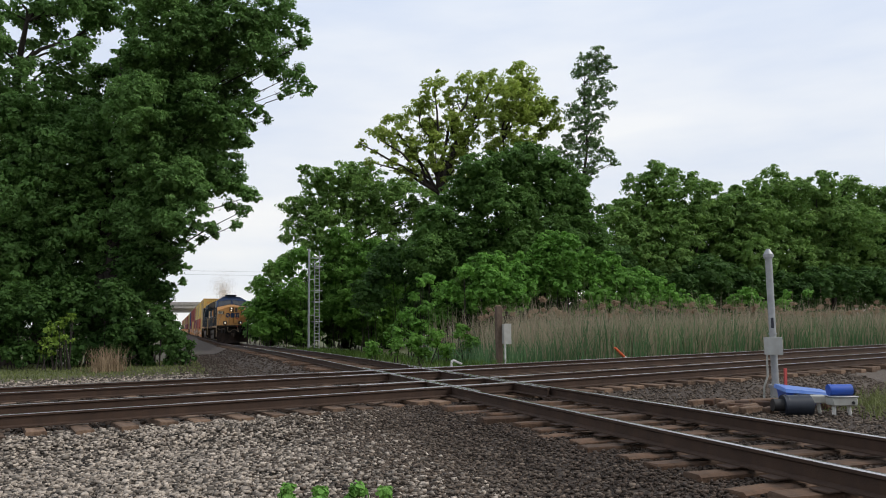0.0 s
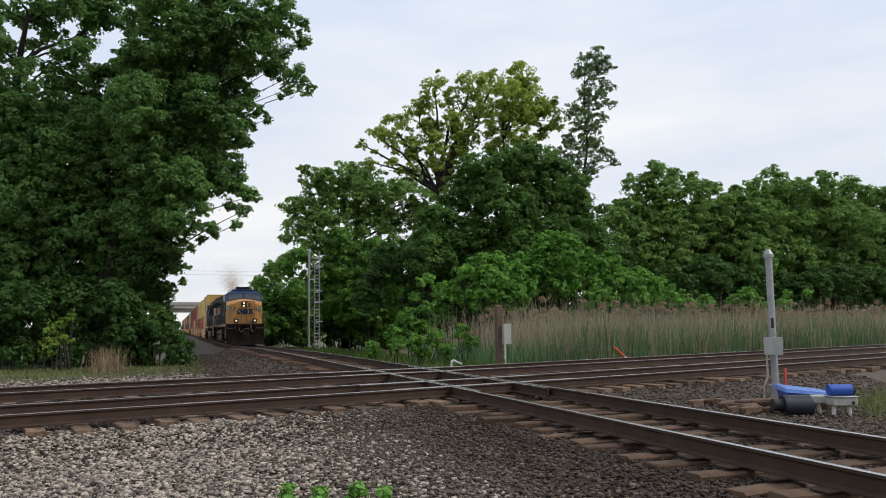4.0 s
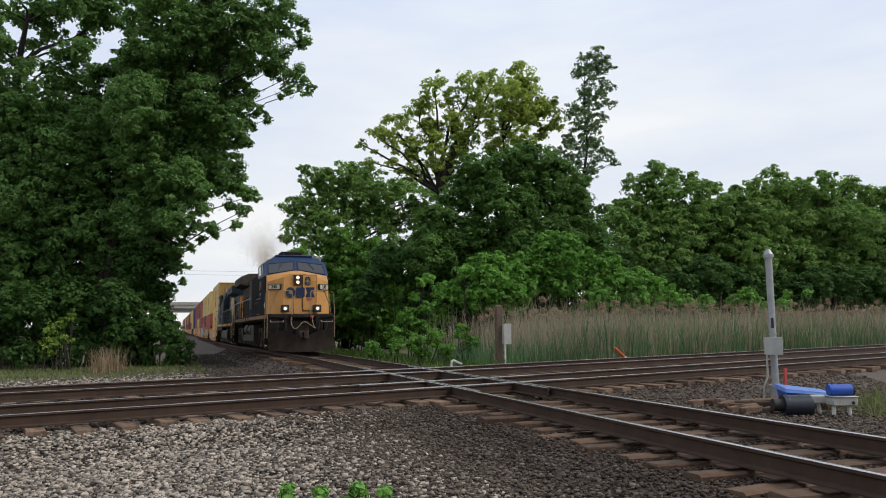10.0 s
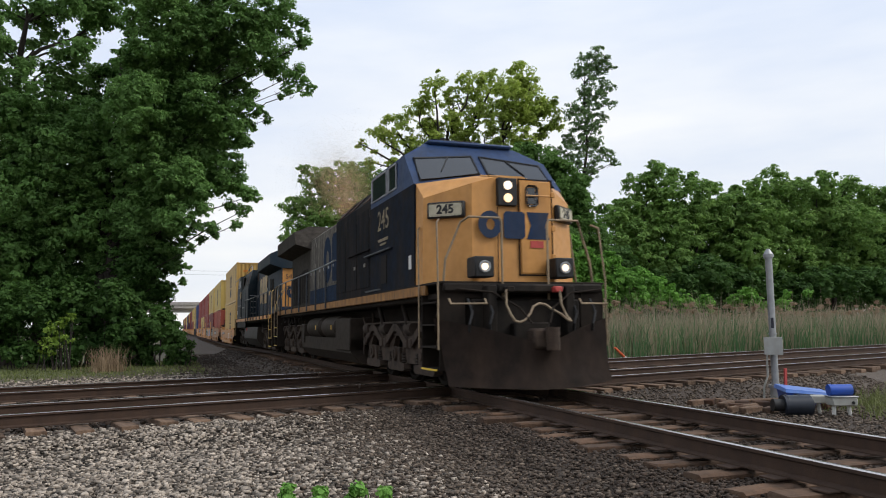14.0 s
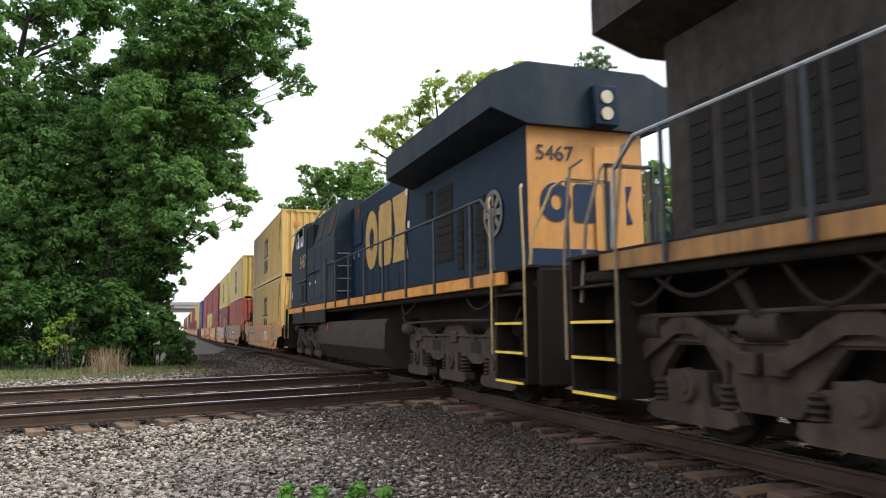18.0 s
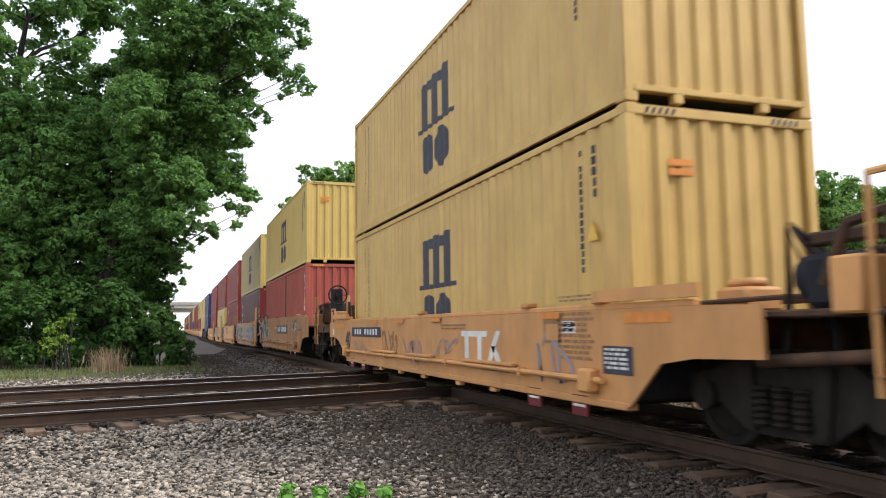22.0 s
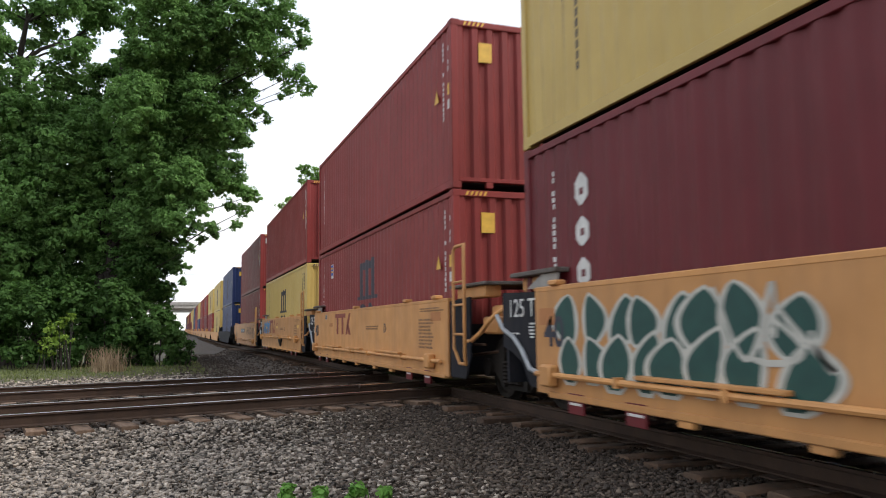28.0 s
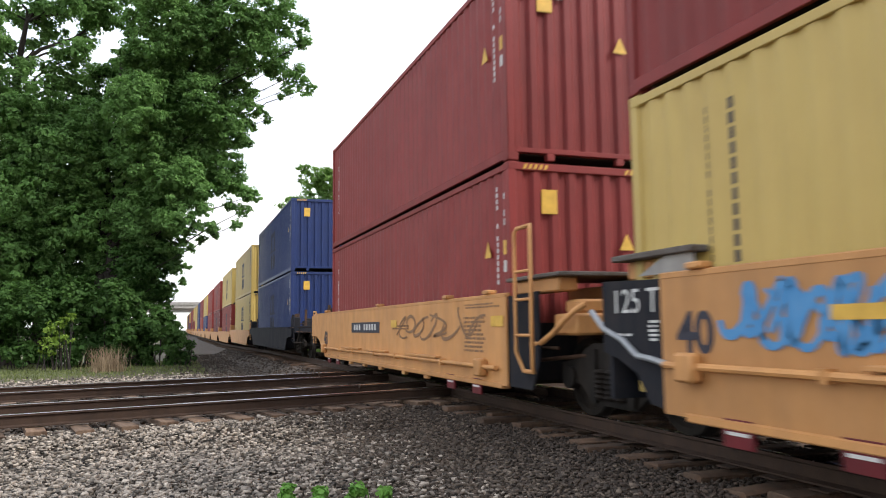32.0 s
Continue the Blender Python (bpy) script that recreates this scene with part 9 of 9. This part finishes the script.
patch(car, 1.07, 1.47, 0.87, 1.12, surface_dim, "placard_holder")
patch(car, 1.12, 1.42, 0.9, 1.08, M_WELL, "placard", x=-1.480)
patch(car, 0.75, 1.02, 0.98, 1.11, M_WHITE, "stencil_panel")
mark_rows(car, 0.77, 1.0, 0.99, 1.1, 5, M_MARK_DARK, x=-1.479)
patch(car, -0.3, 0.22, 0.59, 0.86, M_MARK_DARK, "stencil_panel")
mark_rows(car, -0.25, 0.18, 0.62, 0.84, 5, M_WHITE, x=-1.479)
patch(car, 13.55, 13.72, 0.88, 1.04, M_WHITE, "stencil_panel")
for a, b in ((11.8, 13.45), (-1.3, 0.3)):
    bm = bmesh.new()
    prism_x(bm, [(a, 1.285), (b, 1.285), (b, 1.40), (a, 1.40)], -1.53, -1.46)
    part("raised_lip", done(bm), M_WELL, car)
    bm = bmesh.new()
    prism_x(bm, [(a, 1.285), (b, 1.285), (b, 1.40), (a, 1.40)], 1.46, 1.53)
    part("raised_lip", done(bm), M_WELL, car)
stack(123.93, car, "golden yellow", "golden yellow")

car = well_car("ochre articulated well car unit with slanted leading end", "slant", "joint", 1.46, M_WELL_BROWN)
plate_bars(car, 2.7, 5.8, 0.88, 1.2)
scribble(car, 8.9, 10.6, 0.6, 1.42, M_TEAL, 4, 5, 0.16)
scribble(car, 8.9, 10.6, 0.6, 1.42, M_SPRAY_WHITE, 14, 4, 0.04, x=-1.480)
scribble(car, 6.2, 8.2, 0.9, 1.35, surface_dim, 15, 5, 0.06)
scribble(car, 0.55, 1.4, 0.98, 1.36, M_SPRAY_WHITE, 16, 4, 0.05)
scribble(car, 0.6, 1.35, 1.0, 1.38, M_LOGO_BLUE, 17, 4, 0.05, x=-1.480)
for y in (5.86, 8.9):
    patch(car, y, y + 0.36, 1.07, 1.14, M_LABEL, "reflector", x=-1.482)
patch(car, 0.05, 0.22, 0.63, 0.82, M_CONCRETE, "placard")
patch(car, -0.43, 0.09, 1.0, 1.05, M_MARK_DARK, "stencil_panel")
stack(143.58, car, "faded red", "yellow", False, True)
box_under = DRIVEN[-2][0]
part("rust_streak", paint_side(bmesh.new(), 5.05, 5.32, 0.2, 2.76), M_RUST_DARK, box_under, "dark rust streak down the side")
sticker(box_under, 0.3, 1.52, M_LABEL, 0.13, 0.2)
sticker(box_under, 0.3, 1.28, M_WHITE, 0.14, 0.16)

car = well_car("ochre articulated well car unit with green and purple spray paint", "joint", "joint", 1.46)
spray_bubbles(car, 7.4, 10.9, 0.42, 1.4, M_TEAL, M_SPRAY_WHITE, 5, 6)
spray_bubbles(car, 1.2, 5.2, 0.36, 1.42, M_PURPLE, M_SPRAY_WHITE, 6, 6)
patch(car, 11.02, 11.39, 1.07, 1.26, M_ORANGE_FADED, "faded_patch")
stack(158.5, car, "maroon", "yellow", False, True)
for k, (z0, z1) in enumerate(((1.98, 2.36), (1.52, 1.86), (1.06, 1.40))):
    part("emblem_block", paint_round(10.66, 10.94, (z0 + z1) / 2, (z1 - z0) / 2), M_WHITE, DRIVEN[-2][0], "white block emblem")
    part("emblem_block", paint_side(bmesh.new(), 10.72, 10.86, z0 + 0.12, z0 + 0.2, lift=0.006), M_MAROON_BOX, DRIVEN[-2][0])


car = well_car("clean ochre articulated well car unit", "joint", "joint", 1.46)
letters_block(car, -1.476, 6.55, 0.9, 1.85, 0.52, M_FADED_RED)
words("D", 0.26, M_MARK_DARK, car, at(-1.474, 3.4, 1.04, FACE_L))
patch(car, 8.73, 9.16, 1.1, 1.19, M_ORANGE_FADED, "faded_patch")
patch(car, 9.51, 9.77, 1.3, 1.43, M_CONCRETE, "placard")
mark_rows(car, 9.53, 9.75, 1.31, 1.42, 4, M_MARK_DARK, x=-1.479)
patch(car, 0.0, 0.5, 1.16, 1.3, M_ORANGE_FADED, "faded_patch")
stack(173.35, car, "red", "red", True, False)
low_red = DRIVEN[-2][0]
part("emblem_panel", paint_side(bmesh.new(), 9.9, 10.3, 2.06, 2.46, lift=0.006), M_WHITE, low_red, "white-edged blue square emblem")
part("emblem_panel", paint_side(bmesh.new(), 9.94, 10.26, 2.14, 2.44, lift=0.009), M_BLUE_PLASTIC, low_red)
for z in (2.24, 2.34):
    part("emblem_bar", paint_side(bmesh.new(), 9.98, 10.2, z, z + 0.05, lift=0.012, shear=-0.12), M_LABEL, low_red)

car = well_car("ochre articulated well car unit with blue spray paint", "joint", "joint", 1.46, pipe_z=0.72)
scribble(car, 8.3, 10.6, 0.86, 1.44, M_SPRAY_BLUE, 8, 12, 0.08)
scribble(car, 8.5, 10.4, 0.9, 1.4, M_SPRAY_BLUE, 9, 9, 0.07, x=-1.4815)
letters_block(car, -1.476, 6.57, 0.88, 1.8, 0.55, M_FADED_RED)
for y in (9.22, 5.57, 0.0):
    patch(car, y, y + 0.46, 1.08, 1.18, M_LABEL, "reflector", x=-1.485)
scribble(car, 5.65, 6.0, 1.1, 1.3, M_FADED_RED, 10, 1, 0.04)
part("bent_pipe", done(pipe(bmesh.new(), [(-1.53, 4.95, 0.72), (-1.54, 4.7, 0.66), (-1.54, 4.5, 0.5), (-1.53, 4.38, 0.42), (-1.54, 4.2, 0.52), (-1.53, 4.0, 0.7)], 0.036, 8)), M_BLACK, car)
words("C", 0.2, M_MARK_DARK, car, at(-1.474, 3.6, 1.04, FACE_L))
stack(187.85, car, "yellow", "red", True, False)

car = well_car("ochre articulated well car unit with plain end", "joint", "slant", 1.44)
plate_bars(car, 6.0, 8.6, 0.95, 1.18)
scribble(car, 0.4, 4.6, 0.85, 1.3, surface_dim, 30, 8, 0.05)
for y in (-0.25, 4.7):
    patch(car, y, y + 0.4, 1.06, 1.2, M_LABEL, "reflector", x=-1.482)
stack(202.95, car, "red", "red", False, False)
for k in range(3):
    end_label(DRIVEN[-1][0], -0.95 + 0.24 * k, 2.4, 0.17, 0.16 + 0.1 * (k == 0), M_WHITE)

# the rest of the train stays far off
pattern = ["blue", "blue", "yellow", "yellow", "red", "yellow", "maroon", "red", "red", "red", "blue", "yellow", "faded red", "red"]
u, i = 223.4, 0
rng = random.Random(9)
while u < 470:
    last = i % 3 == 2
    car = well_car("dark ochre well car in the middle of the train" if i else "low black well car under blue containers", "slant", "slant", 1.1, M_WELL_DARK if i == 0 else M_WELL, False, False)
    low = pattern[(2 * i) % len(pattern)]
    top = pattern[(2 * i + 1) % len(pattern)]
    stack(u, car, low, top, i < 4, i < 4, i < 4)
    u += 16.3
    i += 1


# ---- everything that moves ----
def motions():
    for ob, u, turned, rise in DRIVEN:
        mid = u - 10 if turned else u + 6
        walk(ob, [(t, pose(0, u - TRAVEL[t], dip(mid - TRAVEL[t]) + rise, 0, 0, 180 if turned else 0)) for t in range(33)])
    for ob, rest, r, sense in ROLLING:
        n = int(TRAVEL[-1] / r / radians(75)) + 1
        ts, ds = np.linspace(0, 32, 961), None
        ds = np.array([travel(float(t)) for t in ts])
        rows = []
        for k in range(n + 1):
            d = TRAVEL[-1] * k / n
            t = float(np.interp(d, ds, ts))
            if rows and frame(t) <= frame(rows[-1][0]):
                continue
            rows.append((t, rest @ pose(0, 0, 0, math.degrees(sense * travel(t) / r))))
        walk(ob, rows)


motions()
